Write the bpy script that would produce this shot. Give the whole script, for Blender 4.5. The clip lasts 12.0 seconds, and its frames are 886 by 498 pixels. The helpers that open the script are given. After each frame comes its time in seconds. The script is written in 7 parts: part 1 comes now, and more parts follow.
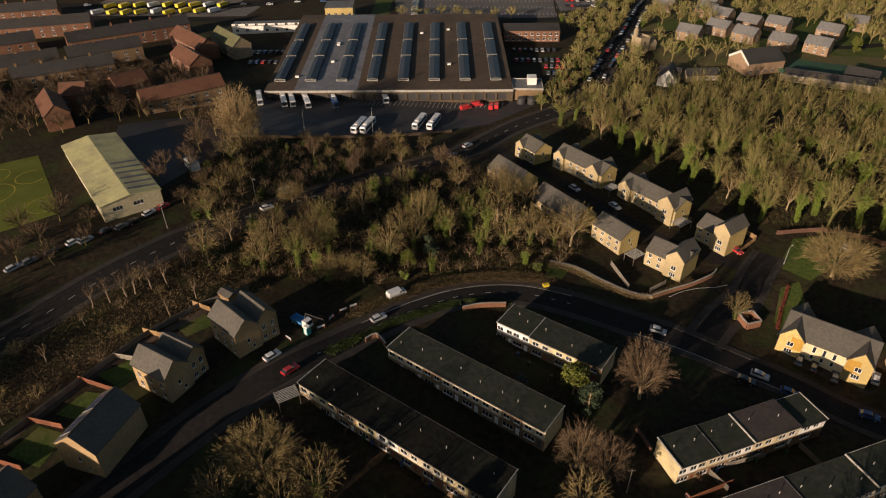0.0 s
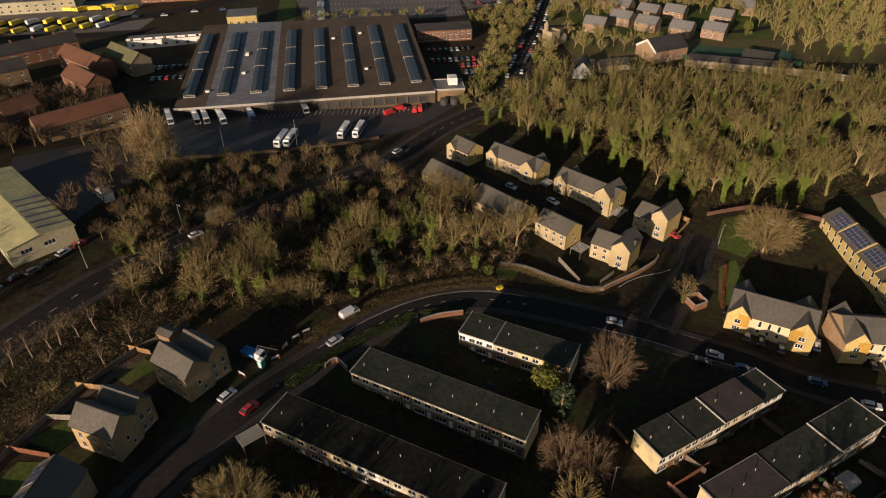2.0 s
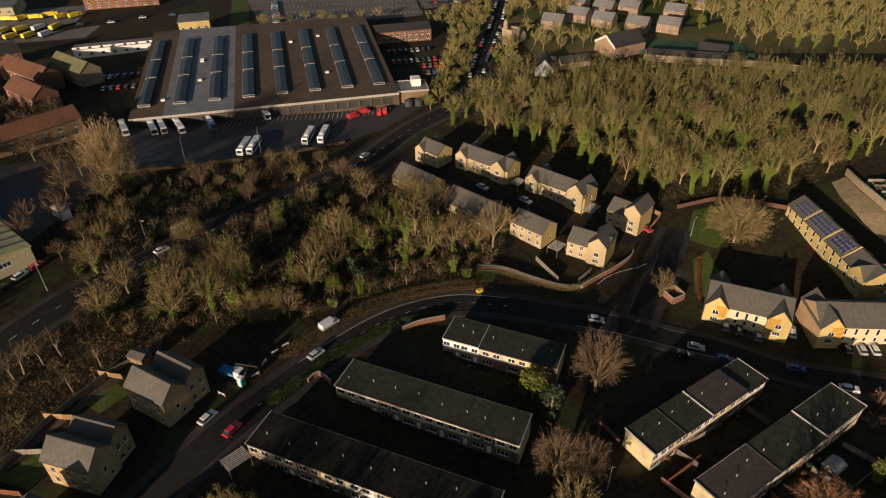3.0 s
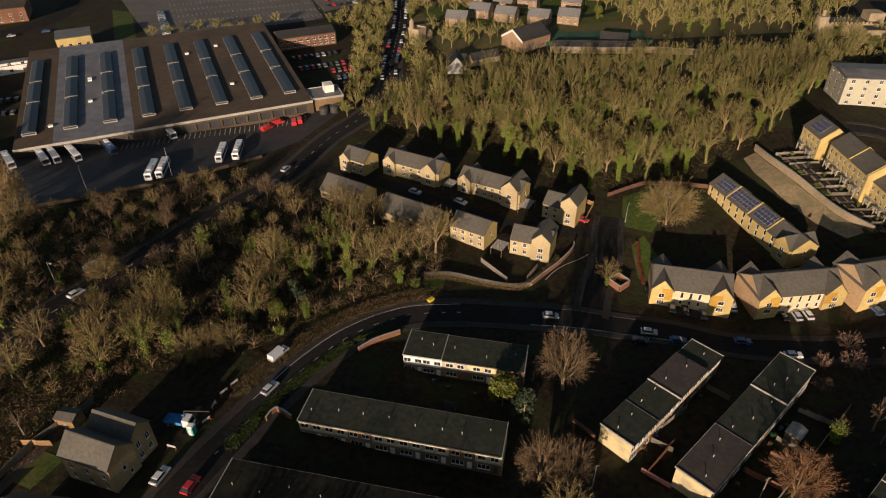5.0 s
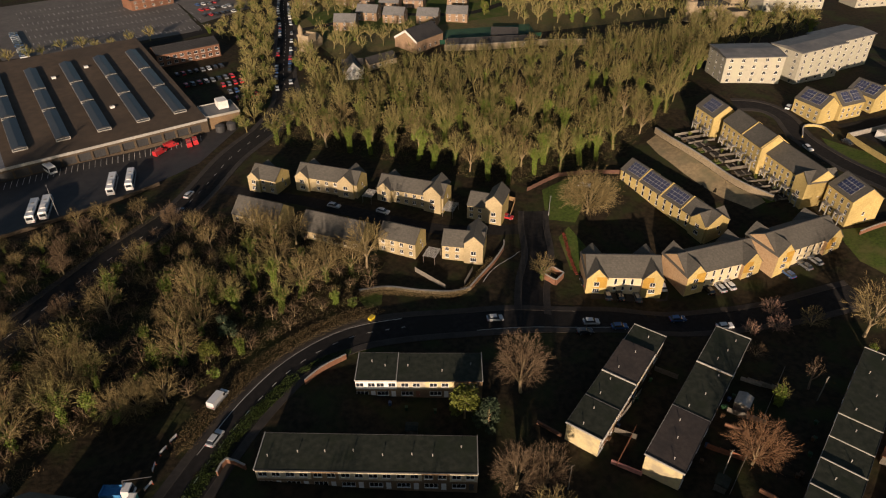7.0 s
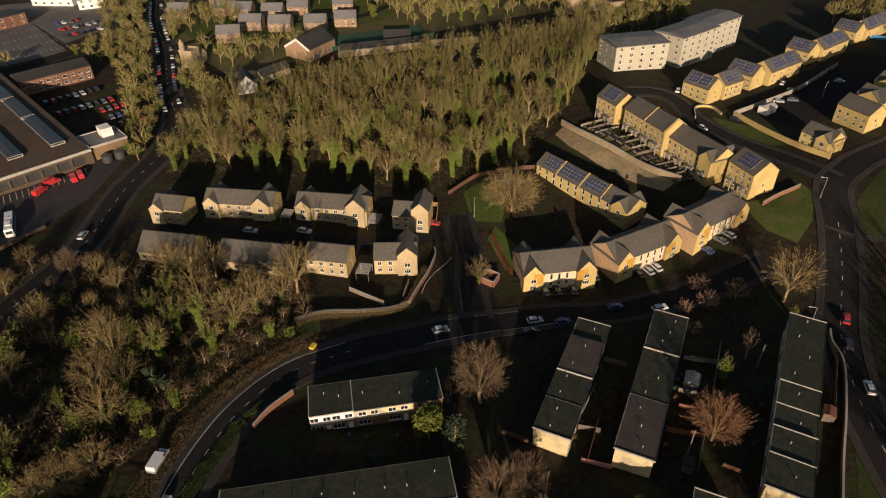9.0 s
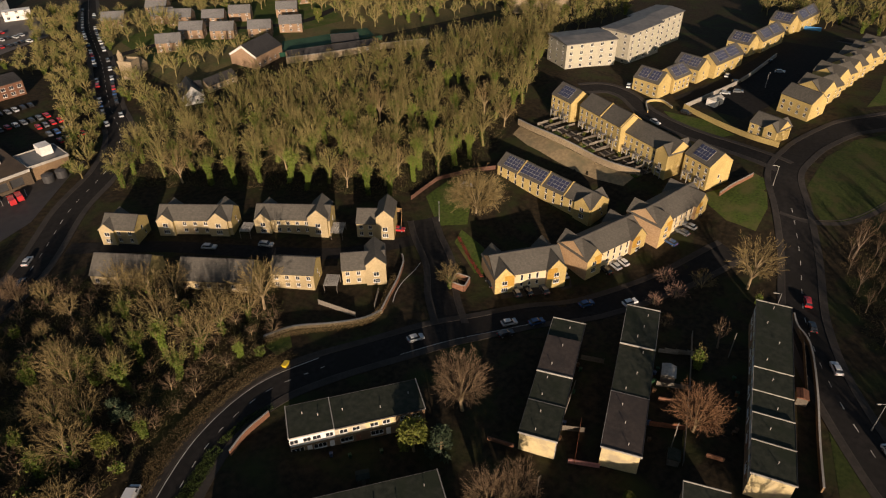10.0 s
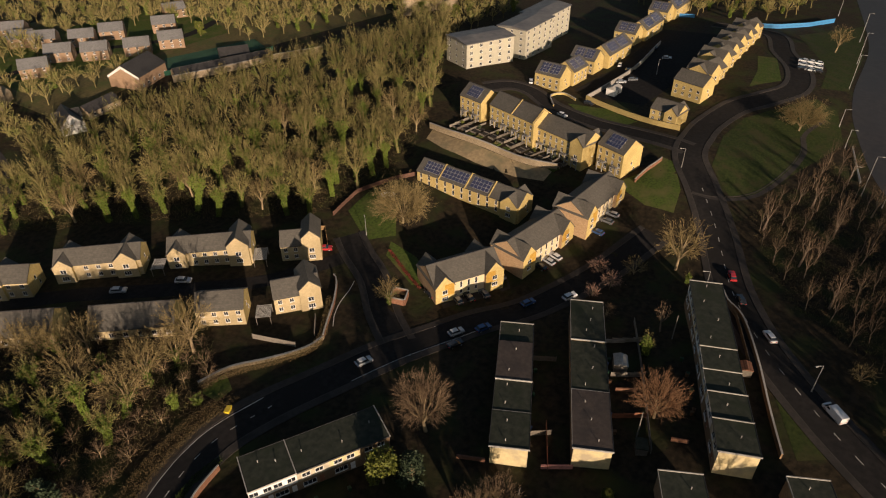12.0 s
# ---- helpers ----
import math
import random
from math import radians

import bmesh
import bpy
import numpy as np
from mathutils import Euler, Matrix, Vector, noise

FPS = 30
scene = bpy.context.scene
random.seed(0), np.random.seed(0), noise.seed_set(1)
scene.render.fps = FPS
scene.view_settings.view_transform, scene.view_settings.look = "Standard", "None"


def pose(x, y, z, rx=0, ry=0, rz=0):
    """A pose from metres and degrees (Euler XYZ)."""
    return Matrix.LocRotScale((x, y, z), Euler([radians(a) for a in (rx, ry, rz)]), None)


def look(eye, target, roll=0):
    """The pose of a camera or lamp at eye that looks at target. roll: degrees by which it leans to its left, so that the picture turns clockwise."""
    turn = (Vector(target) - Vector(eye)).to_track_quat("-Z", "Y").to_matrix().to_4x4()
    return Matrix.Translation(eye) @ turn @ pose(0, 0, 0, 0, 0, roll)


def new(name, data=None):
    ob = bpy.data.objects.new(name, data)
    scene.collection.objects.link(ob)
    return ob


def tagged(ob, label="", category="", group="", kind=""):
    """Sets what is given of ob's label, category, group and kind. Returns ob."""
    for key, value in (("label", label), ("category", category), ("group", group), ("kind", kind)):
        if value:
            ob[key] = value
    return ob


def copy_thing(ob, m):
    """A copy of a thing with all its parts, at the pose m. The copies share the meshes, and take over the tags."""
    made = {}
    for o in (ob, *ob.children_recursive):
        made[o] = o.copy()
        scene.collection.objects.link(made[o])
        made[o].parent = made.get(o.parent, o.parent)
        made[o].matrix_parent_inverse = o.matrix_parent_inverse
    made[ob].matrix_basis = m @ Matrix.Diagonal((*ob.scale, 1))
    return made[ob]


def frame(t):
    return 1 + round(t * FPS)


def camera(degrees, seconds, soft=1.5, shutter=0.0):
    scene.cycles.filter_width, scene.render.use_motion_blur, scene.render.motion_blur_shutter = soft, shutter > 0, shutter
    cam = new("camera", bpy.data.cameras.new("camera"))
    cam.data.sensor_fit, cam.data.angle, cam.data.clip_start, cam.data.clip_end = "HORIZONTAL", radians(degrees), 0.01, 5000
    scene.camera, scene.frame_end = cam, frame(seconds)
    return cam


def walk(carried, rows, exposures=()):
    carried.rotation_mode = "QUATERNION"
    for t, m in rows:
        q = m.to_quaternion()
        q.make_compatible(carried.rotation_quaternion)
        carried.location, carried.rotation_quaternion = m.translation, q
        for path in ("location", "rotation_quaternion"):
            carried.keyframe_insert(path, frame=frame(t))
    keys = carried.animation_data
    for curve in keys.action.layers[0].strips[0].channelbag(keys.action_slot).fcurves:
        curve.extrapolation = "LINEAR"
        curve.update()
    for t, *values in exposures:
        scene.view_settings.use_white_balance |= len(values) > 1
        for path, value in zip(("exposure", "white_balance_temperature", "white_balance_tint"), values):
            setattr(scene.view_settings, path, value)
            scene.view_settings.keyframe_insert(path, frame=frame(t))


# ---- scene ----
cam = camera(69.4, 12.0, 1.15)
METRES, EYE, TILT, LEAN, TURN = 67.5, 112.6, 0.0, 0.0, 0.0
ROWS = [
    (0.0, 0.0, 0.0, 0.0, -0.21, -34.96, 0.3),
    (0.5, -0.0337, 0.0203, 0.0011, -2.34, -35.01, 0.36),
    (1.0, -0.0657, 0.0414, 0.0019, -4.64, -35.04, 0.38),
    (1.5, -0.0984, 0.0651, 0.0015, -7.06, -35.07, 0.39),
    (2.0, -0.1291, 0.0908, -0.0, -9.49, -35.11, 0.42),
    (2.5, -0.1599, 0.1182, -0.0025, -11.78, -35.15, 0.43),
    (3.0, -0.1894, 0.1472, -0.005, -13.88, -35.2, 0.47),
    (5.0, -0.299, 0.2791, -0.0186, -23.82, -35.38, 0.44),
    (5.5, -0.3247, 0.3149, -0.0206, -26.64, -35.41, 0.36),
    (6.0, -0.3446, 0.3508, -0.0217, -29.42, -35.48, 0.4),
    (6.5, -0.3658, 0.3881, -0.0236, -32.23, -35.49, 0.38),
    (7.0, -0.3841, 0.4267, -0.0251, -35.04, -35.52, 0.38),
    (9.0, -0.4377, 0.5857, -0.0302, -46.18, -35.57, 0.3),
    (9.5, -0.4462, 0.6258, -0.0328, -48.85, -35.55, 0.29),
    (10.0, -0.4536, 0.6672, -0.036, -51.52, -35.51, 0.25),
    (10.5, -0.4572, 0.7082, -0.039, -54.23, -35.49, 0.23),
    (11.0, -0.4586, 0.749, -0.0419, -56.95, -35.45, 0.23),
    (11.5, -0.4587, 0.7901, -0.0464, -59.72, -35.4, 0.21),
    (12.0, -0.4575, 0.8312, -0.0503, -62.41, -35.37, 0.2),
]
walk(cam, [(t, pose(0, 0, EYE, TILT, LEAN, TURN) @ pose(METRES * x, METRES * y, METRES * z, 90 + pitch, roll, yaw)) for t, x, y, z, yaw, pitch, roll in ROWS])

# ---- world, sun ----
SUN_AZ, SUN_EL = radians(48.0), radians(12.0)  # the way the shadows fall, and the sun's height
world = bpy.data.worlds.new("sky")
scene.world = world
world.use_nodes = True
wn = world.node_tree.nodes
sky = wn.new("ShaderNodeTexSky")
sky.sky_type, sky.sun_disc = "NISHITA", False
sky.sun_elevation = SUN_EL
sky.air_density, sky.dust_density, sky.ozone_density = 1.0, 1.6, 0.9
sun_way = Vector((math.cos(SUN_AZ) * math.cos(SUN_EL), math.sin(SUN_AZ) * math.cos(SUN_EL), -math.sin(SUN_EL)))
sky.sun_rotation = math.atan2(-sun_way.x, -sun_way.y)
wn["Background"].inputs[1].default_value = 0.05
world.node_tree.links.new(sky.outputs[0], wn["Background"].inputs[0])
sun = new("sun", bpy.data.lights.new("sun", "SUN"))
sun.data.energy, sun.data.angle, sun.data.color = 5.0, radians(0.6), (1.0, 0.755, 0.56)
sun.matrix_world = look((0, 0, 200), Vector((0, 0, 200)) + sun_way)
scene.view_settings.exposure = 0.55

# ---- materials ----
def material(name, colour, second=None, size=1.0, rough=0.85, bump=0.15, metal=0.0, fine=None, contrast=(0.35, 0.65), vary=0.0, third=None, big=12.0, spec=0.3):
    """Two noises at real size: a fine grain of two tones, and broad stains of a third; vary: change from piece to piece."""
    m = bpy.data.materials.new(name)
    m.use_nodes = True
    nt = m.node_tree
    b = nt.nodes["Principled BSDF"]
    b.inputs["Roughness"].default_value, b.inputs["Metallic"].default_value = rough, metal
    b.inputs["Specular IOR Level"].default_value = spec
    second = second or [c * 0.72 for c in colour]
    third = third or [c * 0.8 for c in second]
    co = nt.nodes.new("ShaderNodeTexCoord")
    def grain(scale, detail):
        n = nt.nodes.new("ShaderNodeTexNoise")
        n.inputs["Scale"].default_value, n.inputs["Detail"].default_value = 1.0 / scale, detail
        nt.links.new(co.outputs["Object"], n.inputs["Vector"])
        return n
    small, large = grain(size, 5), grain(big, 3)
    ramp = nt.nodes.new("ShaderNodeValToRGB")
    ramp.color_ramp.elements[0].position, ramp.color_ramp.elements[1].position = contrast
    ramp.color_ramp.elements[0].color, ramp.color_ramp.elements[1].color = (*second, 1), (*colour, 1)
    nt.links.new(small.outputs["Fac"], ramp.inputs[0])
    stain = nt.nodes.new("ShaderNodeValToRGB")
    stain.color_ramp.elements[0].position, stain.color_ramp.elements[1].position = 0.48, 0.68
    nt.links.new(large.outputs["Fac"], stain.inputs[0])
    mix = nt.nodes.new("ShaderNodeMixRGB")
    mix.inputs[2].default_value = (*third, 1)
    nt.links.new(stain.outputs[0], mix.inputs[0])
    nt.links.new(ramp.outputs[0], mix.inputs[1])
    out = mix.outputs[0]
    if vary:
        info = nt.nodes.new("ShaderNodeObjectInfo")
        value = nt.nodes.new("ShaderNodeMapRange")
        value.inputs[3].default_value, value.inputs[4].default_value = 1 - vary, 1 + vary
        nt.links.new(info.outputs["Random"], value.inputs[0])
        hsv = nt.nodes.new("ShaderNodeHueSaturation")
        nt.links.new(value.outputs[0], hsv.inputs["Value"])
        nt.links.new(out, hsv.inputs["Color"])
        out = hsv.outputs[0]
    nt.links.new(out, b.inputs["Base Color"])
    if bump:
        bp = nt.nodes.new("ShaderNodeBump")
        bp.inputs["Strength"].default_value, bp.inputs["Distance"].default_value = bump, (fine or size) * 0.2
        nt.links.new((grain(fine, 4) if fine else small).outputs["Fac"], bp.inputs["Height"])
        nt.links.new(bp.outputs[0], b.inputs["Normal"])
    return m


def coursed(name, colour, second, mortar, width, height, rough=0.85, gap=0.012, flat=False):
    """Brick or tile courses too fine to tell apart, with joints and tone from piece to piece."""
    m = material(name, colour, second, size=0.6, rough=rough, bump=0)
    nt = m.node_tree
    b = nt.nodes["Principled BSDF"]
    old = b.inputs["Base Color"].links[0].from_socket
    co = nt.nodes.new("ShaderNodeTexCoord")
    sep, add, com = nt.nodes.new("ShaderNodeSeparateXYZ"), nt.nodes.new("ShaderNodeMath"), nt.nodes.new("ShaderNodeCombineXYZ")
    nt.links.new(co.outputs["Object"], sep.inputs[0])
    nt.links.new(sep.outputs[0], add.inputs[0])
    nt.links.new(sep.outputs[1], add.inputs[1])
    if flat:
        nt.links.new(sep.outputs[0], com.inputs[0])
        nt.links.new(sep.outputs[1], com.inputs[1])
    else:
        nt.links.new(add.outputs[0], com.inputs[0])
        nt.links.new(sep.outputs[2], com.inputs[1])
    br = nt.nodes.new("ShaderNodeTexBrick")
    br.inputs["Scale"].default_value, br.inputs["Brick Width"].default_value, br.inputs["Row Height"].default_value = 1.0, width, height
    br.inputs["Mortar Size"].default_value = gap
    br.inputs["Color1"].default_value, br.inputs["Color2"].default_value, br.inputs["Mortar"].default_value = (1, 1, 1, 1), (0.84, 0.84, 0.84, 1), (*mortar, 1)
    nt.links.new(com.outputs[0], br.inputs["Vector"])
    mul = nt.nodes.new("ShaderNodeMixRGB")
    mul.blend_type, mul.inputs[0].default_value = "MULTIPLY", 1.0
    nt.links.new(old, mul.inputs[1])
    nt.links.new(br.outputs["Color"], mul.inputs[2])
    nt.links.new(mul.outputs[0], b.inputs["Base Color"])
    bp = nt.nodes.new("ShaderNodeBump")
    bp.inputs["Strength"].default_value, bp.inputs["Distance"].default_value = 0.3, 0.02
    bp.invert = True
    nt.links.new(br.outputs["Fac"], bp.inputs["Height"])
    nt.links.new(bp.outputs[0], b.inputs["Normal"])
    return m


SOIL = material("leaf_litter", (0.036, 0.027, 0.016), (0.016, 0.013, 0.008), 1.4, bump=0.6, third=(0.028, 0.034, 0.012), big=9, spec=0.1)
# park and bank grass, its colour lowered to carry the shade over it
SHADEGRASS = material("grass_darkened_for_shade", (0.038, 0.050, 0.014), (0.022, 0.031, 0.009), 0.9, bump=0.5, third=(0.044, 0.042, 0.018), big=5, spec=0.1)
GRASS = material("grass", (0.068, 0.095, 0.020), (0.036, 0.056, 0.013), 0.8, bump=0.5, third=(0.085, 0.085, 0.03), big=6, spec=0.1)
COURT = material("green_court", (0.03, 0.085, 0.045), (0.022, 0.062, 0.033), 0.8, bump=0.1, big=9)
ROUGH = material("rough_grass", (0.12, 0.10, 0.045), (0.075, 0.065, 0.03), 1.1, bump=0.5, third=(0.075, 0.085, 0.03), big=8, spec=0.1)
TURF = material("sports_turf", (0.10, 0.115, 0.02), (0.085, 0.10, 0.018), 0.5, bump=0.2, big=14, spec=0.1)
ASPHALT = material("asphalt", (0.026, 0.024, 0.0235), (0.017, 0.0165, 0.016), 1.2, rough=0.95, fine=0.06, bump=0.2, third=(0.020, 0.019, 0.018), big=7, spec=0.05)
YARD = material("worn_tarmac", (0.036, 0.034, 0.034), (0.024, 0.0235, 0.025), 2.5, rough=0.6, fine=0.08, bump=0.2, third=(0.028, 0.028, 0.03), big=16)
CARPARK = material("pale_worn_tarmac", (0.125, 0.112, 0.102), (0.095, 0.086, 0.08), 2.2, rough=0.8, fine=0.08, bump=0.2, third=(0.085, 0.078, 0.072), big=18)
PLAY = material("brown_playground", (0.085, 0.062, 0.047), (0.062, 0.046, 0.036), 1.5, bump=0.2, big=9)
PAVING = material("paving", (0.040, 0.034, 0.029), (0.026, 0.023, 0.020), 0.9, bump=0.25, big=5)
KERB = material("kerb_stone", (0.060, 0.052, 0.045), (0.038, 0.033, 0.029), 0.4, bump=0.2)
PAINT = material("road_paint", (0.60, 0.58, 0.54), (0.36, 0.35, 0.32), 0.35, bump=0.1, contrast=(0.3, 0.55))
YPAINT = material("yellow_paint", (0.55, 0.40, 0.06), (0.36, 0.26, 0.05), 0.4, bump=0.1)
SAND = material("bare_earth_bank", (0.30, 0.23, 0.13), (0.20, 0.155, 0.09), 1.2, bump=0.5, third=(0.16, 0.14, 0.08), big=6)
YBRICK = coursed("buff_brick", (0.54, 0.42, 0.17), (0.44, 0.34, 0.135), (0.75, 0.72, 0.66), 0.45, 0.15)
PBRICK = coursed("pale_brick", (0.52, 0.37, 0.22), (0.42, 0.28, 0.16), (0.8, 0.76, 0.7), 0.45, 0.15)
OBRICK = coursed("orange_cladding", (0.45, 0.275, 0.05), (0.38, 0.225, 0.04), (0.7, 0.6, 0.5), 2.4, 0.2)
RBRICK = coursed("red_brick", (0.24, 0.12, 0.072), (0.17, 0.085, 0.052), (0.8, 0.75, 0.7), 0.45, 0.15)
SBRICK = coursed("brown_stock_brick", (0.25, 0.17, 0.095), (0.18, 0.12, 0.07), (0.8, 0.78, 0.7), 0.45, 0.15)
STONE = coursed("sandstone", (0.36, 0.29, 0.19), (0.26, 0.21, 0.14), (0.6, 0.56, 0.5), 0.8, 0.35)
PALEB = coursed("pale_yellow_brick", (0.46, 0.375, 0.22), (0.37, 0.30, 0.175), (0.8, 0.77, 0.7), 0.45, 0.15)
BBRICK = coursed("tan_brick", (0.33, 0.225, 0.145), (0.25, 0.17, 0.11), (0.8, 0.76, 0.7), 0.45, 0.15)
LTILE = coursed("light_grey_tile", (0.20, 0.20, 0.20), (0.155, 0.155, 0.155), (0.5, 0.5, 0.5), 0.6, 0.34, 0.75, 0.03)
CREAM = material("cream_render", (0.54, 0.45, 0.28), (0.47, 0.39, 0.24), 1.0, bump=0.08, third=(0.5, 0.42, 0.29), big=4)
WHITE = material("white_paint", (0.72, 0.71, 0.68), (0.62, 0.61, 0.58), 0.7, rough=0.6, bump=0.05, big=3)
PANEL = material("weathered_panel", (0.50, 0.44, 0.32), (0.38, 0.33, 0.24), 0.8, bump=0.1, third=(0.28, 0.25, 0.19), big=3)
TILE = coursed("grey_roof_tile", (0.108, 0.101, 0.086), (0.083, 0.078, 0.068), (0.82, 0.82, 0.82), 0.6, 0.34, 0.75, 0.03)
MOSSY = material("mossy_roof", (0.12, 0.125, 0.06), (0.085, 0.09, 0.045), 1.5, bump=0.2, third=(0.10, 0.085, 0.05), big=5)
RTILE = coursed("red_roof_tile", (0.17, 0.078, 0.045), (0.115, 0.055, 0.034), (0.5, 0.45, 0.45), 0.6, 0.34, 0.8, 0.03)
SLATE = coursed("slate", (0.052, 0.049, 0.048), (0.036, 0.035, 0.034), (0.5, 0.5, 0.5), 0.6, 0.34, 0.65, 0.03)
FELT = material("roofing_felt", (0.036, 0.040, 0.030), (0.021, 0.025, 0.019), 1.1, rough=0.9, bump=0.3, third=(0.022, 0.028, 0.018), big=4, spec=0.15)
# roofing felt darkened to hold the shade on the long terrace's roof
SHADEFELT = material("felt_darkened_for_shade", (0.017, 0.017, 0.015), (0.011, 0.011, 0.010), 1.1, rough=0.9, bump=0.3, third=(0.02, 0.022, 0.016), big=4, spec=0.03)
FELTB = material("bitumen_roof", (0.060, 0.048, 0.042), (0.042, 0.034, 0.030), 0.9, rough=0.8, bump=0.3, third=(0.035, 0.03, 0.028), big=5)
DROOF = material("depot_roof", (0.078, 0.056, 0.038), (0.058, 0.042, 0.029), 3.0, bump=0.2, third=(0.05, 0.037, 0.026), big=14)
DROOFB = material("depot_roof_grey", (0.15, 0.145, 0.14), (0.10, 0.10, 0.10), 3.0, rough=0.55, bump=0.15, third=(0.08, 0.08, 0.085), big=10)
ROOFGREY = material("pale_grey_felt", (0.150, 0.158, 0.175), (0.105, 0.11, 0.122), 3.0, rough=0.6, bump=0.15, third=(0.10, 0.102, 0.108), big=9)
SHED = material("mossy_sheet_roof", (0.46, 0.43, 0.22), (0.38, 0.36, 0.18), 2.0, rough=0.7, bump=0.1, third=(0.30, 0.28, 0.17), big=6)
CONC = material("concrete", (0.30, 0.28, 0.25), (0.22, 0.205, 0.18), 0.7, bump=0.2, third=(0.18, 0.17, 0.15), big=4)
COPE = material("pale_coping", (0.36, 0.35, 0.32), (0.27, 0.26, 0.24), 0.6, bump=0.1)
TIMBER = material("fence_timber", (0.30, 0.19, 0.09), (0.20, 0.125, 0.06), 0.5, bump=0.3, vary=0.25)
RTIMBER = material("stained_fence", (0.20, 0.078, 0.040), (0.13, 0.052, 0.030), 0.5, bump=0.3, vary=0.25)
GTIMBER = material("grey_timber", (0.20, 0.18, 0.15), (0.13, 0.115, 0.095), 0.5, bump=0.3, vary=0.25)
WEATHERED = material("weathered_dark_timber", (0.115, 0.10, 0.08), (0.075, 0.065, 0.052), 0.5, bump=0.3, vary=0.25)
BARK = material("bark", (0.30, 0.235, 0.14), (0.19, 0.145, 0.085), 0.4, bump=0.5, spec=0.1)
PALEBARK = material("pale_birch_bark", (0.20, 0.155, 0.11), (0.11, 0.08, 0.06), 0.5, bump=0.3)
TWIG = material("twigs", (0.205, 0.157, 0.073), (0.138, 0.106, 0.05), 0.8, bump=0, vary=0.22, spec=0.1, third=(0.13, 0.104, 0.047), big=5)
TWIGP = material("pale_twigs", (0.30, 0.222, 0.118), (0.21, 0.157, 0.085), 0.8, bump=0, vary=0.1, spec=0.1)
TWIGR = material("reddish_twigs", (0.142, 0.100, 0.062), (0.095, 0.067, 0.042), 0.8, bump=0, vary=0.2, spec=0.1)
TWIGRU = material("russet_twigs", (0.215, 0.122, 0.066), (0.15, 0.086, 0.048), 0.8, bump=0, spec=0.1)
TWIGPK = material("pinkish_twigs", (0.30, 0.19, 0.14), (0.21, 0.135, 0.10), 0.8, bump=0, spec=0.1)
BARKO = material("mossy_bark", (0.22, 0.185, 0.085), (0.14, 0.115, 0.05), 0.4, bump=0.5, spec=0.1)
TWIGO = material("olive_twigs", (0.215, 0.178, 0.075), (0.145, 0.122, 0.052), 0.8, bump=0, vary=0.22, spec=0.1, third=(0.11, 0.125, 0.035), big=5)
IVY = material("ivy_leaves", (0.112, 0.150, 0.023), (0.066, 0.094, 0.016), 0.7, rough=0.6, bump=0, vary=0.25, spec=0.2)
LEAF = material("evergreen_leaves", (0.13, 0.14, 0.024), (0.07, 0.085, 0.016), 0.7, rough=0.6, bump=0, vary=0.25, spec=0.2)
PINE = material("blue_green_needles", (0.06, 0.085, 0.045), (0.03, 0.045, 0.025), 0.7, rough=0.6, bump=0, vary=0.2, spec=0.2)
BRAMBLE = material("bramble", (0.115, 0.088, 0.044), (0.06, 0.05, 0.025), 0.9, bump=0, spec=0.1, third=(0.05, 0.065, 0.016), big=5)
BANKG = material("dead_bank_grass", (0.19, 0.14, 0.072), (0.11, 0.082, 0.043), 0.9, bump=0, spec=0.1, third=(0.085, 0.068, 0.034), big=5)
METAL = material("galvanised_metal", (0.42, 0.42, 0.41), (0.32, 0.32, 0.31), 0.5, rough=0.45, bump=0.05, metal=0.6)
DARKM = material("dark_metal", (0.05, 0.05, 0.052), (0.035, 0.035, 0.036), 0.4, rough=0.5, bump=0.05)
TYRE = material("tyre", (0.02, 0.02, 0.02), (0.015, 0.015, 0.015), 0.2, rough=0.9, bump=0.1)


def shiny(name, colour, rough=0.25, metal=0.0, coat=0.6):
    m = material(name, colour, [c * 0.92 for c in colour], 1.5, rough=rough, bump=0, metal=metal, spec=0.5)
    m.node_tree.nodes["Principled BSDF"].inputs["Coat Weight"].default_value = coat
    return m


RGLASS = shiny("roof_glazing", (0.030, 0.035, 0.042), 0.35, coat=0.0)
GLASS = shiny("dark_glass", (0.022, 0.026, 0.032), 0.06, coat=0.3)
SOLAR = shiny("solar_cell", (0.022, 0.030, 0.075), 0.28, coat=0.2)
CARS = [shiny("paint_" + n, c) for n, c in (("white", (0.62, 0.63, 0.64)), ("silver", (0.40, 0.42, 0.44)), ("red", (0.42, 0.03, 0.035)), ("black", (0.02, 0.021, 0.024)), ("blue", (0.035, 0.08, 0.2)), ("grey", (0.13, 0.14, 0.15)))]
TEAL = shiny("teal_paint", (0.06, 0.36, 0.34), 0.5)
ORANGE = shiny("orange_paint", (0.62, 0.13, 0.05), 0.5)
BLUE = material("blue_sheet", (0.05, 0.22, 0.45), (0.035, 0.15, 0.33), 0.8, rough=0.6, bump=0.1)
YELLOW = shiny("yellow_plastic", (0.75, 0.55, 0.03), 0.5)
PINK = material("pink_block", (0.42, 0.20, 0.17), (0.30, 0.14, 0.12), 0.5, bump=0.2, vary=0.15)
GREENNET = material("green_netting", (0.010, 0.055, 0.032), (0.008, 0.04, 0.024), 0.5, bump=0.1)
LAMP = material("lamp_glass", (0.7, 0.68, 0.6), rough=0.3, bump=0)


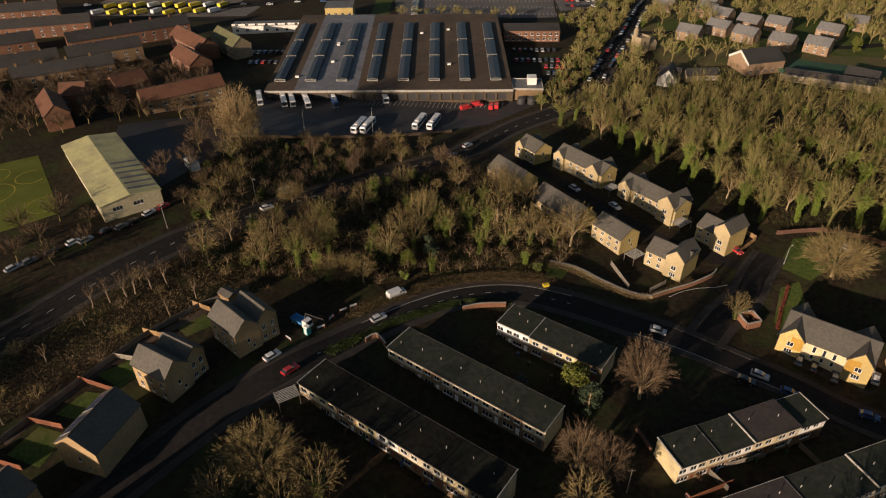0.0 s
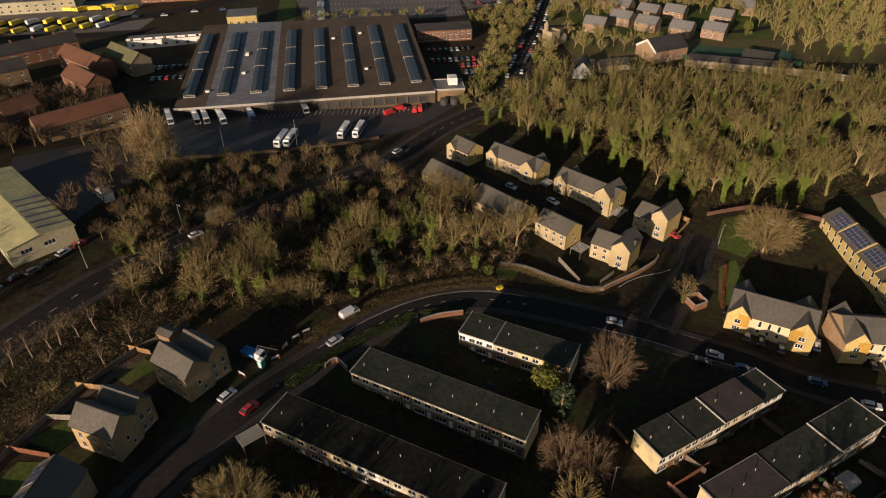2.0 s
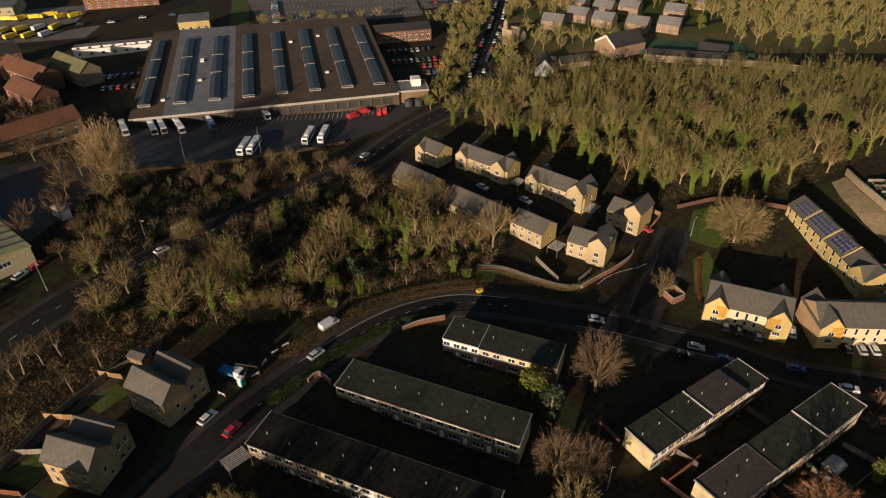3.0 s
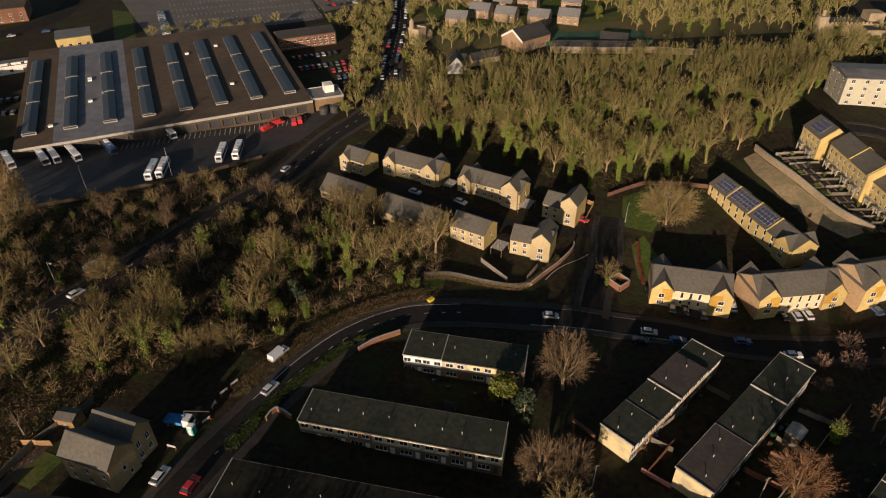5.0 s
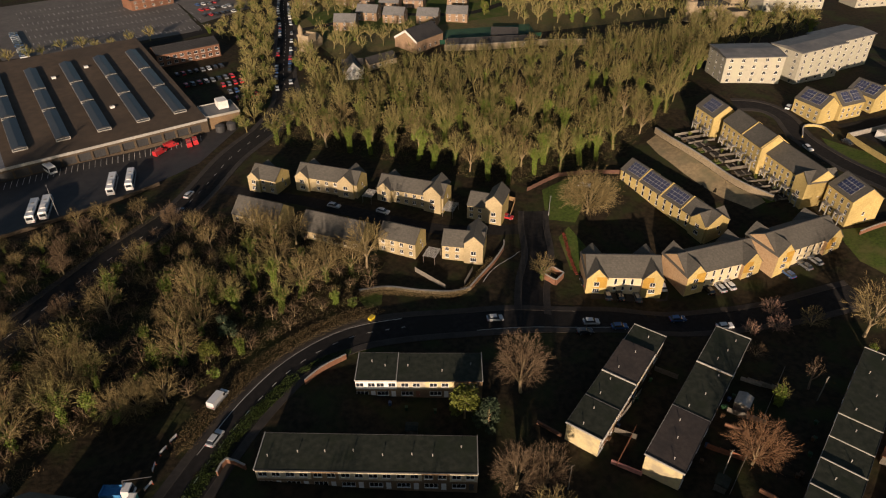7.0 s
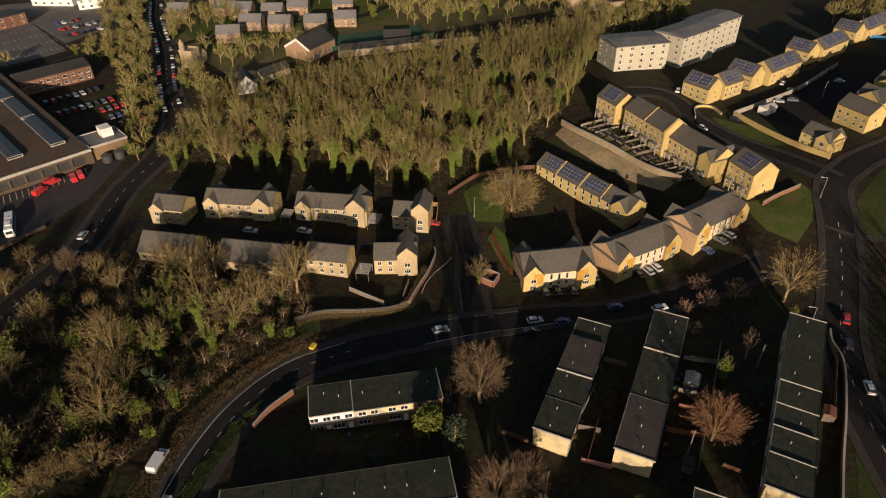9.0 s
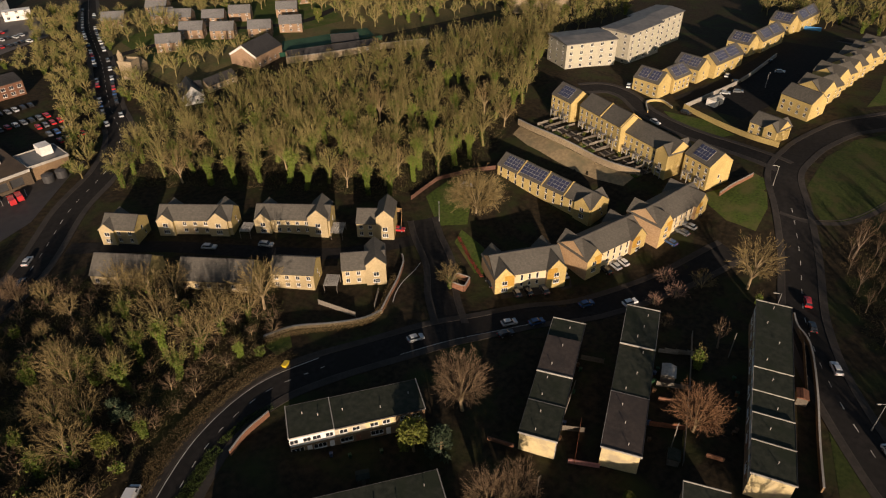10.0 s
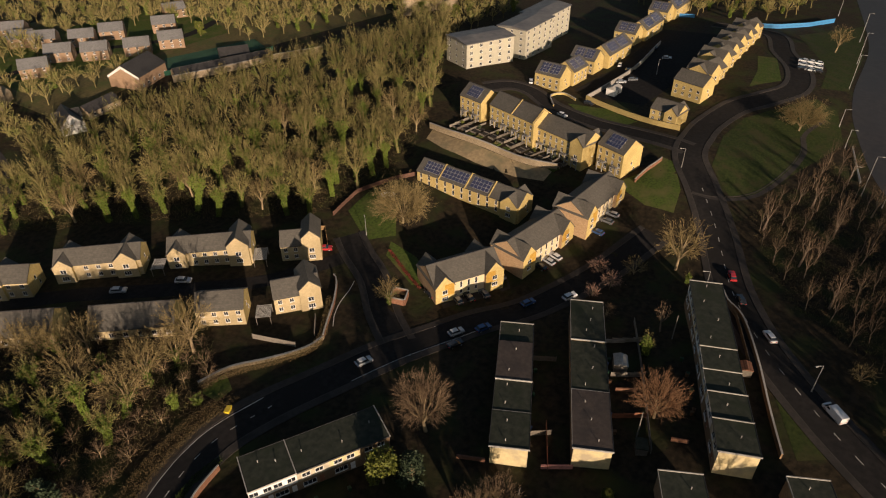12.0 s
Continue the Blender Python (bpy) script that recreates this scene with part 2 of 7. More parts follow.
# ---- building blocks ----
class Shape:
    def __init__(self):
        self.v, self.f = [], []

    def face(self, *pts):
        n = len(self.v)
        self.v += [tuple(p) for p in pts]
        self.f.append(tuple(range(n, n + len(pts))))

    def box(self, x0, x1, y0, y1, z0, z1):
        n = len(self.v)
        self.v += [(x, y, z) for z in (z0, z1) for x, y in ((x0, y0), (x1, y0), (x1, y1), (x0, y1))]
        self.f += [tuple(n + i for i in q) for q in ((3, 2, 1, 0), (4, 5, 6, 7), (0, 1, 5, 4), (1, 2, 6, 5), (2, 3, 7, 6), (3, 0, 4, 7))]
        return self

    def prism(self, pts, a, b):
        """A closed outline pts, moved from a to b."""
        n, k = len(self.v), len(pts)
        a, b = Vector(a), Vector(b)
        self.v += [tuple(Vector(p) + a) for p in pts] + [tuple(Vector(p) + b) for p in pts]
        self.f += [tuple(range(n + k - 1, n - 1, -1)), tuple(range(n + k, n + 2 * k))]
        self.f += [(n + i, n + (i + 1) % k, n + k + (i + 1) % k, n + k + i) for i in range(k)]
        return self

    def tube(self, a, b, r0, r1, sides=6):
        a, b = Vector(a), Vector(b)
        d = (b - a).normalized()
        u = d.orthogonal().normalized()
        w = d.cross(u)
        n = len(self.v)
        for p, r in ((a, r0), (b, r1)):
            self.v += [tuple(p + r * (math.cos(6.2832 * i / sides) * u + math.sin(6.2832 * i / sides) * w)) for i in range(sides)]
        self.f += [(n + i, n + (i + 1) % sides, n + sides + (i + 1) % sides, n + sides + i) for i in range(sides)]
        self.f += [tuple(range(n + sides - 1, n - 1, -1)), tuple(range(n + sides, n + 2 * sides))]
        return self

    def wall(self, a, b, z0, z1, holes=(), reveal=0.14):
        """An upright wall from a to b (its face to the right of that way), with holes (x0, x1, z0, z1) cut through and their reveals."""
        a, b = Vector((*a, 0)), Vector((*b, 0))
        u = (b - a).normalized()
        inn = Vector((-u.y, u.x, 0)) * reveal
        length = (b - a).length
        xs = sorted({0.0, length, *[h[0] for h in holes], *[h[1] for h in holes]})
        zs = sorted({z0, z1, *[h[2] for h in holes], *[h[3] for h in holes]})
        at = lambda x, z: a + u * x + Vector((0, 0, z))
        for i in range(len(xs) - 1):
            for j in range(len(zs) - 1):
                cx, cz = (xs[i] + xs[i + 1]) / 2, (zs[j] + zs[j + 1]) / 2
                if not any(h[0] < cx < h[1] and h[2] < cz < h[3] for h in holes):
                    self.face(at(xs[i], zs[j]), at(xs[i + 1], zs[j]), at(xs[i + 1], zs[j + 1]), at(xs[i], zs[j + 1]))
        for x0, x1, h0, h1 in holes:
            ring = [at(x0, h0), at(x1, h0), at(x1, h1), at(x0, h1)]
            for i in range(4):
                p, q = ring[i], ring[(i + 1) % 4]
                self.face(p, p + inn, q + inn, q)

    def mesh(self, name, mat):
        seen, verts, at = {}, [], []
        for p in self.v:
            k = (round(p[0], 3), round(p[1], 3), round(p[2], 3))
            if k not in seen:
                seen[k] = len(verts)
                verts.append(p)
            at.append(seen[k])
        faces = [tuple(dict.fromkeys(at[i] for i in f)) for f in self.f]
        m = bpy.data.meshes.new(name)
        m.from_pydata(verts, [], [f for f in faces if len(f) > 2])
        m.materials.append(mat)
        return m


def part(name, shape, mat, parent=None, label="", at=None):
    """Links a shape (or a mesh that is shared) as one object under a thing or a part."""
    ob = new(name, shape.mesh(name, mat) if isinstance(shape, Shape) else shape)
    ob.parent = parent
    if at is not None:
        ob.matrix_basis = at
    return tagged(ob, label)


# the lie of the land: heights at a few places, smoothed
LAND = np.array(((-40, 105, 7), (-90, 150, 9), (-130, 200, 11), (-108, 186, 11), (-15, 125, 4.5), (5, 130, 4), (28, 140, 3), (55, 138, 1.3), (64, 148, 0.8),
                 (82, 122, -3), (100, 106, -5), (115, 95, -4), (114, 78, -2), (75, 95, -1.5), (50, 75, -0.5), (28, 115, 0.9), (15, 95, 1.5),
                 (-20, 90, 4), (60, 45, 2), (95, 45, 3), (45, 192, 2.5), (90, 158, 0), (117, 153, 3), (135, 130, 0), (145, 90, 1),
                 (168, 115, 5), (172, 140, 8), (165, 80, 6), (190, 74, 9), (215, 170, 10), (0, 250, 1), (60, 285, 3), (100, 280, 4), (260, 60, 12), (-20, 272, 3.5), (140, 330, 6), (-20, 365, 8), (55, 365, 5)), float)


def land(x, y):
    x, y = np.asarray(x, float)[..., None], np.asarray(y, float)[..., None]
    w = ((LAND[:, 0] - x) ** 2 + (LAND[:, 1] - y) ** 2 + 150) ** -1.5
    return (w * LAND[:, 2]).sum(-1) / w.sum(-1)


def ground_at(x, y):
    return float(land(x, y))


def thing(name, x, y, turn, label, category, group="", z=None):
    ob = new(name)
    ob.matrix_basis = pose(x, y, ground_at(x, y) if z is None else z, 0, 0, turn)
    return tagged(ob, label, category, group)


def sheet(name, x0, x1, y0, y1, step, mat, lift=0.0, kind="structure", label="", category="", inside=None):
    nx, ny = int((x1 - x0) / step) + 1, int((y1 - y0) / step) + 1
    gx, gy = np.meshgrid(np.linspace(x0, x1, nx), np.linspace(y0, y1, ny))
    gz = land(gx, gy) + lift
    v = np.stack([gx, gy, gz], -1).reshape(-1, 3).tolist()
    f = [(j * nx + i, j * nx + i + 1, (j + 1) * nx + i + 1, (j + 1) * nx + i) for j in range(ny - 1) for i in range(nx - 1)]
    m = bpy.data.meshes.new(name)
    m.from_pydata(v, [], f)
    m.materials.append(mat)
    m.shade_smooth()
    return tagged(new(name, m), label, category, "", kind)


def smooth_line(pts, step=2.0):
    """A Catmull-Rom line through pts, at even steps."""
    p = [Vector((*q, 0)) for q in pts]
    p = [2 * p[0] - p[1]] + p + [2 * p[-1] - p[-2]]
    out = []
    for i in range(1, len(p) - 2):
        n = max(1, int((p[i + 1] - p[i]).length / step))
        for k in range(n):
            t = k / n
            out.append(0.5 * (2 * p[i] + (p[i + 1] - p[i - 1]) * t + (2 * p[i - 1] - 5 * p[i] + 4 * p[i + 1] - p[i + 2]) * t * t + (3 * p[i] - p[i - 1] - 3 * p[i + 1] + p[i + 2]) * t ** 3))
    return out + [p[-2]]


def ribbon(name, pts, width, mat, lift, offset=0.0, label="", category="", kind="structure", across=4, thick=0.0, dash=None, parent=None):
    """A strip laid along a line on the land; thick: how far its sides go down; dash: (mark, gap) in metres."""
    line = smooth_line(pts, 2.0 if not dash else 0.5)
    s = Shape()
    rows, run = [], 0.0
    for i, p in enumerate(line):
        d = (line[min(i + 1, len(line) - 1)] - line[max(i - 1, 0)]).normalized()
        n = Vector((d.y, -d.x, 0))
        row = []
        for k in range(across + 1):
            q = p + n * (offset + width * (k / across - 0.5))
            row.append(Vector((q.x, q.y, ground_at(q.x, q.y) + lift)))
        rows.append(row)
    for i, row in enumerate(rows):
        s.v += [tuple(q) for q in row]
        if i:
            run += (rows[i][0] - rows[i - 1][0]).length
            if not dash or run % (dash[0] + dash[1]) < dash[0]:
                a, b = (i - 1) * (across + 1), i * (across + 1)
                s.f += [(a + k, b + k, b + k + 1, a + k + 1)[::-1] for k in range(across)]
    if thick:
        for side in (0, across):
            for i in range(1, len(rows)):
                p, q = rows[i - 1][side], rows[i][side]
                down = Vector((0, 0, thick))
                s.face(p, q, q - down, p - down)
    ob = part(name, s, mat, parent)
    return tagged(ob, label, category, "", kind)


def patch(name, pts, mat, lift, label="", category="", kind="structure", step=3.0):
    """A flat-lying area with the outline pts, draped on the land."""
    bm = bmesh.new()
    bm.faces.new([bm.verts.new((x, y, 0)) for x, y in pts])
    xs, ys = [p[0] for p in pts], [p[1] for p in pts]
    for axis, lo, hi in ((0, min(xs), max(xs)), (1, min(ys), max(ys))):
        k = lo + step
        while k < hi:
            co, no = [0, 0, 0], [0, 0, 0]
            co[axis], no[axis] = k, 1
            bmesh.ops.bisect_plane(bm, geom=bm.verts[:] + bm.edges[:] + bm.faces[:], plane_co=co, plane_no=no)
            k += step
    for v in bm.verts:
        v.co.z = ground_at(v.co.x, v.co.y) + lift
    bm.normal_update()
    if sum(f.normal.z for f in bm.faces) < 0:
        bmesh.ops.reverse_faces(bm, faces=bm.faces[:])
    m = bpy.data.meshes.new(name)
    bm.to_mesh(m)
    bm.free()
    m.materials.append(mat)
    return tagged(new(name, m), label, category, "", kind)


MESHES = {}


def window(parent, p, turn, w, h, bars=1, frame_mat=None, sill=True, name="window"):
    """A framed pane of w x h, its lower middle at p, set back in its opening; it looks along -y before the turn."""
    frame_mat = frame_mat or WHITE
    key = (round(w, 2), round(h, 2), bars, frame_mat.name, sill)
    if key not in MESHES:
        s, t = Shape(), 0.07
        cw = (w - t) / (bars + 1)
        s.wall((-w / 2, 0.02), (w / 2, 0.02), 0, h, [(t + i * cw, (i + 1) * cw, t, h - t) for i in range(bars + 1)], 0.05)
        if sill:
            s.box(-w / 2, w / 2, -0.08, 0.02, -0.09, 0)
        MESHES[key] = s.mesh("window", frame_mat), Shape().box(-w / 2 + t, w / 2 - t, 0.05, 0.07, t, h - t).mesh("pane", GLASS)
    a, b = MESHES[key]
    ob = part(name, a, None, parent, at=pose(*p, 0, 0, turn))
    part("pane", b, None, ob)
    return ob


def door(parent, p, turn, mat, w=0.95, h=2.05):
    key = ("door", mat.name, w)
    if key not in MESHES:
        s = Shape().box(-w / 2, w / 2, 0.03, 0.09, 0, h)
        for z0, z1 in ((0.2, 0.95), (1.1, h - 0.2)):
            s.box(-w / 2 + 0.15, w / 2 - 0.15, 0.01, 0.03, z0, z1)
        MESHES[key] = s.mesh("door", mat), Shape().box(w / 2 - 0.16, w / 2 - 0.1, -0.03, 0.03, 0.95, 1.1).mesh("door_handle", METAL)
    a, b = MESHES[key]
    ob = part("door", a, None, parent, at=pose(*p, 0, 0, turn))
    part("door_handle", b, None, ob)
    return ob


# ---- ground, roads, lawns ----
far = Shape()
ring = [(-420, -330), (520, -330), (520, 610), (-420, 610)]
outer = [(-4000, -4000), (4000, -4000), (4000, 4000), (-4000, 4000)]
ground = sheet("ground", -420, 520, -330, 610, 5.0, SOIL, 0.0, label="dark winter ground with leaf litter and rough grass", category="ground")
for i in range(4):
    a, b = ring[i], ring[(i + 1) % 4]
    c, d = outer[(i + 1) % 4], outer[i]
    n = 40
    for k in range(n):
        p = [a[j] + (b[j] - a[j]) * k / n for j in (0, 1)]
        q = [a[j] + (b[j] - a[j]) * (k + 1) / n for j in (0, 1)]
        r = [d[j] + (c[j] - d[j]) * (k + 1) / n for j in (0, 1)]
        s = [d[j] + (c[j] - d[j]) * k / n for j in (0, 1)]
        far.face(*[(u[0], u[1], ground_at(*u)) for u in (s, r, q, p)])
tagged(part("ground_beyond", far, SOIL, ground), kind="structure")

LANE = [(-78, 55), (-62, 76), (-48, 93), (-30, 110), (-19, 119.5), (-6, 128.5), (6, 134), (20, 136), (34, 132), (50, 124.5), (66, 117), (82, 107), (97, 95.5), (118, 84), (140, 74)]
RISE = [(66, 120), (74, 129), (84, 138), (92, 149), (98, 156)]
CLOSE = [(90, 150), (80, 156), (68, 164), (52, 183), (38, 204), (20, 226)]
MAIN = [(-128, 92), (-106, 114), (-92, 134), (-78, 152), (-64, 166), (-44, 184), (-20, 204), (6, 222), (30, 246), (52, 262), (69, 284), (81, 314), (104, 363), (127, 419), (150, 465), (190, 545)]
EASTR = [(40, -12), (60, 4), (83, 26), (101, 40), (121, 49), (146, 57), (168, 66), (184, 73), (200, 73), (215, 71), (230, 65), (242, 54), (257, 45), (280, 45), (310, 53), (345, 60), (352, 90)]
UPPER = [(188, 74), (196, 96), (200, 112), (206, 130), (214, 142), (214, 152), (206, 160)]
PARKWAY = [(120, -60), (160, -22), (190, 1), (224, 10), (262, 13), (350, 5), (470, 10)]
BEHIND = [(-300, 402), (-200, 404), (-130, 396), (-80, 390), (-30, 384), (30, 388), (70, 396), (100, 412), (124, 416)]
RING = [(-330, 440), (-230, 432), (-150, 428), (-110, 440), (-74, 470), (-56, 560)]
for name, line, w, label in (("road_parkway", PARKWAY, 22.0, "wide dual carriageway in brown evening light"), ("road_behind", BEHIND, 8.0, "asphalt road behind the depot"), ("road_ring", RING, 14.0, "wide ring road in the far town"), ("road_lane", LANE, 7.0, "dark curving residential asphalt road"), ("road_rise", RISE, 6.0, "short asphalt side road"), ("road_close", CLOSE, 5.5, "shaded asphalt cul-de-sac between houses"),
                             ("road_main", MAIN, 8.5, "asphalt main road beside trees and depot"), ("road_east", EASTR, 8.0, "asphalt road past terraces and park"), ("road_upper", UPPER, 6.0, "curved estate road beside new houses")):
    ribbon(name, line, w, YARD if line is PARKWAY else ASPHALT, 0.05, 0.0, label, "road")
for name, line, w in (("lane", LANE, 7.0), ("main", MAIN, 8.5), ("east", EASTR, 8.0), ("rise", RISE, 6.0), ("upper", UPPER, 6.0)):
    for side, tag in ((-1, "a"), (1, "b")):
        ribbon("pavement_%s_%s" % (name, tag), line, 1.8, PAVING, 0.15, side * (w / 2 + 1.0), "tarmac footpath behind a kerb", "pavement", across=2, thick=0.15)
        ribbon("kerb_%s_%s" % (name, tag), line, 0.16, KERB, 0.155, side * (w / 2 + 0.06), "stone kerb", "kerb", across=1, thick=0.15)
ribbon("lane_edge_line", LANE[4:9], 0.14, PAINT, 0.062, -3.2, "worn white edge line", "road marking", across=1)
ribbon("lane_centre_line", LANE[3:9], 0.14, PAINT, 0.062, 0.0, "broken white centre line", "road marking", across=1, dash=(1.5, 3.0))
ribbon("main_centre_line", MAIN, 0.14, PAINT, 0.062, 0.0, "broken white centre line", "road marking", across=1, dash=(2.0, 4.0))
ribbon("east_centre_line", EASTR[:7], 0.14, PAINT, 0.062, 0.0, "broken white centre line", "road marking", across=1, dash=(2.0, 4.0))
ribbon("rise_edge_line", [(80.6, 142.4), (76.9, 141.3), (71.0, 140.3), (65.3, 138.2), (61.9, 136.1)], 0.16, PAINT, 0.062, 0.0, "worn white edge line round the corner", "road marking", across=1)
ribbon("give_way_line", [(65.8, 122.4), (70.8, 118.9), (76.5, 114.8)], 0.16, PAINT, 0.066, 0.0, "white line across the side road", "road marking", across=1)
ribbon("lane_far_line", LANE[9:12], 0.14, PAINT, 0.062, 3.2, "worn white edge line", "road marking", across=1)
patch("depot_yard", [(-80, 226), (-20, 238), (20, 250), (42, 268), (50, 274), (-80, 274)], YARD, 0.06, "wide dark tarmac bus yard", "yard")
patch("sports_pitch", [(-160, 195), (-143, 205), (-117, 167), (-140, 150), (-190, 160)], TURF, 0.05, "olive-green artificial sports pitch", "pitch")
patch("park_lawn", [(180, 65), (205, 65), (224, 60), (236, 49), (250, 37), (243, 29), (219, 26), (204, 33), (187, 41), (171, 48), (166, 57)], SHADEGRASS, 0.04, "wide park lawn crossed by tree shadows", "lawn")
patch("house_front_lawn", [(295, 63), (296, 55), (262, 51), (250, 62), (270, 61)], GRASS, 0.04, "sunlit lawn below a house row", "lawn")
patch("carriageway_lawn", [(350, 48), (388, 17), (322, 19), (266, 25.5), (262, 36), (290, 34), (319, 40)], SHADEGRASS, 0.04, "park lawn beside the carriageway", "lawn")
ribbon("park_path", [(163, 68), (163.5, 58.8), (170.9, 49.2), (187.9, 42), (206, 38), (220, 38.7), (234, 33)], 1.6, PAVING, 0.06, 0, "narrow tarmac path round the park lawn", "path")
ribbon("bank_path", [(-90.3, 84.8), (-83.7, 96.5), (-77.0, 107.4), (-64.5, 121.6), (-52.2, 134.7)], 2.2, PLAY, 0.05, 0, "bare earth path along the garden fences", "path")
ribbon("park_kerb", [(163, 67), (164.5, 59.4), (171.9, 50.2), (188.5, 43.2), (206, 39.2), (218, 39.9)], 0.3, KERB, 0.12, 0, "pale stone edging beside the park path", "kerb", thick=0.12)
patch("corner_lawn", [(98, 150), (108, 163), (124, 163), (116, 150), (104, 143)], GRASS, 0.04, "small green lawn", "lawn")
patch("bend_lawn", [(29.7, 148.7), (36.8, 147.6), (33.4, 142.5), (29.1, 142.8)], GRASS, 0.05, "small green verge above the bend", "lawn")
patch("verge_lawn", [(88, 128), (95, 141), (101, 143), (99, 133), (91, 124)], GRASS, 0.04, "green verge beside houses", "lawn")
patch("upper_lawn", [(201, 100), (205, 118), (212, 126), (214, 110), (206, 96)], GRASS, 0.04, "green estate lawn", "lawn")
patch("estate_lawn", [(160, 92), (170, 84), (180, 81), (178, 76.5), (163, 71.5), (151, 71), (152, 80)], GRASS, 0.04, "small green behind brick wall", "lawn")
patch("works_yard", [(-225, 404), (-120, 404), (-116, 426), (-132, 440), (-130, 480), (-225, 480)], CARPARK, 0.035, "worn yard full of yellow works vehicles", "yard")
patch("verge_strip", [(-42.5, 387), (-32, 384), (-32, 460), (-43, 470)], GRASS, 0.04, "long mown grass strip beside the car park", "lawn")
patch("car_park", [(-26, 398), (70, 398), (80, 520), (-40, 520)], CARPARK, 0.05, "large empty tarmac car park", "car park")
patch("court_surface", [(166, 304), (192, 296), (216, 288), (224, 302), (178, 318)], COURT, 0.05, "green sports court surface", "court")
patch("hill_rough", [(108, 300), (150, 303), (225, 285), (300, 262), (340, 330), (250, 430), (132, 440), (112, 372)], ROUGH, 0.02, "rough olive winter grass on the hillside", "grassland")
patch("estate_green", [(118, 340), (160, 330), (226, 322), (244, 352), (236, 400), (170, 412), (126, 384)], GRASS, 0.03, "sunlit lawns between hillside houses", "lawn")
ribbon("road_estate", [(108, 366), (136, 364), (164, 364), (190, 346), (212, 338), (240, 344)], 5.5, ASPHALT, 0.06, 0, "narrow estate road on the hillside", "road")
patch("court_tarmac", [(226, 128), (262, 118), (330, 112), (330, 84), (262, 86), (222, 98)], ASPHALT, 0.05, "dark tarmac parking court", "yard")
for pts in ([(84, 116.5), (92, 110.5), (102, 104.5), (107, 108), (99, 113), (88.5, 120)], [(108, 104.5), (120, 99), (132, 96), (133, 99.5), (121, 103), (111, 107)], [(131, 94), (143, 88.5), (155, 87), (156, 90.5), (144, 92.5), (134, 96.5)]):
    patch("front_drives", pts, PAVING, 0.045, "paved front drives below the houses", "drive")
patch("play_yard", [(-109.6, 235.8), (-98.8, 244), (-78, 224), (-88, 208)], PLAY, 0.065, "worn reddish-brown playground surface", "yard")
patch("retail_yard", [(74, 412), (108, 426), (122, 466), (100, 510), (78, 520)], CARPARK, 0.045, "worn tarmac yard beside warehouses", "yard")
patch("shed_yard", [(-126, 232), (-100, 246), (-78, 214), (-92, 182), (-110, 176)], YARD, 0.05, "tarmac yard beside the sheet-roofed shed", "yard")
patch("earth_bank", [(159.5, 163), (166, 164), (162.8, 154), (159.9, 139), (158.2, 123), (158.9, 113), (152, 114), (151, 124), (152.5, 140), (155.5, 154)], SAND, 0.04, "bare sandy bank below garden wall", "bank")


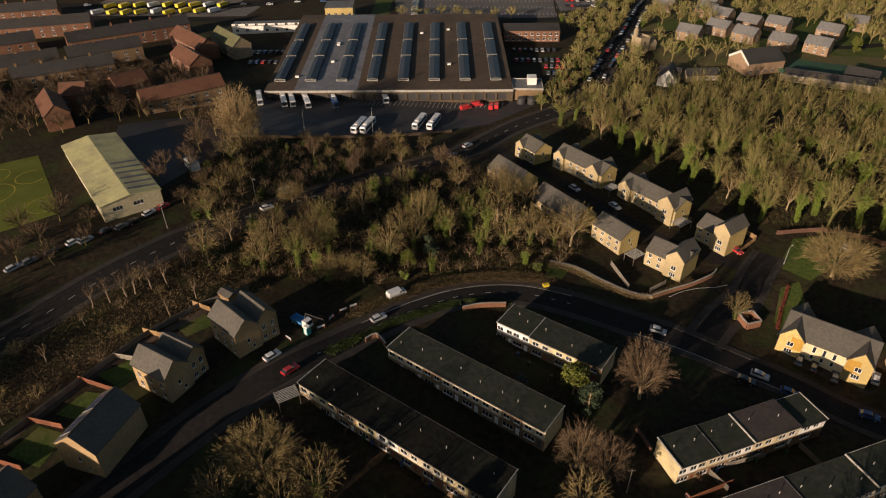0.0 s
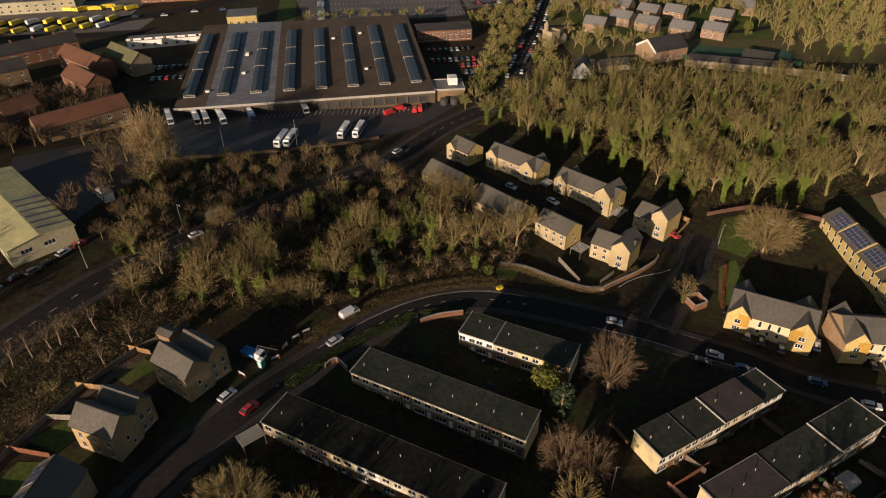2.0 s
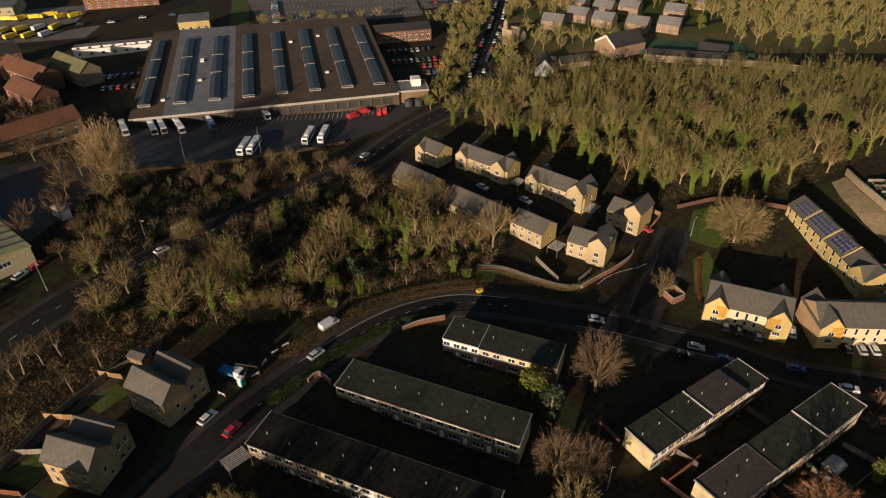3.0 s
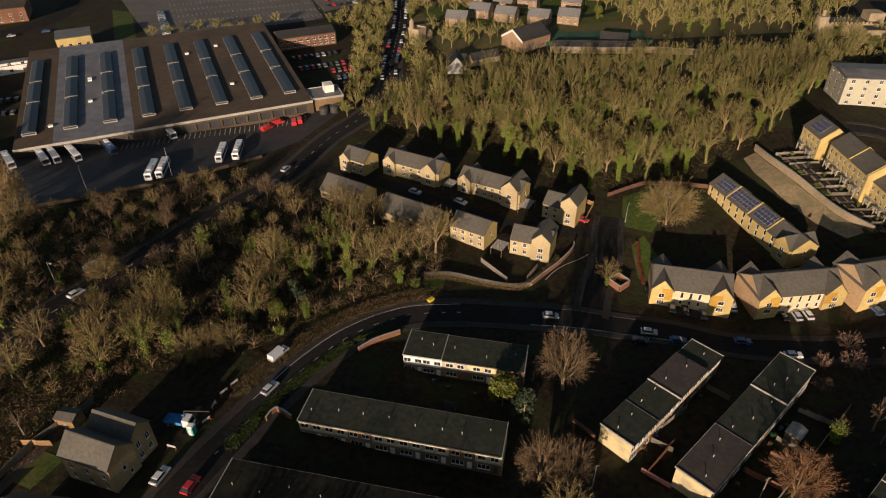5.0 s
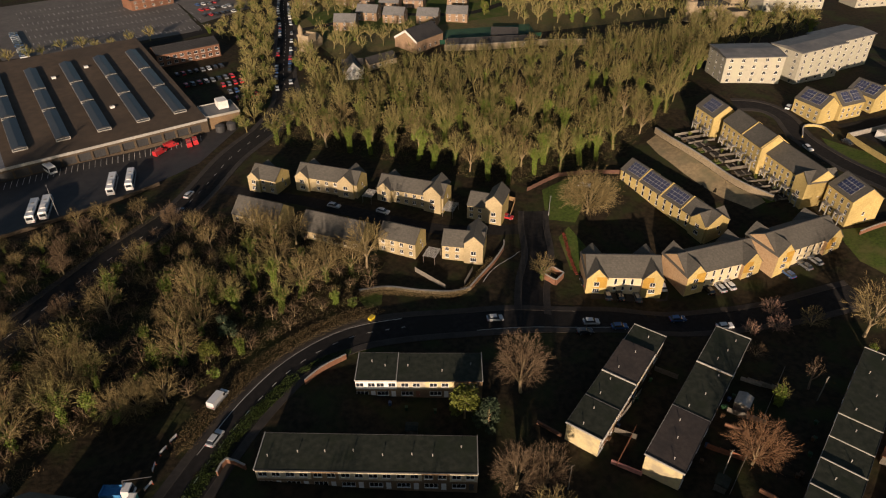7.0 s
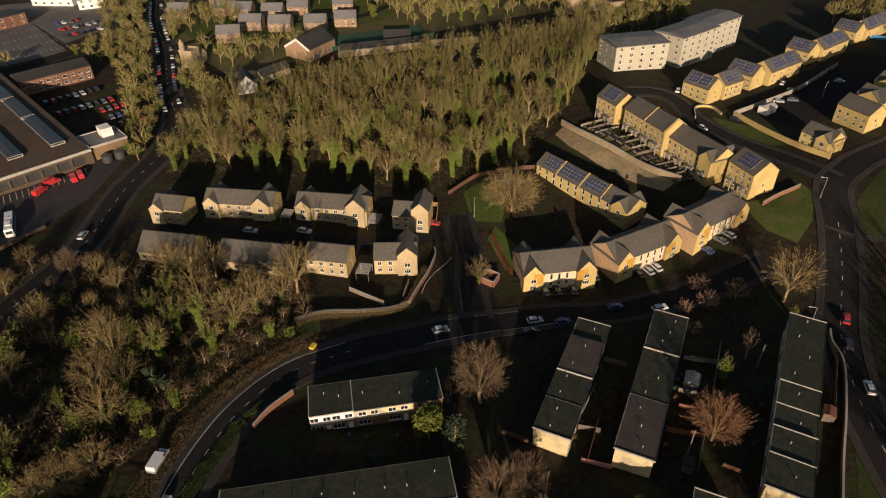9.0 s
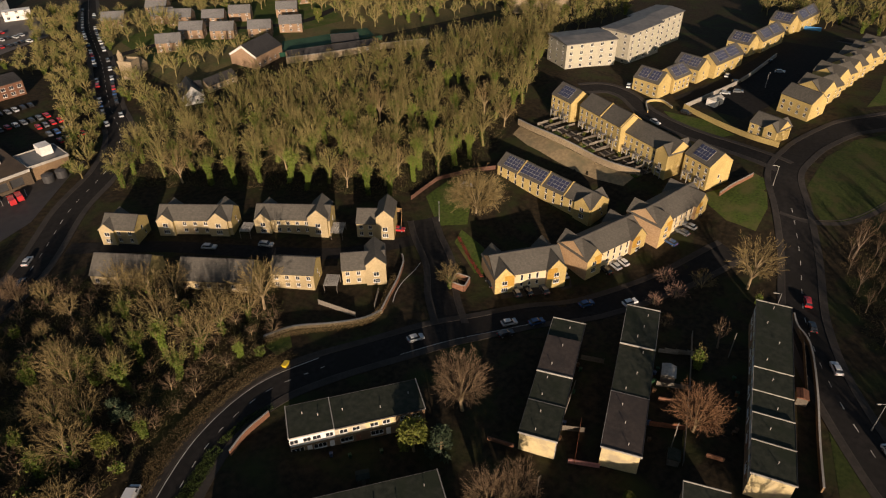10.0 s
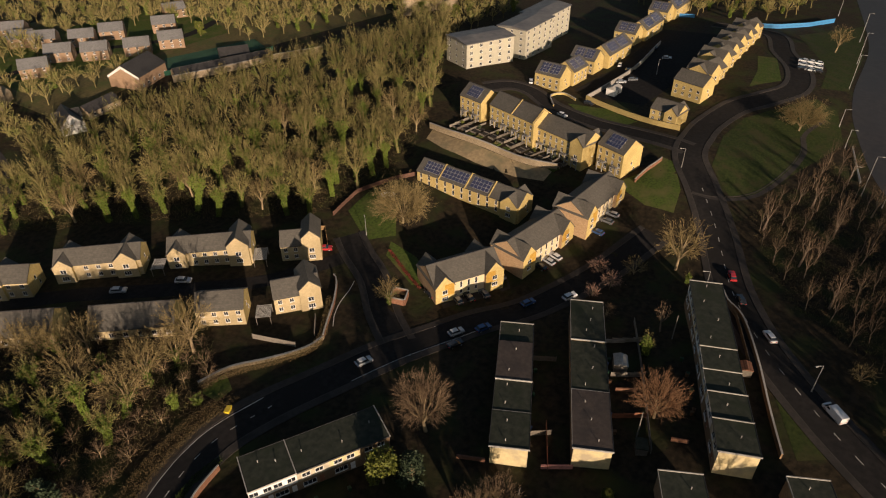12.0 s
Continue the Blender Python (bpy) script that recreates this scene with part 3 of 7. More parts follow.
# ---- houses ----
def house(name, x, y, turn, length, depth, eave, rise, walls, roof, label, group, rear=0.0, party=(), balcony=(), wings=(), front=(), side=True, doors=(), front_mat=None, z=None, solar=(), chimney=(), wing_mat=None, pitch=0.95, badge=None):
    """A pitched-roof house; its front looks along -y. wings: (middle, width, projection, extra height) gabled across the ridge.
    front: windows as (x, sill height, width, height); solar: (x, width) panels on the front slope."""
    ob = thing(name, x, y, turn, label, "house", group, z)
    hx, hy = length / 2, depth / 2
    taken = [(w[0] - w[1] / 2, w[0] + w[1] / 2) for w in wings]
    free = lambda cx, w: not any(a < cx + w / 2 and cx - w / 2 < b for a, b in taken)
    fr = [f for f in front if free(f[0], f[2])]
    dr = [d for d in doors if free(d, 1.0)]
    f_wall, o_wall = Shape(), Shape()
    f_wall.wall((-hx, -hy), (hx, -hy), -2.0, eave, [(f[0] - f[2] / 2 + hx, f[0] + f[2] / 2 + hx, f[1], f[1] + f[3]) for f in fr] + [(d - 0.48 + hx, d + 0.48 + hx, 0.15, 2.2) for d in dr])
    o_wall.wall((hx, hy), (-hx, hy), -2.0, eave)
    sw = [(depth * 0.5 - 0.4, depth * 0.5 + 0.4, 3.1, 4.3), (depth * 0.62, depth * 0.62 + 0.7, 0.9, 2.0)] if side else []
    for sx in (1, -1):
        a, b = ((hx, -hy), (hx, hy)) if sx > 0 else ((-hx, hy), (-hx, -hy))
        o_wall.wall(a, b, -2.0, eave, sw)
        o_wall.face((sx * hx, -sx * hy, eave), (sx * hx, sx * hy, eave), (sx * hx, 0, eave + rise))
    part("front_wall", f_wall, front_mat or walls, ob)
    part("wall", o_wall, walls, ob)
    slope, over, th = rise / hy, 0.28, 0.2
    low = eave - over * slope
    outline = [(0, -hy - over, low), (0, 0, eave + rise), (0, hy + over, low), (0, hy + over, low + th), (0, 0, eave + rise + th), (0, -hy - over, low + th)]
    r = part("roof", Shape().prism(outline, (-hx - over * 0.5, 0, 0), (hx + over * 0.5, 0, 0)), roof, ob)
    part("ridge", Shape().prism([(0, -0.16, eave + rise + th - 0.06), (0, 0.16, eave + rise + th - 0.06), (0, 0.05, eave + rise + th + 0.08), (0, -0.05, eave + rise + th + 0.08)], (-hx, 0, 0), (hx, 0, 0)), SLATE, r)
    part("gutter", Shape().box(-hx, hx, -hy - over - 0.1, -hy - over, low - 0.02, low + 0.1), DARKM, r)
    for f in fr:
        window(ob, (f[0], -hy, f[1]), 0, f[2], f[3], 1 if f[2] > 0.9 else 0)
    for d in dr:
        door(ob, (d, -hy, 0.15), 0, DARKM)
    if side:
        for k, w in ((0, 0.8), (1, 0.7)):
            q = (sw[k][0] + sw[k][1]) / 2 - hy
            window(ob, (hx, q, sw[k][2]), 90, w, sw[k][3] - sw[k][2], 0)
            window(ob, (-hx, -q, sw[k][2]), -90, w, sw[k][3] - sw[k][2], 0)
    if rear:
        rear_bar(ob, hx * 0.9, hy, rear, eave, walls, roof)
    for px in party:
        up = Shape().prism([(0, -hy - over - 0.1, low - 0.1), (0, 0, eave + rise), (0, hy + over, low), (0, hy + over, low + 0.55), (0, 0, eave + rise + 0.5), (0, -hy - over - 0.1, low + 0.45)], (px - 0.16, 0, 0), (px + 0.16, 0, 0))
        part("party_wall", up, walls, ob)
    for bx, bz in balcony:
        b = part("balcony", Shape().box(bx - 1.3, bx + 1.3, -hy - 1.4, -hy - 0.005, bz - 0.2, bz).box(bx - 1.25, bx - 1.0, -hy - 1.35, -hy - 1.1, -1.5, bz - 0.2).box(bx + 1.0, bx + 1.25, -hy - 1.35, -hy - 1.1, -1.5, bz - 0.2), COPE, ob)
        rail = Shape().box(bx - 1.3, bx + 1.3, -hy - 1.4, -hy - 1.35, bz + 0.95, bz + 1.02)
        for k in range(14):
            rail.box(bx - 1.3 + k * 0.196, bx - 1.25 + k * 0.196, -hy - 1.39, -hy - 1.36, bz, bz + 0.95)
        part("railing", rail, DARKM, b, "dark metal railing")
    for wx, ww, proj, extra in wings:
        e, yf, yb = eave + extra, -hy - proj, hy + proj * 0.6
        wr = ww / 2 * pitch
        s = Shape()
        holes = [(ww / 2 - 0.75, ww / 2 + 0.75, 3.0, 4.35), (ww / 2 - 0.9, ww / 2 + 0.9, 0.8, 2.1)]
        s.wall((wx - ww / 2, yf), (wx + ww / 2, yf), -2.0, e, holes)
        s.face((wx - ww / 2, yf, e), (wx + ww / 2, yf, e), (wx, yf, e + wr))
        gw = part("gable_wall", s, wing_mat or walls, ob)
        if badge:
            side_ = -1 if wx < 0 else 1
            part("cladding", Shape().box(wx - ww * 0.02 - (ww * 0.46 if side_ > 0 else 0), wx + ww * 0.02 + (ww * 0.46 if side_ < 0 else 0), yf - 0.03, yf - 0.004, 2.45, 2.95).box(wx - ww * 0.02 - (ww * 0.46 if side_ > 0 else 0), wx + ww * 0.02 + (ww * 0.46 if side_ < 0 else 0), yf - 0.03, yf - 0.004, 4.4, e + 0.5).box(wx - ww * 0.48 if side_ > 0 else wx + 0.78, wx - 0.78 if side_ > 0 else wx + ww * 0.48, yf - 0.03, yf - 0.004, 2.95, 4.4), badge, gw, "golden-orange cladding")
        s = Shape()
        s.wall((wx + ww / 2, yf), (wx + ww / 2, yb), -2.0, e)
        s.wall((wx + ww / 2, yb), (wx - ww / 2, yb), -2.0, e)
        s.face((wx + ww / 2, yb, e), (wx - ww / 2, yb, e), (wx, yb, e + wr))
        s.wall((wx - ww / 2, yb), (wx - ww / 2, yf), -2.0, e)
        part("wing_wall", s, walls, ob)
        window(ob, (wx, yf, 3.0), 0, 1.5, 1.35, 1)
        window(ob, (wx, yf, 0.8), 0, 1.8, 1.3, 2)
        wl = e - over * pitch
        outline = [(wx - ww / 2 - over, 0, wl), (wx, 0, e + wr), (wx + ww / 2 + over, 0, wl), (wx + ww / 2 + over, 0, wl + th), (wx, 0, e + wr + th), (wx - ww / 2 - over, 0, wl + th)]
        part("wing_roof", Shape().prism(outline, (0, yf - 0.2, 0), (0, yb + 0.2, 0)), roof, ob)
    for sx, sw_ in solar:
        panel(ob, sx, sw_, hy, eave, rise, th)
    for cx in chimney:
        c = Shape().box(cx - 0.45, cx + 0.45, -0.35, 0.35, eave + rise - 0.6, eave + rise + 1.1)
        c.box(cx - 0.5, cx + 0.5, -0.4, 0.4, eave + rise + 1.1, eave + rise + 1.22)
        ch = part("chimney", c, walls, ob)
        part("chimney_pot", Shape().tube((cx - 0.2, 0, eave + rise + 1.2), (cx - 0.2, 0, eave + rise + 1.6), 0.13, 0.11).tube((cx + 0.2, 0, eave + rise + 1.2), (cx + 0.2, 0, eave + rise + 1.6), 0.13, 0.11), RTILE, ch)
    return ob


def rear_bar(ob, hx, hy, depth, eave, walls, roof):
    """A second gabled bar along the back, its ridge beside the first."""
    y0, y1, ym, rise, th = hy, hy + depth, hy + depth / 2, depth * 0.46, 0.2
    sw = [(0.9, 1.9, 0.9, 2.3), (depth - 1.9, depth - 0.9, 0.9, 2.3), (0.9, 1.9, 3.7, 5.3), (depth - 1.9, depth - 0.9, 3.7, 5.3)]
    s = Shape()
    s.wall((hx, y0), (hx, y1), -2.0, eave, sw)
    s.wall((hx, y1), (-hx, y1), -2.0, eave)
    s.wall((-hx, y1), (-hx, y0), -2.0, eave)
    s.face((hx, y0, eave), (hx, y1, eave), (hx, ym, eave + rise))
    s.face((-hx, y1, eave), (-hx, y0, eave), (-hx, ym, eave + rise))
    part("rear_wall", s, walls, ob)
    part("rear_roof", Shape().prism([(0, y0, eave), (0, ym, eave + rise), (0, y1 + 0.3, eave - 0.25), (0, y1 + 0.3, eave - 0.05), (0, ym, eave + rise + th), (0, y0, eave + th)], (-hx - 0.15, 0, 0), (hx + 0.15, 0, 0)), roof, ob)
    for a, b, z0, z1 in sw:
        window(ob, (hx, (a + b) / 2 + hy, z0), 90, b - a, z1 - z0, 1)


def panel(ob, sx, width, hy, eave, rise, th):
    """A bank of solar panels on the front slope: a frame and its cells."""
    ang = math.atan2(rise, hy)
    run = math.hypot(rise, hy)
    m = Matrix.Translation((sx, -hy, eave + th / math.cos(ang))) @ Matrix.Rotation(ang, 4, "X")
    base = part("solar_panel", Shape().box(-width / 2, width / 2, run * 0.12, run * 0.86, 0.02, 0.09), COPE, ob, "blue-black solar panels with pale grid lines", at=m)
    nx, ny = max(2, round(width / 1.3)), 3
    cw, chh = width / nx, run * 0.74 / ny
    key = ("cell", round(cw, 3), round(chh, 3))
    if key not in MESHES:
        MESHES[key] = Shape().box(0.06, cw - 0.06, 0.06, chh - 0.06, 0.09, 0.105).mesh("solar_cell", SOLAR)
    for i in range(nx):
        for j in range(ny):
            part("solar_cell", MESHES[key], None, base, at=pose(-width / 2 + i * cw, run * 0.12 + j * chh, 0))


def bays(length, n, sills=(0.9, 3.2), w=1.1, h=1.25):
    return [(-length / 2 + length * (i + 0.5) / n, z, w, h) for i in range(n) for z in sills]


def new_house(x, y, turn, length, wings, label, n=4, **k):
    return house("house", x, y, turn, length, 10.6, 5.6, 3.5, PBRICK, TILE, label, "new houses", wings=wings, wing_mat=YBRICK, badge=OBRICK, pitch=1.15, front_mat=CREAM,
                 front=[(f, z, 0.8, 2.0 if z > 2 else 1.3) for f in [length * (i + 0.5) / 9 - length / 2 for i in range(9)] for z in (2.9, 0.9)], **k)


new_house(96.6, 117.8, -37, 20.5, [(-7.6, 5.6, 1.0, 0.0), (7.6, 5.6, 1.0, 0.0)], "cream-rendered house terrace with orange gable fronts and grey roof")
new_house(120.1, 105.5, -17, 24.0, [(-9.2, 5.8, 1.0, 0.0), (9.2, 5.8, 1.0, 0.0)], "cream house terrace with orange gables above parked cars")
new_house(143.4, 95.8, -12, 24.0, [(-9.2, 5.8, 1.0, 0.0), (9.2, 5.8, 1.0, 0.0)], "cream and orange house terrace beside the estate green")

def close_house(x, y, turn, length, wings, label, **k):
    return house("house", x, y, turn, length, 8.0, 5.2, 2.7, YBRICK, TILE, label, "cul-de-sac houses", wings=wings, front=bays(length, max(2, round(length / 3))), front_mat=PALEB, wing_mat=PALEB, **k)


close_house(34.5, 217.5, -57, 10.0, [(-3.2, 4.4, 0.8, 0.0)], "buff brick house with a gabled wing at the street's end")
close_house(51.0, 204.5, -53, 22.0, [(-8.6, 4.8, 0.9, 0.0), (7.2, 5.6, 0.9, 0.3)], "buff brick house pair with two gables and grey roof")
close_house(70.0, 183.0, -54, 22.6, [(-8.8, 4.8, 0.9, 0.0), (7.8, 5.8, 0.9, 1.2)], "cream and buff house row with a tall gable")
close_house(84.8, 163.3, -54, 11.0, [(3.2, 5.2, 0.8, 2.6)], "narrow three-storey gabled house in cream render")
close_house(65.9, 150.2, -45, 11.8, [(3.3, 5.4, 0.8, 1.7)], "cream house with tall front gable above garden wall")
for x, y, L, lab in ((39.2, 178.0, 20.0, "shaded brick house row behind bare trees"), (24.6, 199.6, 16.0, "shaded brick house at the street end")):
    house("house", x, y, -56, L, 9.6, 3.3, 3.7, YBRICK, TILE, lab, "cul-de-sac houses", front=bays(L, round(L / 3.5), (0.8,)), front_mat=PALEB, side=False)
close_house(52.5, 162.6, -56, 11.6, [], "cream and brick house with plain grey roof")

for x, y, turn, L, n, label in ((135.8, 132.5, -99, 40.0, 8, "sunlit buff brick terrace with solar panels on its roof"),):
    house("house", x, y, turn, L, 8.5, 5.4, 3.0, YBRICK, TILE, label, "solar terrace", front=bays(L, 12, w=0.9, h=1.7), solar=[(-14.5, 6.4), (-5.5, 9.6), (4.6, 7.0)], party=(-10.6, -0.2, 9.0), wings=[(16.5, 6.0, 0.6, -0.2)])


def tall_house(x, y, turn, L, label, wings=(), solar=(), party=()):
    return house("house", x, y, turn, L, 9.8, 8.3, 3.7, YBRICK, TILE, label, "garden-side terrace", wings=wings, front=bays(L, max(2, round(L / 2.8)), (0.6, 3.0, 5.5), 1.0, 1.6), solar=solar, party=party,
                 balcony=[(-L / 2 + L * (i + 0.5) / max(2, round(L / 5.2)), 2.9) for i in range(max(2, round(L / 5.2)))])


tall_house(183.0, 152.3, -110, 11.2, "detached three-storey buff brick house with solar roof", solar=[(0, 6)])
tall_house(177.4, 133.1, -113, 22.5, "three-storey buff brick terrace above stepped gardens", party=(0.4, 11.1))
tall_house(171.4, 112.5, -112, 21.5, "three-storey buff brick terrace with gabled end", wings=[(8, 5.5, 0.7, 0.0)])
tall_house(169.8, 94.0, -115, 11.0, "detached buff brick house with solar roof beside the green", solar=[(0, 6)])
for i, (x, y, turn, L) in enumerate(((225, 137.5, -100, 12), (236, 133, -12, 12), (252, 131, -100, 12), (269, 124.5, -10, 24), (299, 124, -100, 11), (316, 119, -8, 25), (349, 118.5, -100, 11), (366, 114, -8, 25))):
    house("house", x, y, turn, L, 9.4, 6.0, 3.7, YBRICK, TILE, "buff brick house with solar panels on a grey roof", "upper estate houses", front=bays(L, 4), solar=[(-L / 5, L / 3), (L / 5, L / 3)])
house("house", 209.9, 86, -106, 11, 8, 5.2, 2.9, YBRICK, TILE, "small buff brick house inside a boundary wall", "upper estate houses", front=bays(11, 4), wings=[(3.0, 5, 0.8, 0.0)])
house("house", 236.5, 82, -112, 13, 9, 6.4, 3.2, YBRICK, TILE, "tall buff brick house at the row's end", "upper estate houses", front=bays(13, 4))
for i in range(6):
    house("house", 250.5 + i * 15.6, 79.5 - i * 1.5, -21, 15.0, 9.0, 5.6 + 0.4 * (i % 2), 3.0, YBRICK, TILE, "buff brick row house with a wide cross gable", "upper estate houses", front=bays(15, 5), wings=[(-3.2, 7.6, 1.3, 0.5)], pitch=0.85)


# flats and older houses
def flats(x, y, turn, L, D, storeys, label):
    ob = thing("apartment_building", x, y, turn, label, "apartment building", "flats")
    h = storeys * 2.8
    holes = [(cx + L / 2 - 0.7, cx + L / 2 + 0.7, z, z + 1.4) for cx, z, _, _ in bays(L, max(3, round(L / 5.5)), [0.9 + 2.8 * i for i in range(storeys)])]
    hs = [(cx + D / 2 - 0.6, cx + D / 2 + 0.6, z, z + 1.3) for cx, z, _, _ in bays(D, 3, [0.9 + 2.8 * i for i in range(storeys)])]
    s = Shape()
    s.wall((-L / 2, -D / 2), (L / 2, -D / 2), -2, h, holes)
    s.wall((L / 2, -D / 2), (L / 2, D / 2), -2, h, hs)
    s.wall((L / 2, D / 2), (-L / 2, D / 2), -2, h)
    s.wall((-L / 2, D / 2), (-L / 2, -D / 2), -2, h, hs)
    part("wall", s, CONCW, ob)
    part("roof", Shape().prism([(0, -D / 2 - 0.5, h), (0, D / 2 + 0.5, h), (0, D / 2 + 0.5, h + 0.3), (0, 0, h + 1.2), (0, -D / 2 - 0.5, h + 0.3)], (-L / 2 - 0.5, 0, 0), (L / 2 + 0.5, 0, 0)), DROOFB, ob)
    for x0, x1, z0, z1 in holes:
        window(ob, ((x0 + x1) / 2 - L / 2, -D / 2, z0), 0, x1 - x0, z1 - z0, 1)
    for x0, x1, z0, z1 in hs:
        window(ob, (L / 2, (x0 + x1) / 2 - D / 2, z0), 90, x1 - x0, z1 - z0, 1)
        window(ob, (-L / 2, -(x0 + x1) / 2 + D / 2, z0), -90, x1 - x0, z1 - z0, 1)
    return ob


CONCW = material("pale_render", (0.37, 0.35, 0.28), (0.31, 0.295, 0.235), 1.0, bump=0.06, third=(0.36, 0.35, 0.265), big=5)
flats(235.5, 176.5, -32, 25.3, 17, 4, "pale four-storey apartment block with a grey roof")
for fx, fy, fl, fs in ((262.5, 165.0, 28, 5), (290.5, 165.5, 27, 5)):
    flats(fx, fy, -7, fl, 15, fs, "long pale five-storey apartment block with stepped front")


# ---- flat-roofed terraces ----
def flat_terrace(x, y, turn, depth, sections, label, panels, h=5.6, felts=None):
    """Two-storey terrace with a stepped flat roof: sections are (length, step in height)."""
    ob = thing("terrace", x, y, turn, label, "terrace", "flat-roofed terraces")
    total = sum(s[0] for s in sections)
    x0, hy = -total / 2, depth / 2
    rng = random.Random(int(x * 7 + y))
    lower, upper, back, ends, party = Shape(), {}, Shape(), [], Shape()
    for k, (ln, dz) in enumerate(sections):
        x1, top = x0 + ln, h + dz
        n = max(1, round(ln / 5.6))
        holes_f = []
        for i in range(n):
            c = ln * (i + 0.5) / n
            holes_f += [(c - 2.2, c + 0.4, 0.75, 2.05), (c + 1.0, c + 1.96, 0.1, 2.15)]
            m = panels[len(upper) % len(panels)]
            up = Shape()
            upper[len(upper)] = (m, up)
            up.wall((x0 + ln * i / n, -hy), (x0 + ln * (i + 1) / n, -hy), 2.75, top - 0.25, [(ln / n / 2 - 2.2, ln / n / 2 - 0.5, 3.45, 4.65 + dz * 0.5), (ln / n / 2 + 0.4, ln / n / 2 + 2.0, 3.45, 4.65 + dz * 0.5)])
            window(ob, (x0 + c - 0.9, -hy, 0.75), 0, 2.6, 1.3, 2)
            door(ob, (x0 + c + 1.48, -hy, 0.1), 0, (WHITE, RTIMBER, DARKM)[rng.randrange(3)], h=2.05)
            window(ob, (x0 + c - 1.35, -hy, 3.45), 0, 1.7, 1.2 + dz * 0.5, 1)
            window(ob, (x0 + c + 1.2, -hy, 3.45), 0, 1.6, 1.2 + dz * 0.5, 1)
        lower.wall((x0, -hy), (x1, -hy), -2.0, 2.75, holes_f)
        lower.wall((x0, -hy), (x1, -hy), top - 0.25, top)
        back.wall((x1, hy), (x0, hy), -2.0, top)
        for xe, sgn in ((x0, -1), (x1, 1)):
            a, b = ((xe, hy), (xe, -hy)) if sgn < 0 else ((xe, -hy), (xe, hy))
            if xe == x0 and k == 0 or k == len(sections) - 1 and xe == x1:
                ends.append(Shape())
                ends[-1].wall(a, b, -2.0, top)
            else:
                party.wall(a, b, 2.0, top)
        felt = (felts[k] if felts else FELT)
        r = part("roof", Shape().box(x0 + 0.02, x1 - 0.02, -hy - 0.25, hy + 0.25, top, top + 0.16), felt, ob)
        for sy in (-1, 1):
            y0 = sy * (hy + 0.29)
            part("fascia", Shape().box(x0, x1, y0 - 0.04, y0 + 0.04, top - 0.12, top + 0.22), DARKM if rng.random() < 0.8 else COPE, r)
        part("coping", Shape().box(x0 - 0.09, x0 + 0.09, -hy - 0.34, hy + 0.34, top + 0.0, top + 0.36), COPE, r)
        if k == len(sections) - 1:
            part("coping", Shape().box(x1 - 0.09, x1 + 0.09, -hy - 0.34, hy + 0.34, top + 0.0, top + 0.36), COPE, r)
        for i in range(n):
            px, py = x0 + ln * (i + 0.5) / n + rng.uniform(-1, 1), rng.uniform(-1.5, 1.5)
            part("vent_pipe", Shape().tube((px, py, top + 0.1), (px, py, top + 0.75), 0.08, 0.08).tube((px, py, top + 0.72), (px, py, top + 0.85), 0.14, 0.1), COPE, r)
        x0 = x1
    part("lower_wall", lower, SBRICK, ob)
    part("back_wall", back, SBRICK, ob)
    for e in ends:
        part("end_wall", e, STUCCO, ob, "pale end wall")
    if party.f:
        part("party_wall", party, SBRICK, ob)
    for m, s in upper.values():
        part("upper_panel", s, m, ob)
    return ob


STUCCO = material("buff_end_brick", (0.54, 0.45, 0.25), (0.46, 0.38, 0.21), 0.5, bump=0.15, third=(0.34, 0.29, 0.19), big=3)
flat_terrace(-9.0, 86.2, -36.0, 8.2, [(50.2, 0)], "long flat-roofed brick terrace with cream upper panels", [PANEL, STUCCO, SBRICK, STUCCO, WHITE, PANEL], felts=[SHADEFELT])
flat_terrace(6.1, 100.7, -36.5, 8.0, [(42.0, 0)], "flat-roofed brick terrace with weathered upper panels", [PANEL, PANEL, SBRICK, PANEL])
flat_terrace(27.0, 114.6, -35.5, 7.9, [(9, 0), (18.8, -0.1)], "flat-roofed terrace with white corner panels", [WHITE, WHITE, PANEL, STUCCO, SBRICK])
flat_terrace(62.8, 88.0, 19.6, 7.4, [(9.3, 0.2), (8.7, 0.0), (12.2, 0.2), (7.2, -0.5)], "stepped flat-roofed terrace with pale front panels", [WHITE, CREAM, PANEL], felts=[FELT, FELT, FELTB, FELT])
flat_terrace(73.4, 74.3, 18.8, 7.4, [(15.4, 0.2), (15.4, 0.0), (14.4, 0.3)], "stepped flat-roofed terrace with a bright end wall", [PANEL, CREAM, PANEL], felts=[FELTB, FELT, FELT])
flat_terrace(87.0, 49.2, 195.6, 7.4, [(23.8, 0.3), (6.9, 0.0), (6.8, -0.3), (7.4, 0.1), (8.2, 0.3)], "stepped flat-roofed terrace beside the east road", [WHITE, PANEL, CREAM])
flat_terrace(42.0, 47.0, 20, 7.6, [(12, 0), (12, 0.2)], "flat-roofed terrace at the slope's foot", [PANEL, WHITE])
flat_terrace(51.0, 26.2, 20, 7.0, [(12, 0), (12, 0.2)], "flat-roofed terrace beside road bank", [PANEL, WHITE])


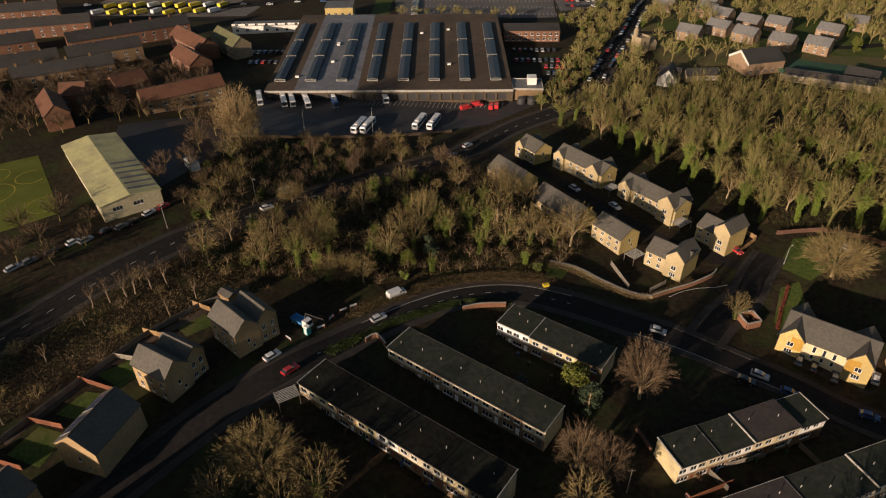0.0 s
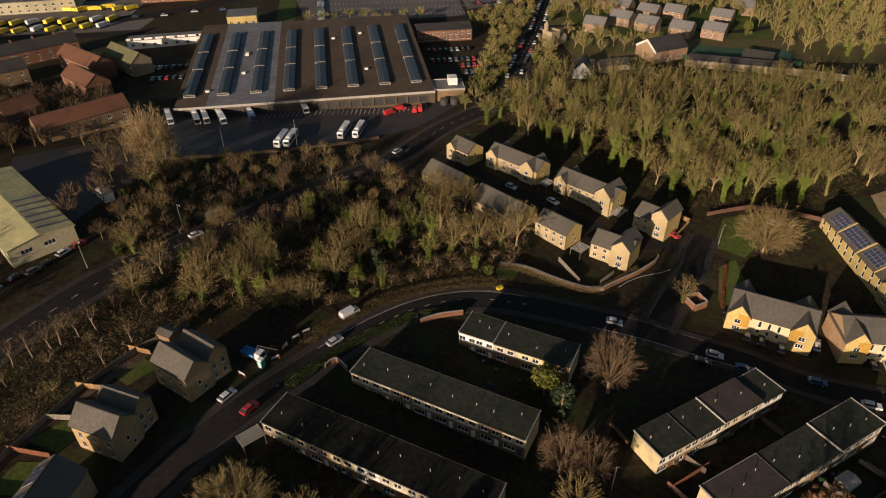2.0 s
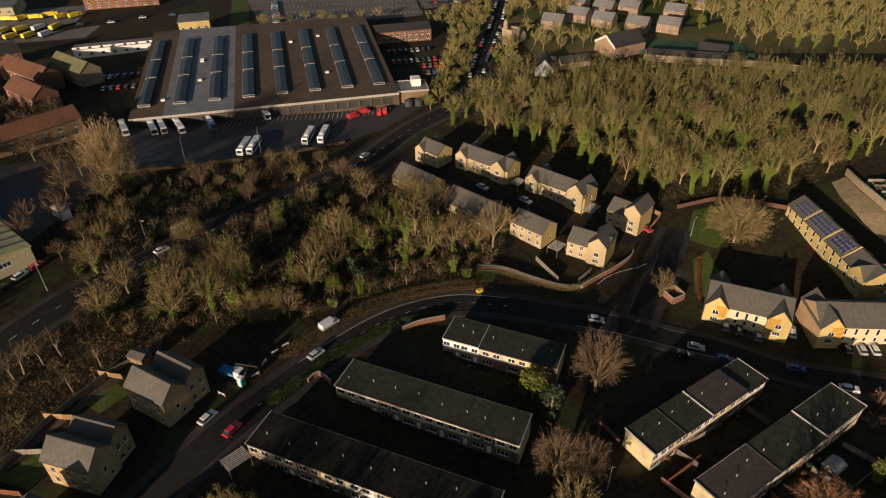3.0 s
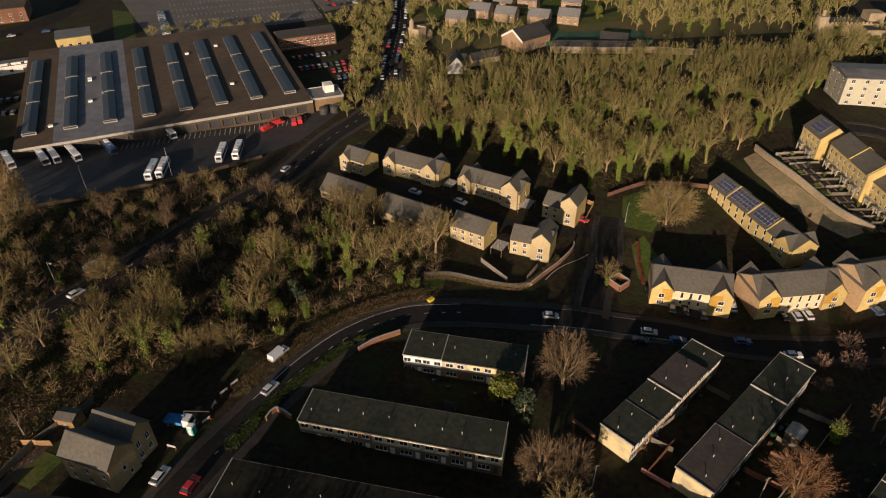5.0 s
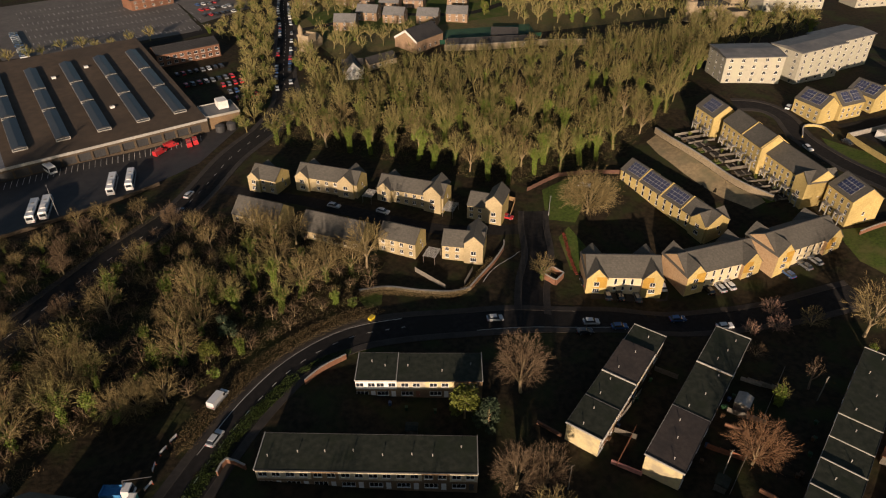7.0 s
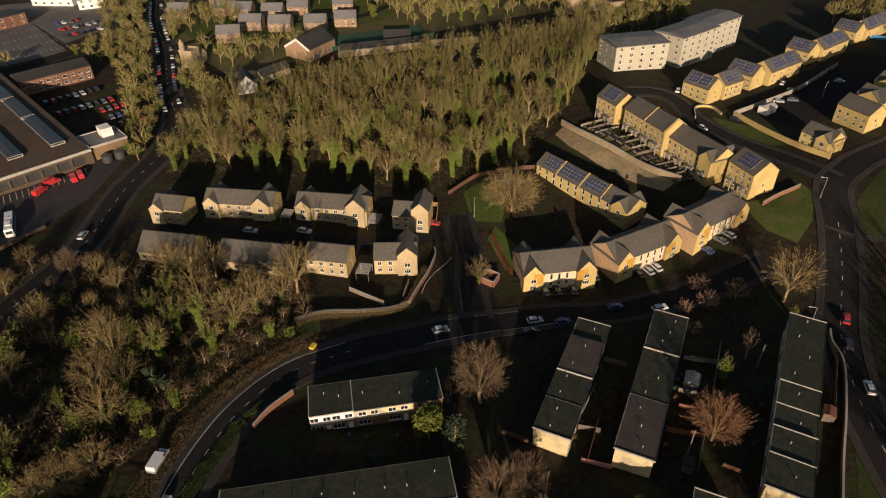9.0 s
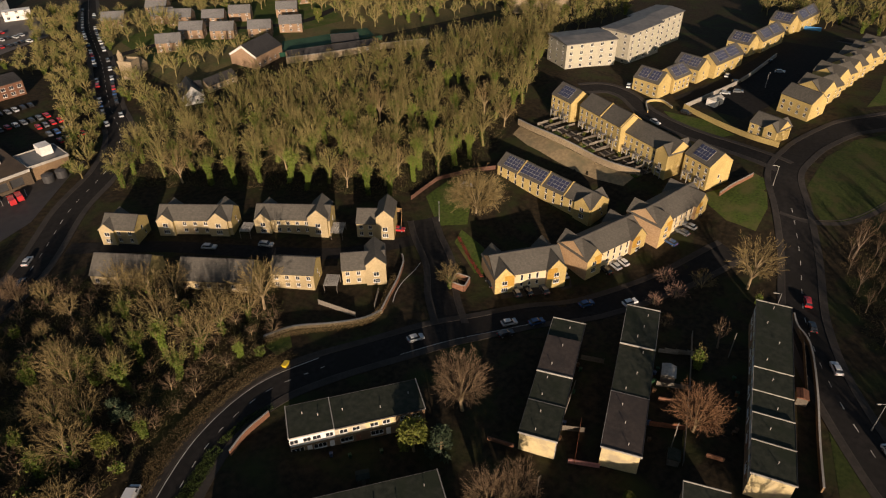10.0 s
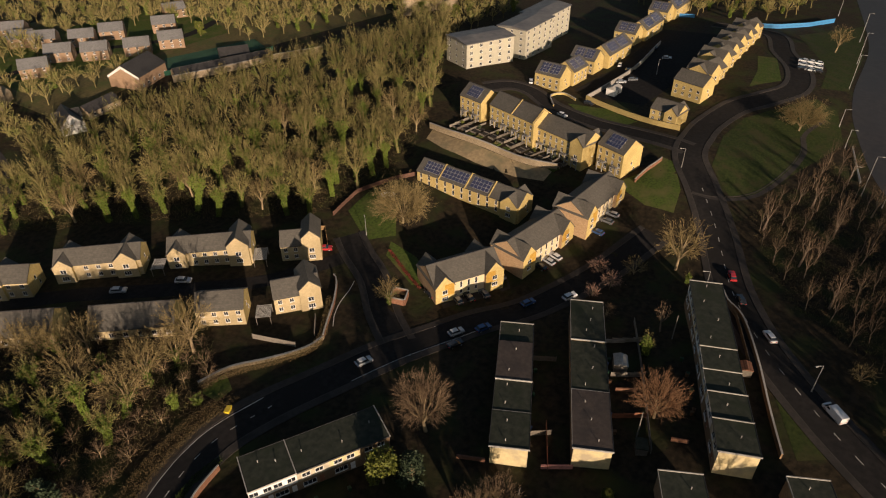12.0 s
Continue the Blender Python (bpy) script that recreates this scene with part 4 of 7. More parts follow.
# ---- bus depot ----
def depot():
    ob = thing("bus_depot", -17, 323, 0, "large low bus depot with rows of dark rooflights", "depot")
    z = ob.location.z
    zf, zb = 8.0 - z, 13.5 - z
    L, D = 123.0, 102.0
    up = lambda y: zf + (zb - zf) * (y + D / 2) / D
    s = Shape()
    E = L / 2 - 13
    s.wall((-L / 2, -D / 2), (E, -D / 2), -8, zf, [(3 + i * 5.0, 7.2 + i * 5.0, zf - 4.4, zf - 1.5) for i in range(21)], 0.5)
    for xe, sx in ((-L / 2, -1), (E, 1)):
        s.face(*[(xe, y, h) for y, h in ((-D / 2, -8), (D / 2, -8), (D / 2, zb), (-D / 2, zf))][::sx])
    s.face((E, D / 2, -8), (-L / 2, D / 2, -8), (-L / 2, D / 2, zb), (E, D / 2, zb))
    part("wall", s, DARKBRICK, ob)
    bay = Shape().box(0, 4.2, 0.4, 0.48, -4.4, -1.5).mesh("bay_door", DARKM)
    for i in range(21):
        part("bay_door", bay, None, ob, at=pose(-L / 2 + 3 + i * 5.0, -D / 2, zf))
    part("fascia", Shape().box(-L / 2, E, -D / 2 - 0.3, -D / 2, zf - 0.6, zf + 0.35), COPE, ob, "pale fascia along the yard")
    r = Shape()
    def slab(x0, x1, lift, sh):
        x1 = min(x1, L / 2 - 13)
        sh.prism([(0, -D / 2, zf + lift - 0.3), (0, D / 2, zb + lift - 0.3), (0, D / 2, zb + lift), (0, -D / 2, zf + lift)], (x0, 0, 0), (x1, 0, 0))
    slab(-L / 2, L / 2, 0.3, r)
    roof = part("roof", r, DROOF, ob)
    g = Shape()
    slab(-L / 2 + 13, -L / 2 + 41, 0.31, g)
    part("roof_patch", g, ROOFGREY, roof, "pale grey weathered roof strip")
    ang = math.atan2(zb - zf, D)
    for i in range(8):
        x = -56.5 + i * 14.0
        for y0, ln in ((-41, 26), (-12.5, 19), (9, 24)):
            b = Shape().prism([(-2.4, 0, 0.0), (2.4, 0, 0.0), (2.4, 0, 1.0), (0.0, 0, 1.75), (-2.4, 0, 1.0)], (0, 0, 0), (0, ln, 0))
            m = pose(x, y0, up(y0) + 0.3, math.degrees(ang), 0, 0)
            rl = part("rooflight", b, RGLASS, roof, at=m)
            part("end_frame", Shape().box(-2.45, 2.45, -0.12, -0.02, 0.0, 0.3).box(-2.45, -2.2, -0.12, -0.02, 0.3, 0.9).box(2.2, 2.45, -0.12, -0.02, 0.3, 0.9).box(-2.45, 2.45, -0.12, -0.02, 0.9, 1.05), COPE, rl)
            part("side_rail", Shape().box(-2.5, -2.4, 0, ln, 0.9, 1.05), COPE, rl)
            gl = Shape()
            a2 = math.atan2(1.1, 2.4)
            for sx in (-1, 1):
                for k in range(int(ln / 1.6)):
                    y = 0.2 + k * (ln - 0.4) / int(ln / 1.6)
                    e = y + (ln - 0.4) / int(ln / 1.6) - 0.12
                    gl.face(*[(sx * p, q, h) for p, q, h in ((2.38, y, 1.04), (2.38, e, 1.04), (0.1, e, 1.76), (0.1, y, 1.76))][::sx])
            for k in range(4):
                gl.face((-2.2 + k * 1.12, -0.03, 0.3), (-1.2 + k * 1.12, -0.03, 0.3), (-1.2 + k * 1.12, -0.03, 0.88), (-2.2 + k * 1.12, -0.03, 0.88))
            part("glazing", gl, RGLASS, rl)
    for k in range(7):
        rng = random.Random(k)
        x, y = rng.choice([-49.5, -35.5, -7.5, 6.5, 20.5, 34.5]), rng.uniform(-44, 40)
        part("roof_unit", Shape().box(x - 0.8, x + 0.8, y - 0.6, y + 0.6, up(y) + 0.2, up(y) + 0.9).box(x - 0.9, x + 0.9, y - 0.7, y + 0.7, up(y) + 0.9, up(y) + 1.0), WHITE, roof)
    return ob


DARKBRICK = coursed("sooty_brick", (0.10, 0.075, 0.05), (0.07, 0.052, 0.036), (0.8, 0.78, 0.7), 0.45, 0.15)
depot()
off = thing("depot_office", 38.5, 279, -3, "sandstone-coloured depot office with a white roof room", "office")
part("wall", Shape().box(-6.5, 6.5, -6, 6, -2, 4.8), SBRICK, off)
part("roof", Shape().box(-6.7, 6.7, -6.2, 6.2, 4.8, 5.1), DROOFB, off)
part("parapet", Shape().box(-6.8, 6.8, -6.3, -6.1, 4.6, 5.5).box(-6.8, 6.8, 6.1, 6.3, 4.6, 5.5).box(-6.8, -6.6, -6.1, 6.1, 4.6, 5.5).box(6.6, 6.8, -6.1, 6.1, 4.6, 5.5), COPE, off)
part("roof_room", Shape().box(0, 4, -1, 4, 5.1, 8.2), WHITE, off)
for tx, ty in ((35.2, 269.6), (39.6, 269.2)):
    tank = thing("storage_tank", tx, ty, 0, "round black tank below the depot office", "tank", "depot tanks")
    part("shell", Shape().tube((0, 0, -0.3), (0, 0, 2.6), 1.9, 1.9, 16), DARKM, tank)
    part("dome", Shape().tube((0, 0, 2.6), (0, 0, 3.1), 1.9, 0.7, 16), DARKM, tank)
house("office_building", 49, 357, 0, 30, 13, 6.0, 2.0, RBRICK, SLATE, "two-storey red brick office with white windows", "offices", front=bays(30, 9, (0.9, 3.4), 1.8, 1.4))


def shed():
    ob = thing("industrial_shed", -110, 188.5, -53, "long sheet-roofed shed with mossy pale roof", "shed")
    L, D, e, r = 52.0, 17.5, 4.0, 1.2
    s = Shape()
    s.wall((-L / 2, -D / 2), (L / 2, -D / 2), -2, e, [(4 + i * 6, 7 + i * 6, 1.5, 3.0) for i in range(8)])
    s.wall((L / 2, -D / 2), (L / 2, D / 2), -2, e, [(3, 6, 1.2, 2.6), (9, 12, 1.2, 2.6)])
    s.wall((L / 2, D / 2), (-L / 2, D / 2), -2, e)
    s.wall((-L / 2, D / 2), (-L / 2, -D / 2), -2, e)
    for sx in (-1, 1):
        s.face((sx * L / 2, -sx * D / 2, e), (sx * L / 2, sx * D / 2, e), (sx * L / 2, 0, e + r))
    part("wall", s, SHEDW, ob)
    rf = part("roof", Shape().prism([(0, -D / 2 - 0.4, e - 0.1), (0, 0, e + r), (0, D / 2 + 0.4, e - 0.1), (0, D / 2 + 0.4, e + 0.08), (0, 0, e + r + 0.18), (0, -D / 2 - 0.4, e + 0.08)], (-L / 2 - 0.3, 0, 0), (L / 2 + 0.3, 0, 0)), SHED, ob)
    ribs = Shape()
    k = r / (D / 2)
    for i in range(53):
        x = -L / 2 + i * 1.0
        for sy in (-1, 1):
            ribs.prism([(x, sy * (D / 2 + 0.35), e + 0.07), (x + 0.12, sy * (D / 2 + 0.35), e + 0.07), (x + 0.06, sy * (D / 2 + 0.35), e + 0.16)], (0, 0, 0), (0, -sy * (D / 2 + 0.3), r + 0.03))
    part("ribs", ribs, SHED, rf)
    for i in range(6):
        x = 1.0 + i * 4.1
        part("rooflight", Shape().prism([(x, 0.5, e + r + 0.12), (x + 1.1, 0.5, e + r + 0.12), (x + 1.1, 0.5, e + r + 0.24), (x, 0.5, e + r + 0.24)], (0, 0, 0), (0, D / 2 - 0.6, -k * (D / 2 - 0.6))), RLIGHT, rf, "grey translucent rooflight strip")
    for i in range(8):
        window(ob, (-L / 2 + 5.5 + i * 6, -D / 2, 1.5), 0, 3.0, 1.5, 2)
    for i in range(2):
        window(ob, (L / 2, -D / 2 + 4.5 + i * 6, 1.2), 90, 3.0, 1.4, 2)
    return ob


RLIGHT = material("grey_rooflight", (0.17, 0.165, 0.17), (0.12, 0.118, 0.125), 0.6, rough=0.5, bump=0.05)
SHEDW = material("cream_sheet", (0.42, 0.38, 0.25), (0.33, 0.30, 0.2), 1.0, bump=0.1)
shed()

# three-storey houses beside the lane's foot
def lane_house(x, y, turn, L, D, label, solar=(), wings=(), rise=3.2, rear=0.0, eave=6.9):
    return house("house", x, y, turn, L, D, eave, rise, LBRICK, TILE, label, "lane houses", front=bays(L, 3, (0.8, 3.6), 1.0, 1.6), wings=wings, solar=solar, rear=rear)


LBRICK = coursed("brown_buff_brick", (0.42, 0.305, 0.165), (0.33, 0.235, 0.125), (0.7, 0.66, 0.6), 0.45, 0.15)
lane_house(-49.4, 113.9, -43, 11.2, 6.4, "tall buff house with twin grey gables at the lane's bend", rise=3.0, rear=5.2)
lane_house(-61.9, 100.2, -30, 10.6, 6.4, "tall buff house with twin gables above a garden", rise=3.0, rear=4.8)
lane_house(-68.4, 84.2, 253, 12.8, 9.4, "tall buff house with solar panels and a bright end gable", solar=[(-3, 4.5), (3, 4.5)], rise=3.6)
lane_house(-80.5, 66.0, 250, 13.0, 9.4, "tall buff house with steep grey gable", rise=3.6)
for pts in ([(-66.5, 119.5), (-61.3, 124.8), (-57, 120.5), (-62.6, 115.6)], [(-79, 103.2), (-73, 108), (-68.1, 104.3), (-72.4, 99.5)], [(-83, 92.1), (-79.3, 98.4), (-74.6, 97.6), (-76.6, 90.3)], [(-88, 82), (-85, 89), (-78, 87), (-80, 79)]):
    patch("garden_lawn", pts, GRASS, 0.045, "small green back garden lawn", "lawn")

# far terraces and estates
for i, (x, y, turn, L, D, wall, rf) in enumerate((
        (-232, 364, 17, 68, 9, RBRICK, SLATE), (-169, 352, 33.5, 62, 9, RBRICK, SLATE), (-224, 332, 32, 26, 9, RBRICK, SLATE), (-168, 319, 31, 34, 9, SBRICK, SLATE), (-198, 300, 30, 30, 9, SBRICK, SLATE), (-173, 288, 28, 42, 8, SBRICK, SLATE),
        (-129, 335, -47.6, 34, 11, RBRICK, RTILE), (-121, 306, -50, 24, 11, RBRICK, RTILE), (-110, 336, -50, 27, 10, STONE, MOSSY),
        (-136, 269, 48, 14, 10, RBRICK, RTILE), (-152, 255, 8, 10, 9, RBRICK, RTILE), (-152, 237, -55, 22, 9, RBRICK, RTILE), (-109, 258, 35, 34, 9, SBRICK, RTILE), (-262, 396, 17, 60, 9, RBRICK, SLATE), (-250, 318, 30, 40, 9, SBRICK, SLATE))):
    house("house", x, y, turn, L, D, 6.6, 3.9, wall, rf, "old %s terrace with %s" % ("red brick" if wall is RBRICK else "stone", "red tile roof" if rf is RTILE else "grey slate roof"), "old terraces", front=bays(L, round(L / 5.6), (0.8, 3.7), 1.5, 1.6), chimney=[-L / 2 + 3 + k * 10 for k in range(int(L / 10))] if rf is SLATE else [], side=False)
for i, (x, y, turn) in enumerate(((134.5, 351, -38), (154, 360.5, -46), (163.5, 347, -46), (178, 335, -44), (194.5, 330, -42), (213, 355, -44), (190.5, 368.5, -44), (175.5, 372, -45), (165.5, 388, -47), (161, 399, -47), (169, 418, -48), (236, 372, -30), (140, 414, -40))):
    house("house", x, y, turn, 12.0, 9.4, 4.8, 3.2, BBRICK, LTILE, "small brick house with a grey tiled roof", "hillside estate houses", front=bays(12, 3), side=i < 5)
house("white_cottage", 106, 291, 66, 13, 8.4, 3.4, 4.4, WHITE, SLATE, "small white cottage with a steep dark roof", "woodside houses", front=bays(13, 3, (0.9,)), wings=[(2.5, 4.5, 0.8, 0.4)], pitch=1.2)
lodge = thing("stone_lodge", 103, 333, 30, "old sandstone lodge tower beside the main road", "lodge")
part("wall", Shape().box(-3.2, 3.2, -3.2, 3.2, -1, 7.5), STONE, lodge)
part("parapet", Shape().box(-3.4, 3.4, -3.4, -3.1, 7.3, 8.3).box(-3.4, 3.4, 3.1, 3.4, 7.3, 8.3).box(-3.4, -3.1, -3.1, 3.1, 7.3, 8.3).box(3.1, 3.4, -3.1, 3.1, 7.3, 8.3), STONE, lodge)
part("turret", Shape().tube((-2, 2, 7), (-2, 2, 11), 1.3, 1.2, 10).tube((-2, 2, 11), (-2, 2, 13), 1.3, 0.1, 10), STONE, lodge)
part("side_wing", Shape().prism([(0, -2.6, -1), (0, 2.6, -1), (0, 2.6, 4), (0, 0, 6.4), (0, -2.6, 4)], (3.2, 0, 0), (9.5, 0, 0)), STONE, lodge)
for wz in (1.2, 4.4):
    window(lodge, (0, -3.26, wz), 0, 1.1, 1.6, 0, STONE)
house("stone_cottage", 122, 294, 5, 16, 6, 3.0, 2.2, STONE, SLATE, "low stone outbuilding with dark roof", "woodside houses", front=bays(14, 4, (0.9,)), side=False)
club = house("club_house", 152, 305, 15, 20, 15, 5.5, 4.4, BBRICK, SLATE, "low clubhouse with wide slate roof and white gable", "woodside houses", front=bays(20, 5, (0.9,)), side=False)
part("gable_band", Shape().prism([(-10.25, -7.6, 5.3), (-10.25, 0, 9.9), (-10.25, 7.6, 5.3), (-10.25, 7.6, 4.4), (-10.25, 0, 8.7), (-10.25, -7.6, 4.4)], (0, 0, 0), (0.2, 0, 0)), WHITE, club, "white gable band")
house("tennis_pavilion", 196, 290, -40, 14, 9, 3.0, 2.6, STONE, SLATE, "small pavilion with dark hipped roof beside courts", "woodside houses", front=bays(14, 3, (0.9,)), side=False)


# ---- trees ----
def unit(v):
    return v / np.maximum(np.linalg.norm(v, axis=-1, keepdims=True), 1e-6)


def branching(rng, height, spread, start, counts, upright):
    """A bare tree as levels of segments (from, to, knuckle), trunk first: limbs fan out of the fork, branches curve from them
    to the skin of a lumpy dome, and every branch bears side shoots with fine twigs that point outwards and up."""
    limbs, tips, subs, twigs = counts
    h0 = height * start
    fork = np.array([rng.normal(0, 0.03) * height, rng.normal(0, 0.03) * height, h0])
    mid = np.array([fork[0], fork[1], h0 + (height - h0) * 0.40])
    i = np.arange(tips) + 0.5
    z = 1 - 1.5 * i / tips
    a = i * 2.39996 + rng.normal(0, 0.2, tips)
    q = np.sqrt(np.maximum(0.05, 1 - z * z))
    d = unit(np.stack([np.cos(a) * q, np.sin(a) * q, z], 1) + rng.normal(0, 0.09, (tips, 3)))
    p1, p2, p3 = rng.uniform(0, 6.28, 3)
    lump = 0.84 + 0.10 * np.sin(d[:, 0] * 5 + p1) * np.cos(d[:, 1] * 5 + p2) + 0.08 * np.sin(d[:, 2] * 6 + d[:, 0] * 3 + p3)
    half = np.stack([np.full(tips, spread * 0.5), np.full(tips, spread * 0.5), np.where(d[:, 2] > 0, height - mid[2], (mid[2] - h0) * 0.9)], 1)
    tip = mid + d * half * (lump * (1 - 0.45 * rng.random(tips) ** 2))[:, None]
    rad = np.hypot(tip[:, 0] - fork[0], tip[:, 1] - fork[1])
    ring = limbs - max(1, limbs // 4)
    az = (np.arctan2(tip[:, 1] - fork[1], tip[:, 0] - fork[0]) + math.pi) / (2 * math.pi)
    own = np.where(rad < spread * 0.2, ring + (az * (limbs - ring)).astype(int) % (limbs - ring), (az * ring).astype(int) % ring)
    la = np.tile(fork, (limbs, 1)) * rng.uniform(0.8, 1.0, (limbs, 1))
    lb = np.array([fork + ((tip[own == k].mean(0) if (own == k).any() else mid) - fork) * rng.uniform(0.6, 0.78) for k in range(limbs)])
    lm = (la + lb) / 2 + [0, 0, 0.03 * height] + rng.normal(0, 0.015, lb.shape) * height
    levels = [(np.zeros((1, 3)), fork[None], fork[None] * 0.5), (la, lb, lm)]
    f = rng.uniform(0.25, 1.0, (tips, 1))
    ba = np.where(f < 0.5, la[own] + (lm - la)[own] * f * 2, lm[own] + (lb - lm)[own] * (f * 2 - 1))
    ln = np.linalg.norm(tip - ba, axis=1, keepdims=True)
    bm = ba + (tip - ba) * 0.42 + unit(lb - lm)[own] * ln * (0.10 + 0.06 * upright) + [0, 0, 0.02 * height]
    levels.append((ba, tip, bm))
    k = np.repeat(np.arange(tips), subs)
    f = rng.uniform(0.15, 1.0, (len(k), 1))
    sa = np.where(f < 0.5, ba[k] + (bm - ba)[k] * f * 2, bm[k] + (tip - bm)[k] * (f * 2 - 1))
    sw = unit(unit(tip - bm)[k] * 0.6 + unit(sa - mid) * 0.45 + rng.normal(0, 0.36, (len(k), 3)) + [0, 0, 0.2 * upright])
    sb = sa + sw * rng.uniform(0.6, 1.25, (len(k), 1)) * spread * 0.10
    levels.append((sa, sb, (sa + sb) / 2))
    k = np.repeat(np.arange(len(sa)), twigs)
    ta = sa[k] + (sb - sa)[k] * rng.uniform(0.15, 1.0, (len(k), 1))
    tw = unit(sw[k] * 0.8 + rng.normal(0, 0.42, (len(k), 3)) + [0, 0, 0.15 * upright])
    tb = ta + tw * rng.uniform(0.5, 1.3, (len(k), 1)) * spread * 0.05
    levels.append((ta, tb, (ta + tb) / 2))
    return levels


def blades(rng, level, w):
    """A pair of thin long triangles for each segment, bent at its knuckle."""
    a, b, m = level
    side = unit(np.cross(b - a, rng.normal(0, 1, a.shape))) * w * 0.5
    return np.concatenate([np.stack([a - side, a + side, m + side * 0.8], 1), np.stack([m - side * 0.8, m + side * 0.8, b], 1)])


def shoots(rng, level, w):
    """One thin triangle for each of the finest twigs."""
    a, b, m = level
    side = unit(np.cross(b - a, rng.normal(0, 1, a.shape))) * w * 0.5
    return np.stack([a - side, a + side, b], 1)


def tree_meshes(seed, height, spread, twig_mat, counts=(8, 110, 4, 5), ivy=0, upright=0.5, start=0.24, tw=0.05, bark=None, ivy_top=0.6):
    """One bare tree as (trunk, crown, ivy) meshes: a tapered trunk, bent limbs and branches, and a crown of single twigs."""
    rng = np.random.default_rng(seed)
    levels = branching(rng, height, spread, start, counts, upright)
    r0 = height * 0.019
    trunk = Shape()
    trunk.tube((0, 0, -0.6), levels[0][1][0], r0 * 1.35, r0 * 0.9, 7)
    for a, b, m in zip(*levels[1]):
        trunk.tube(a, m, r0 * 0.72, r0 * 0.5, 5)
        trunk.tube(m, b, r0 * 0.5, r0 * 0.22, 5)
    tri = [blades(rng, levels[2], r0 * 0.33), shoots(rng, levels[3], tw * 1.9), shoots(rng, levels[4], tw * 1.35)]
    tri = np.concatenate(tri)
    crown = bpy.data.meshes.new("crown")
    crown.from_pydata(tri.reshape(-1, 3).tolist(), [], np.arange(len(tri) * 3).reshape(-1, 3).tolist())
    crown.materials.append(twig_mat)
    green = None
    if ivy:
        green = leaves("ivy", ivy_places(rng, levels, ivy, height, ivy_top), 0.30, rng, IVY)
    return trunk.mesh("trunk", bark or BARK), crown, green


def ivy_places(rng, levels, n, height, top):
    """Where ivy clings: a thick sleeve round the trunk, thinning along the limbs up to the share top of the height."""
    fork = levels[0][1][0]
    a, b, m = levels[1]
    k = rng.integers(0, len(a), n)
    f = rng.uniform(0, 1, (n, 1))
    limb = np.where(f < 0.5, a[k] + (m - a)[k] * f * 2, m[k] + (b - m)[k] * (f * 2 - 1))
    p = np.where(rng.random((n, 1)) < 0.42, fork * rng.uniform(0.03, 1.05, (n, 1)), limb)
    p = p[p[:, 2] < height * top * rng.uniform(0.75, 1.05, len(p))]
    return p + unit(rng.normal(0, 1, p.shape)) * rng.uniform(0.3, 1.0, (len(p), 1))


def leaves(name, centres, size, rng, mat):
    """One small bent leaf clump (two triangles) at each place."""
    n = len(centres)
    a, b = rng.normal(0, 1, (n, 3)), rng.normal(0, 1, (n, 3))
    a /= np.linalg.norm(a, axis=1, keepdims=True)
    b /= np.linalg.norm(b, axis=1, keepdims=True)
    s = size * rng.uniform(0.6, 1.3, (n, 1))
    v = np.stack([centres - a * s, centres + b * s * 0.6, centres + a * s, centres - b * s * 0.5 + [0, 0, 0.1]], 1).reshape(-1, 3)
    i = np.arange(n)[:, None] * 4
    m = bpy.data.meshes.new(name)
    m.from_pydata(v.tolist(), [], np.concatenate([i + [0, 1, 2], i + [0, 2, 3]]).tolist())
    m.materials.append(mat)
    return m


def evergreen_meshes(seed, height, spread, mat, n=2400, clumps=22):
    rng = np.random.default_rng(seed)
    trunk = Shape().tube((0, 0, -0.5), (0, 0, height * 0.8), height * 0.025, 0.05, 6)
    c = []
    for k in range(clumps):
        a, z = rng.uniform(0, 6.28), rng.uniform(0.2, 0.92)
        r = spread * 0.36 * (1.05 - z * 0.7) * rng.uniform(0.6, 1.1)
        p = np.array([math.cos(a) * r, math.sin(a) * r, z * height])
        trunk.tube((0, 0, z * height * 0.8), p, 0.08, 0.03, 4)
        m = n // clumps
        d = rng.normal(0, 1, (m, 3))
        d /= np.linalg.norm(d, axis=1, keepdims=True)
        c.append(p + d * rng.uniform(0.5, 1.0, (m, 1)) * spread * rng.uniform(0.12, 0.2) * [1, 1, 0.75])
    return trunk.mesh("trunk", BARK), leaves("crown", np.concatenate(c), 0.26, rng, mat), None


def plant(name, meshes, x, y, size, turn, label, group, stretch=1.0):
    ob = thing(name, x, y, turn, label, "tree", group)
    ob.matrix_basis = ob.matrix_basis @ Matrix.Diagonal((size, size, size * stretch, 1))
    for nm, m in zip(("trunk", "crown", "ivy"), meshes):
        if m:
            part(nm, m, None, ob)
    return ob


BARE = [tree_meshes(s, 13.5, 12.0, TWIG, (9, 150, 3, 5), start=0.24, ivy=v, tw=0.046, ivy_top=0.5, upright=u) for s, v, u in ((1, 0, 0.3), (2, 450, 0.6), (3, 900, 0.5), (4, 0, 0.7))]
BIG = tree_meshes(91, 24.0, 20.0, TWIGP, (14, 480, 6, 6), start=0.08, tw=0.058, upright=0.2)
OLIVE = [tree_meshes(s, 17.0, 11.2, TWIGO, (7, 120, 4, 4), upright=0.9, start=0.3, ivy=i, tw=0.058, bark=BARKO, ivy_top=t) for s, i, t in ((11, 300, 0.5), (12, 1400, 0.7), (14, 500, 0.5), (15, 200, 0.4))]
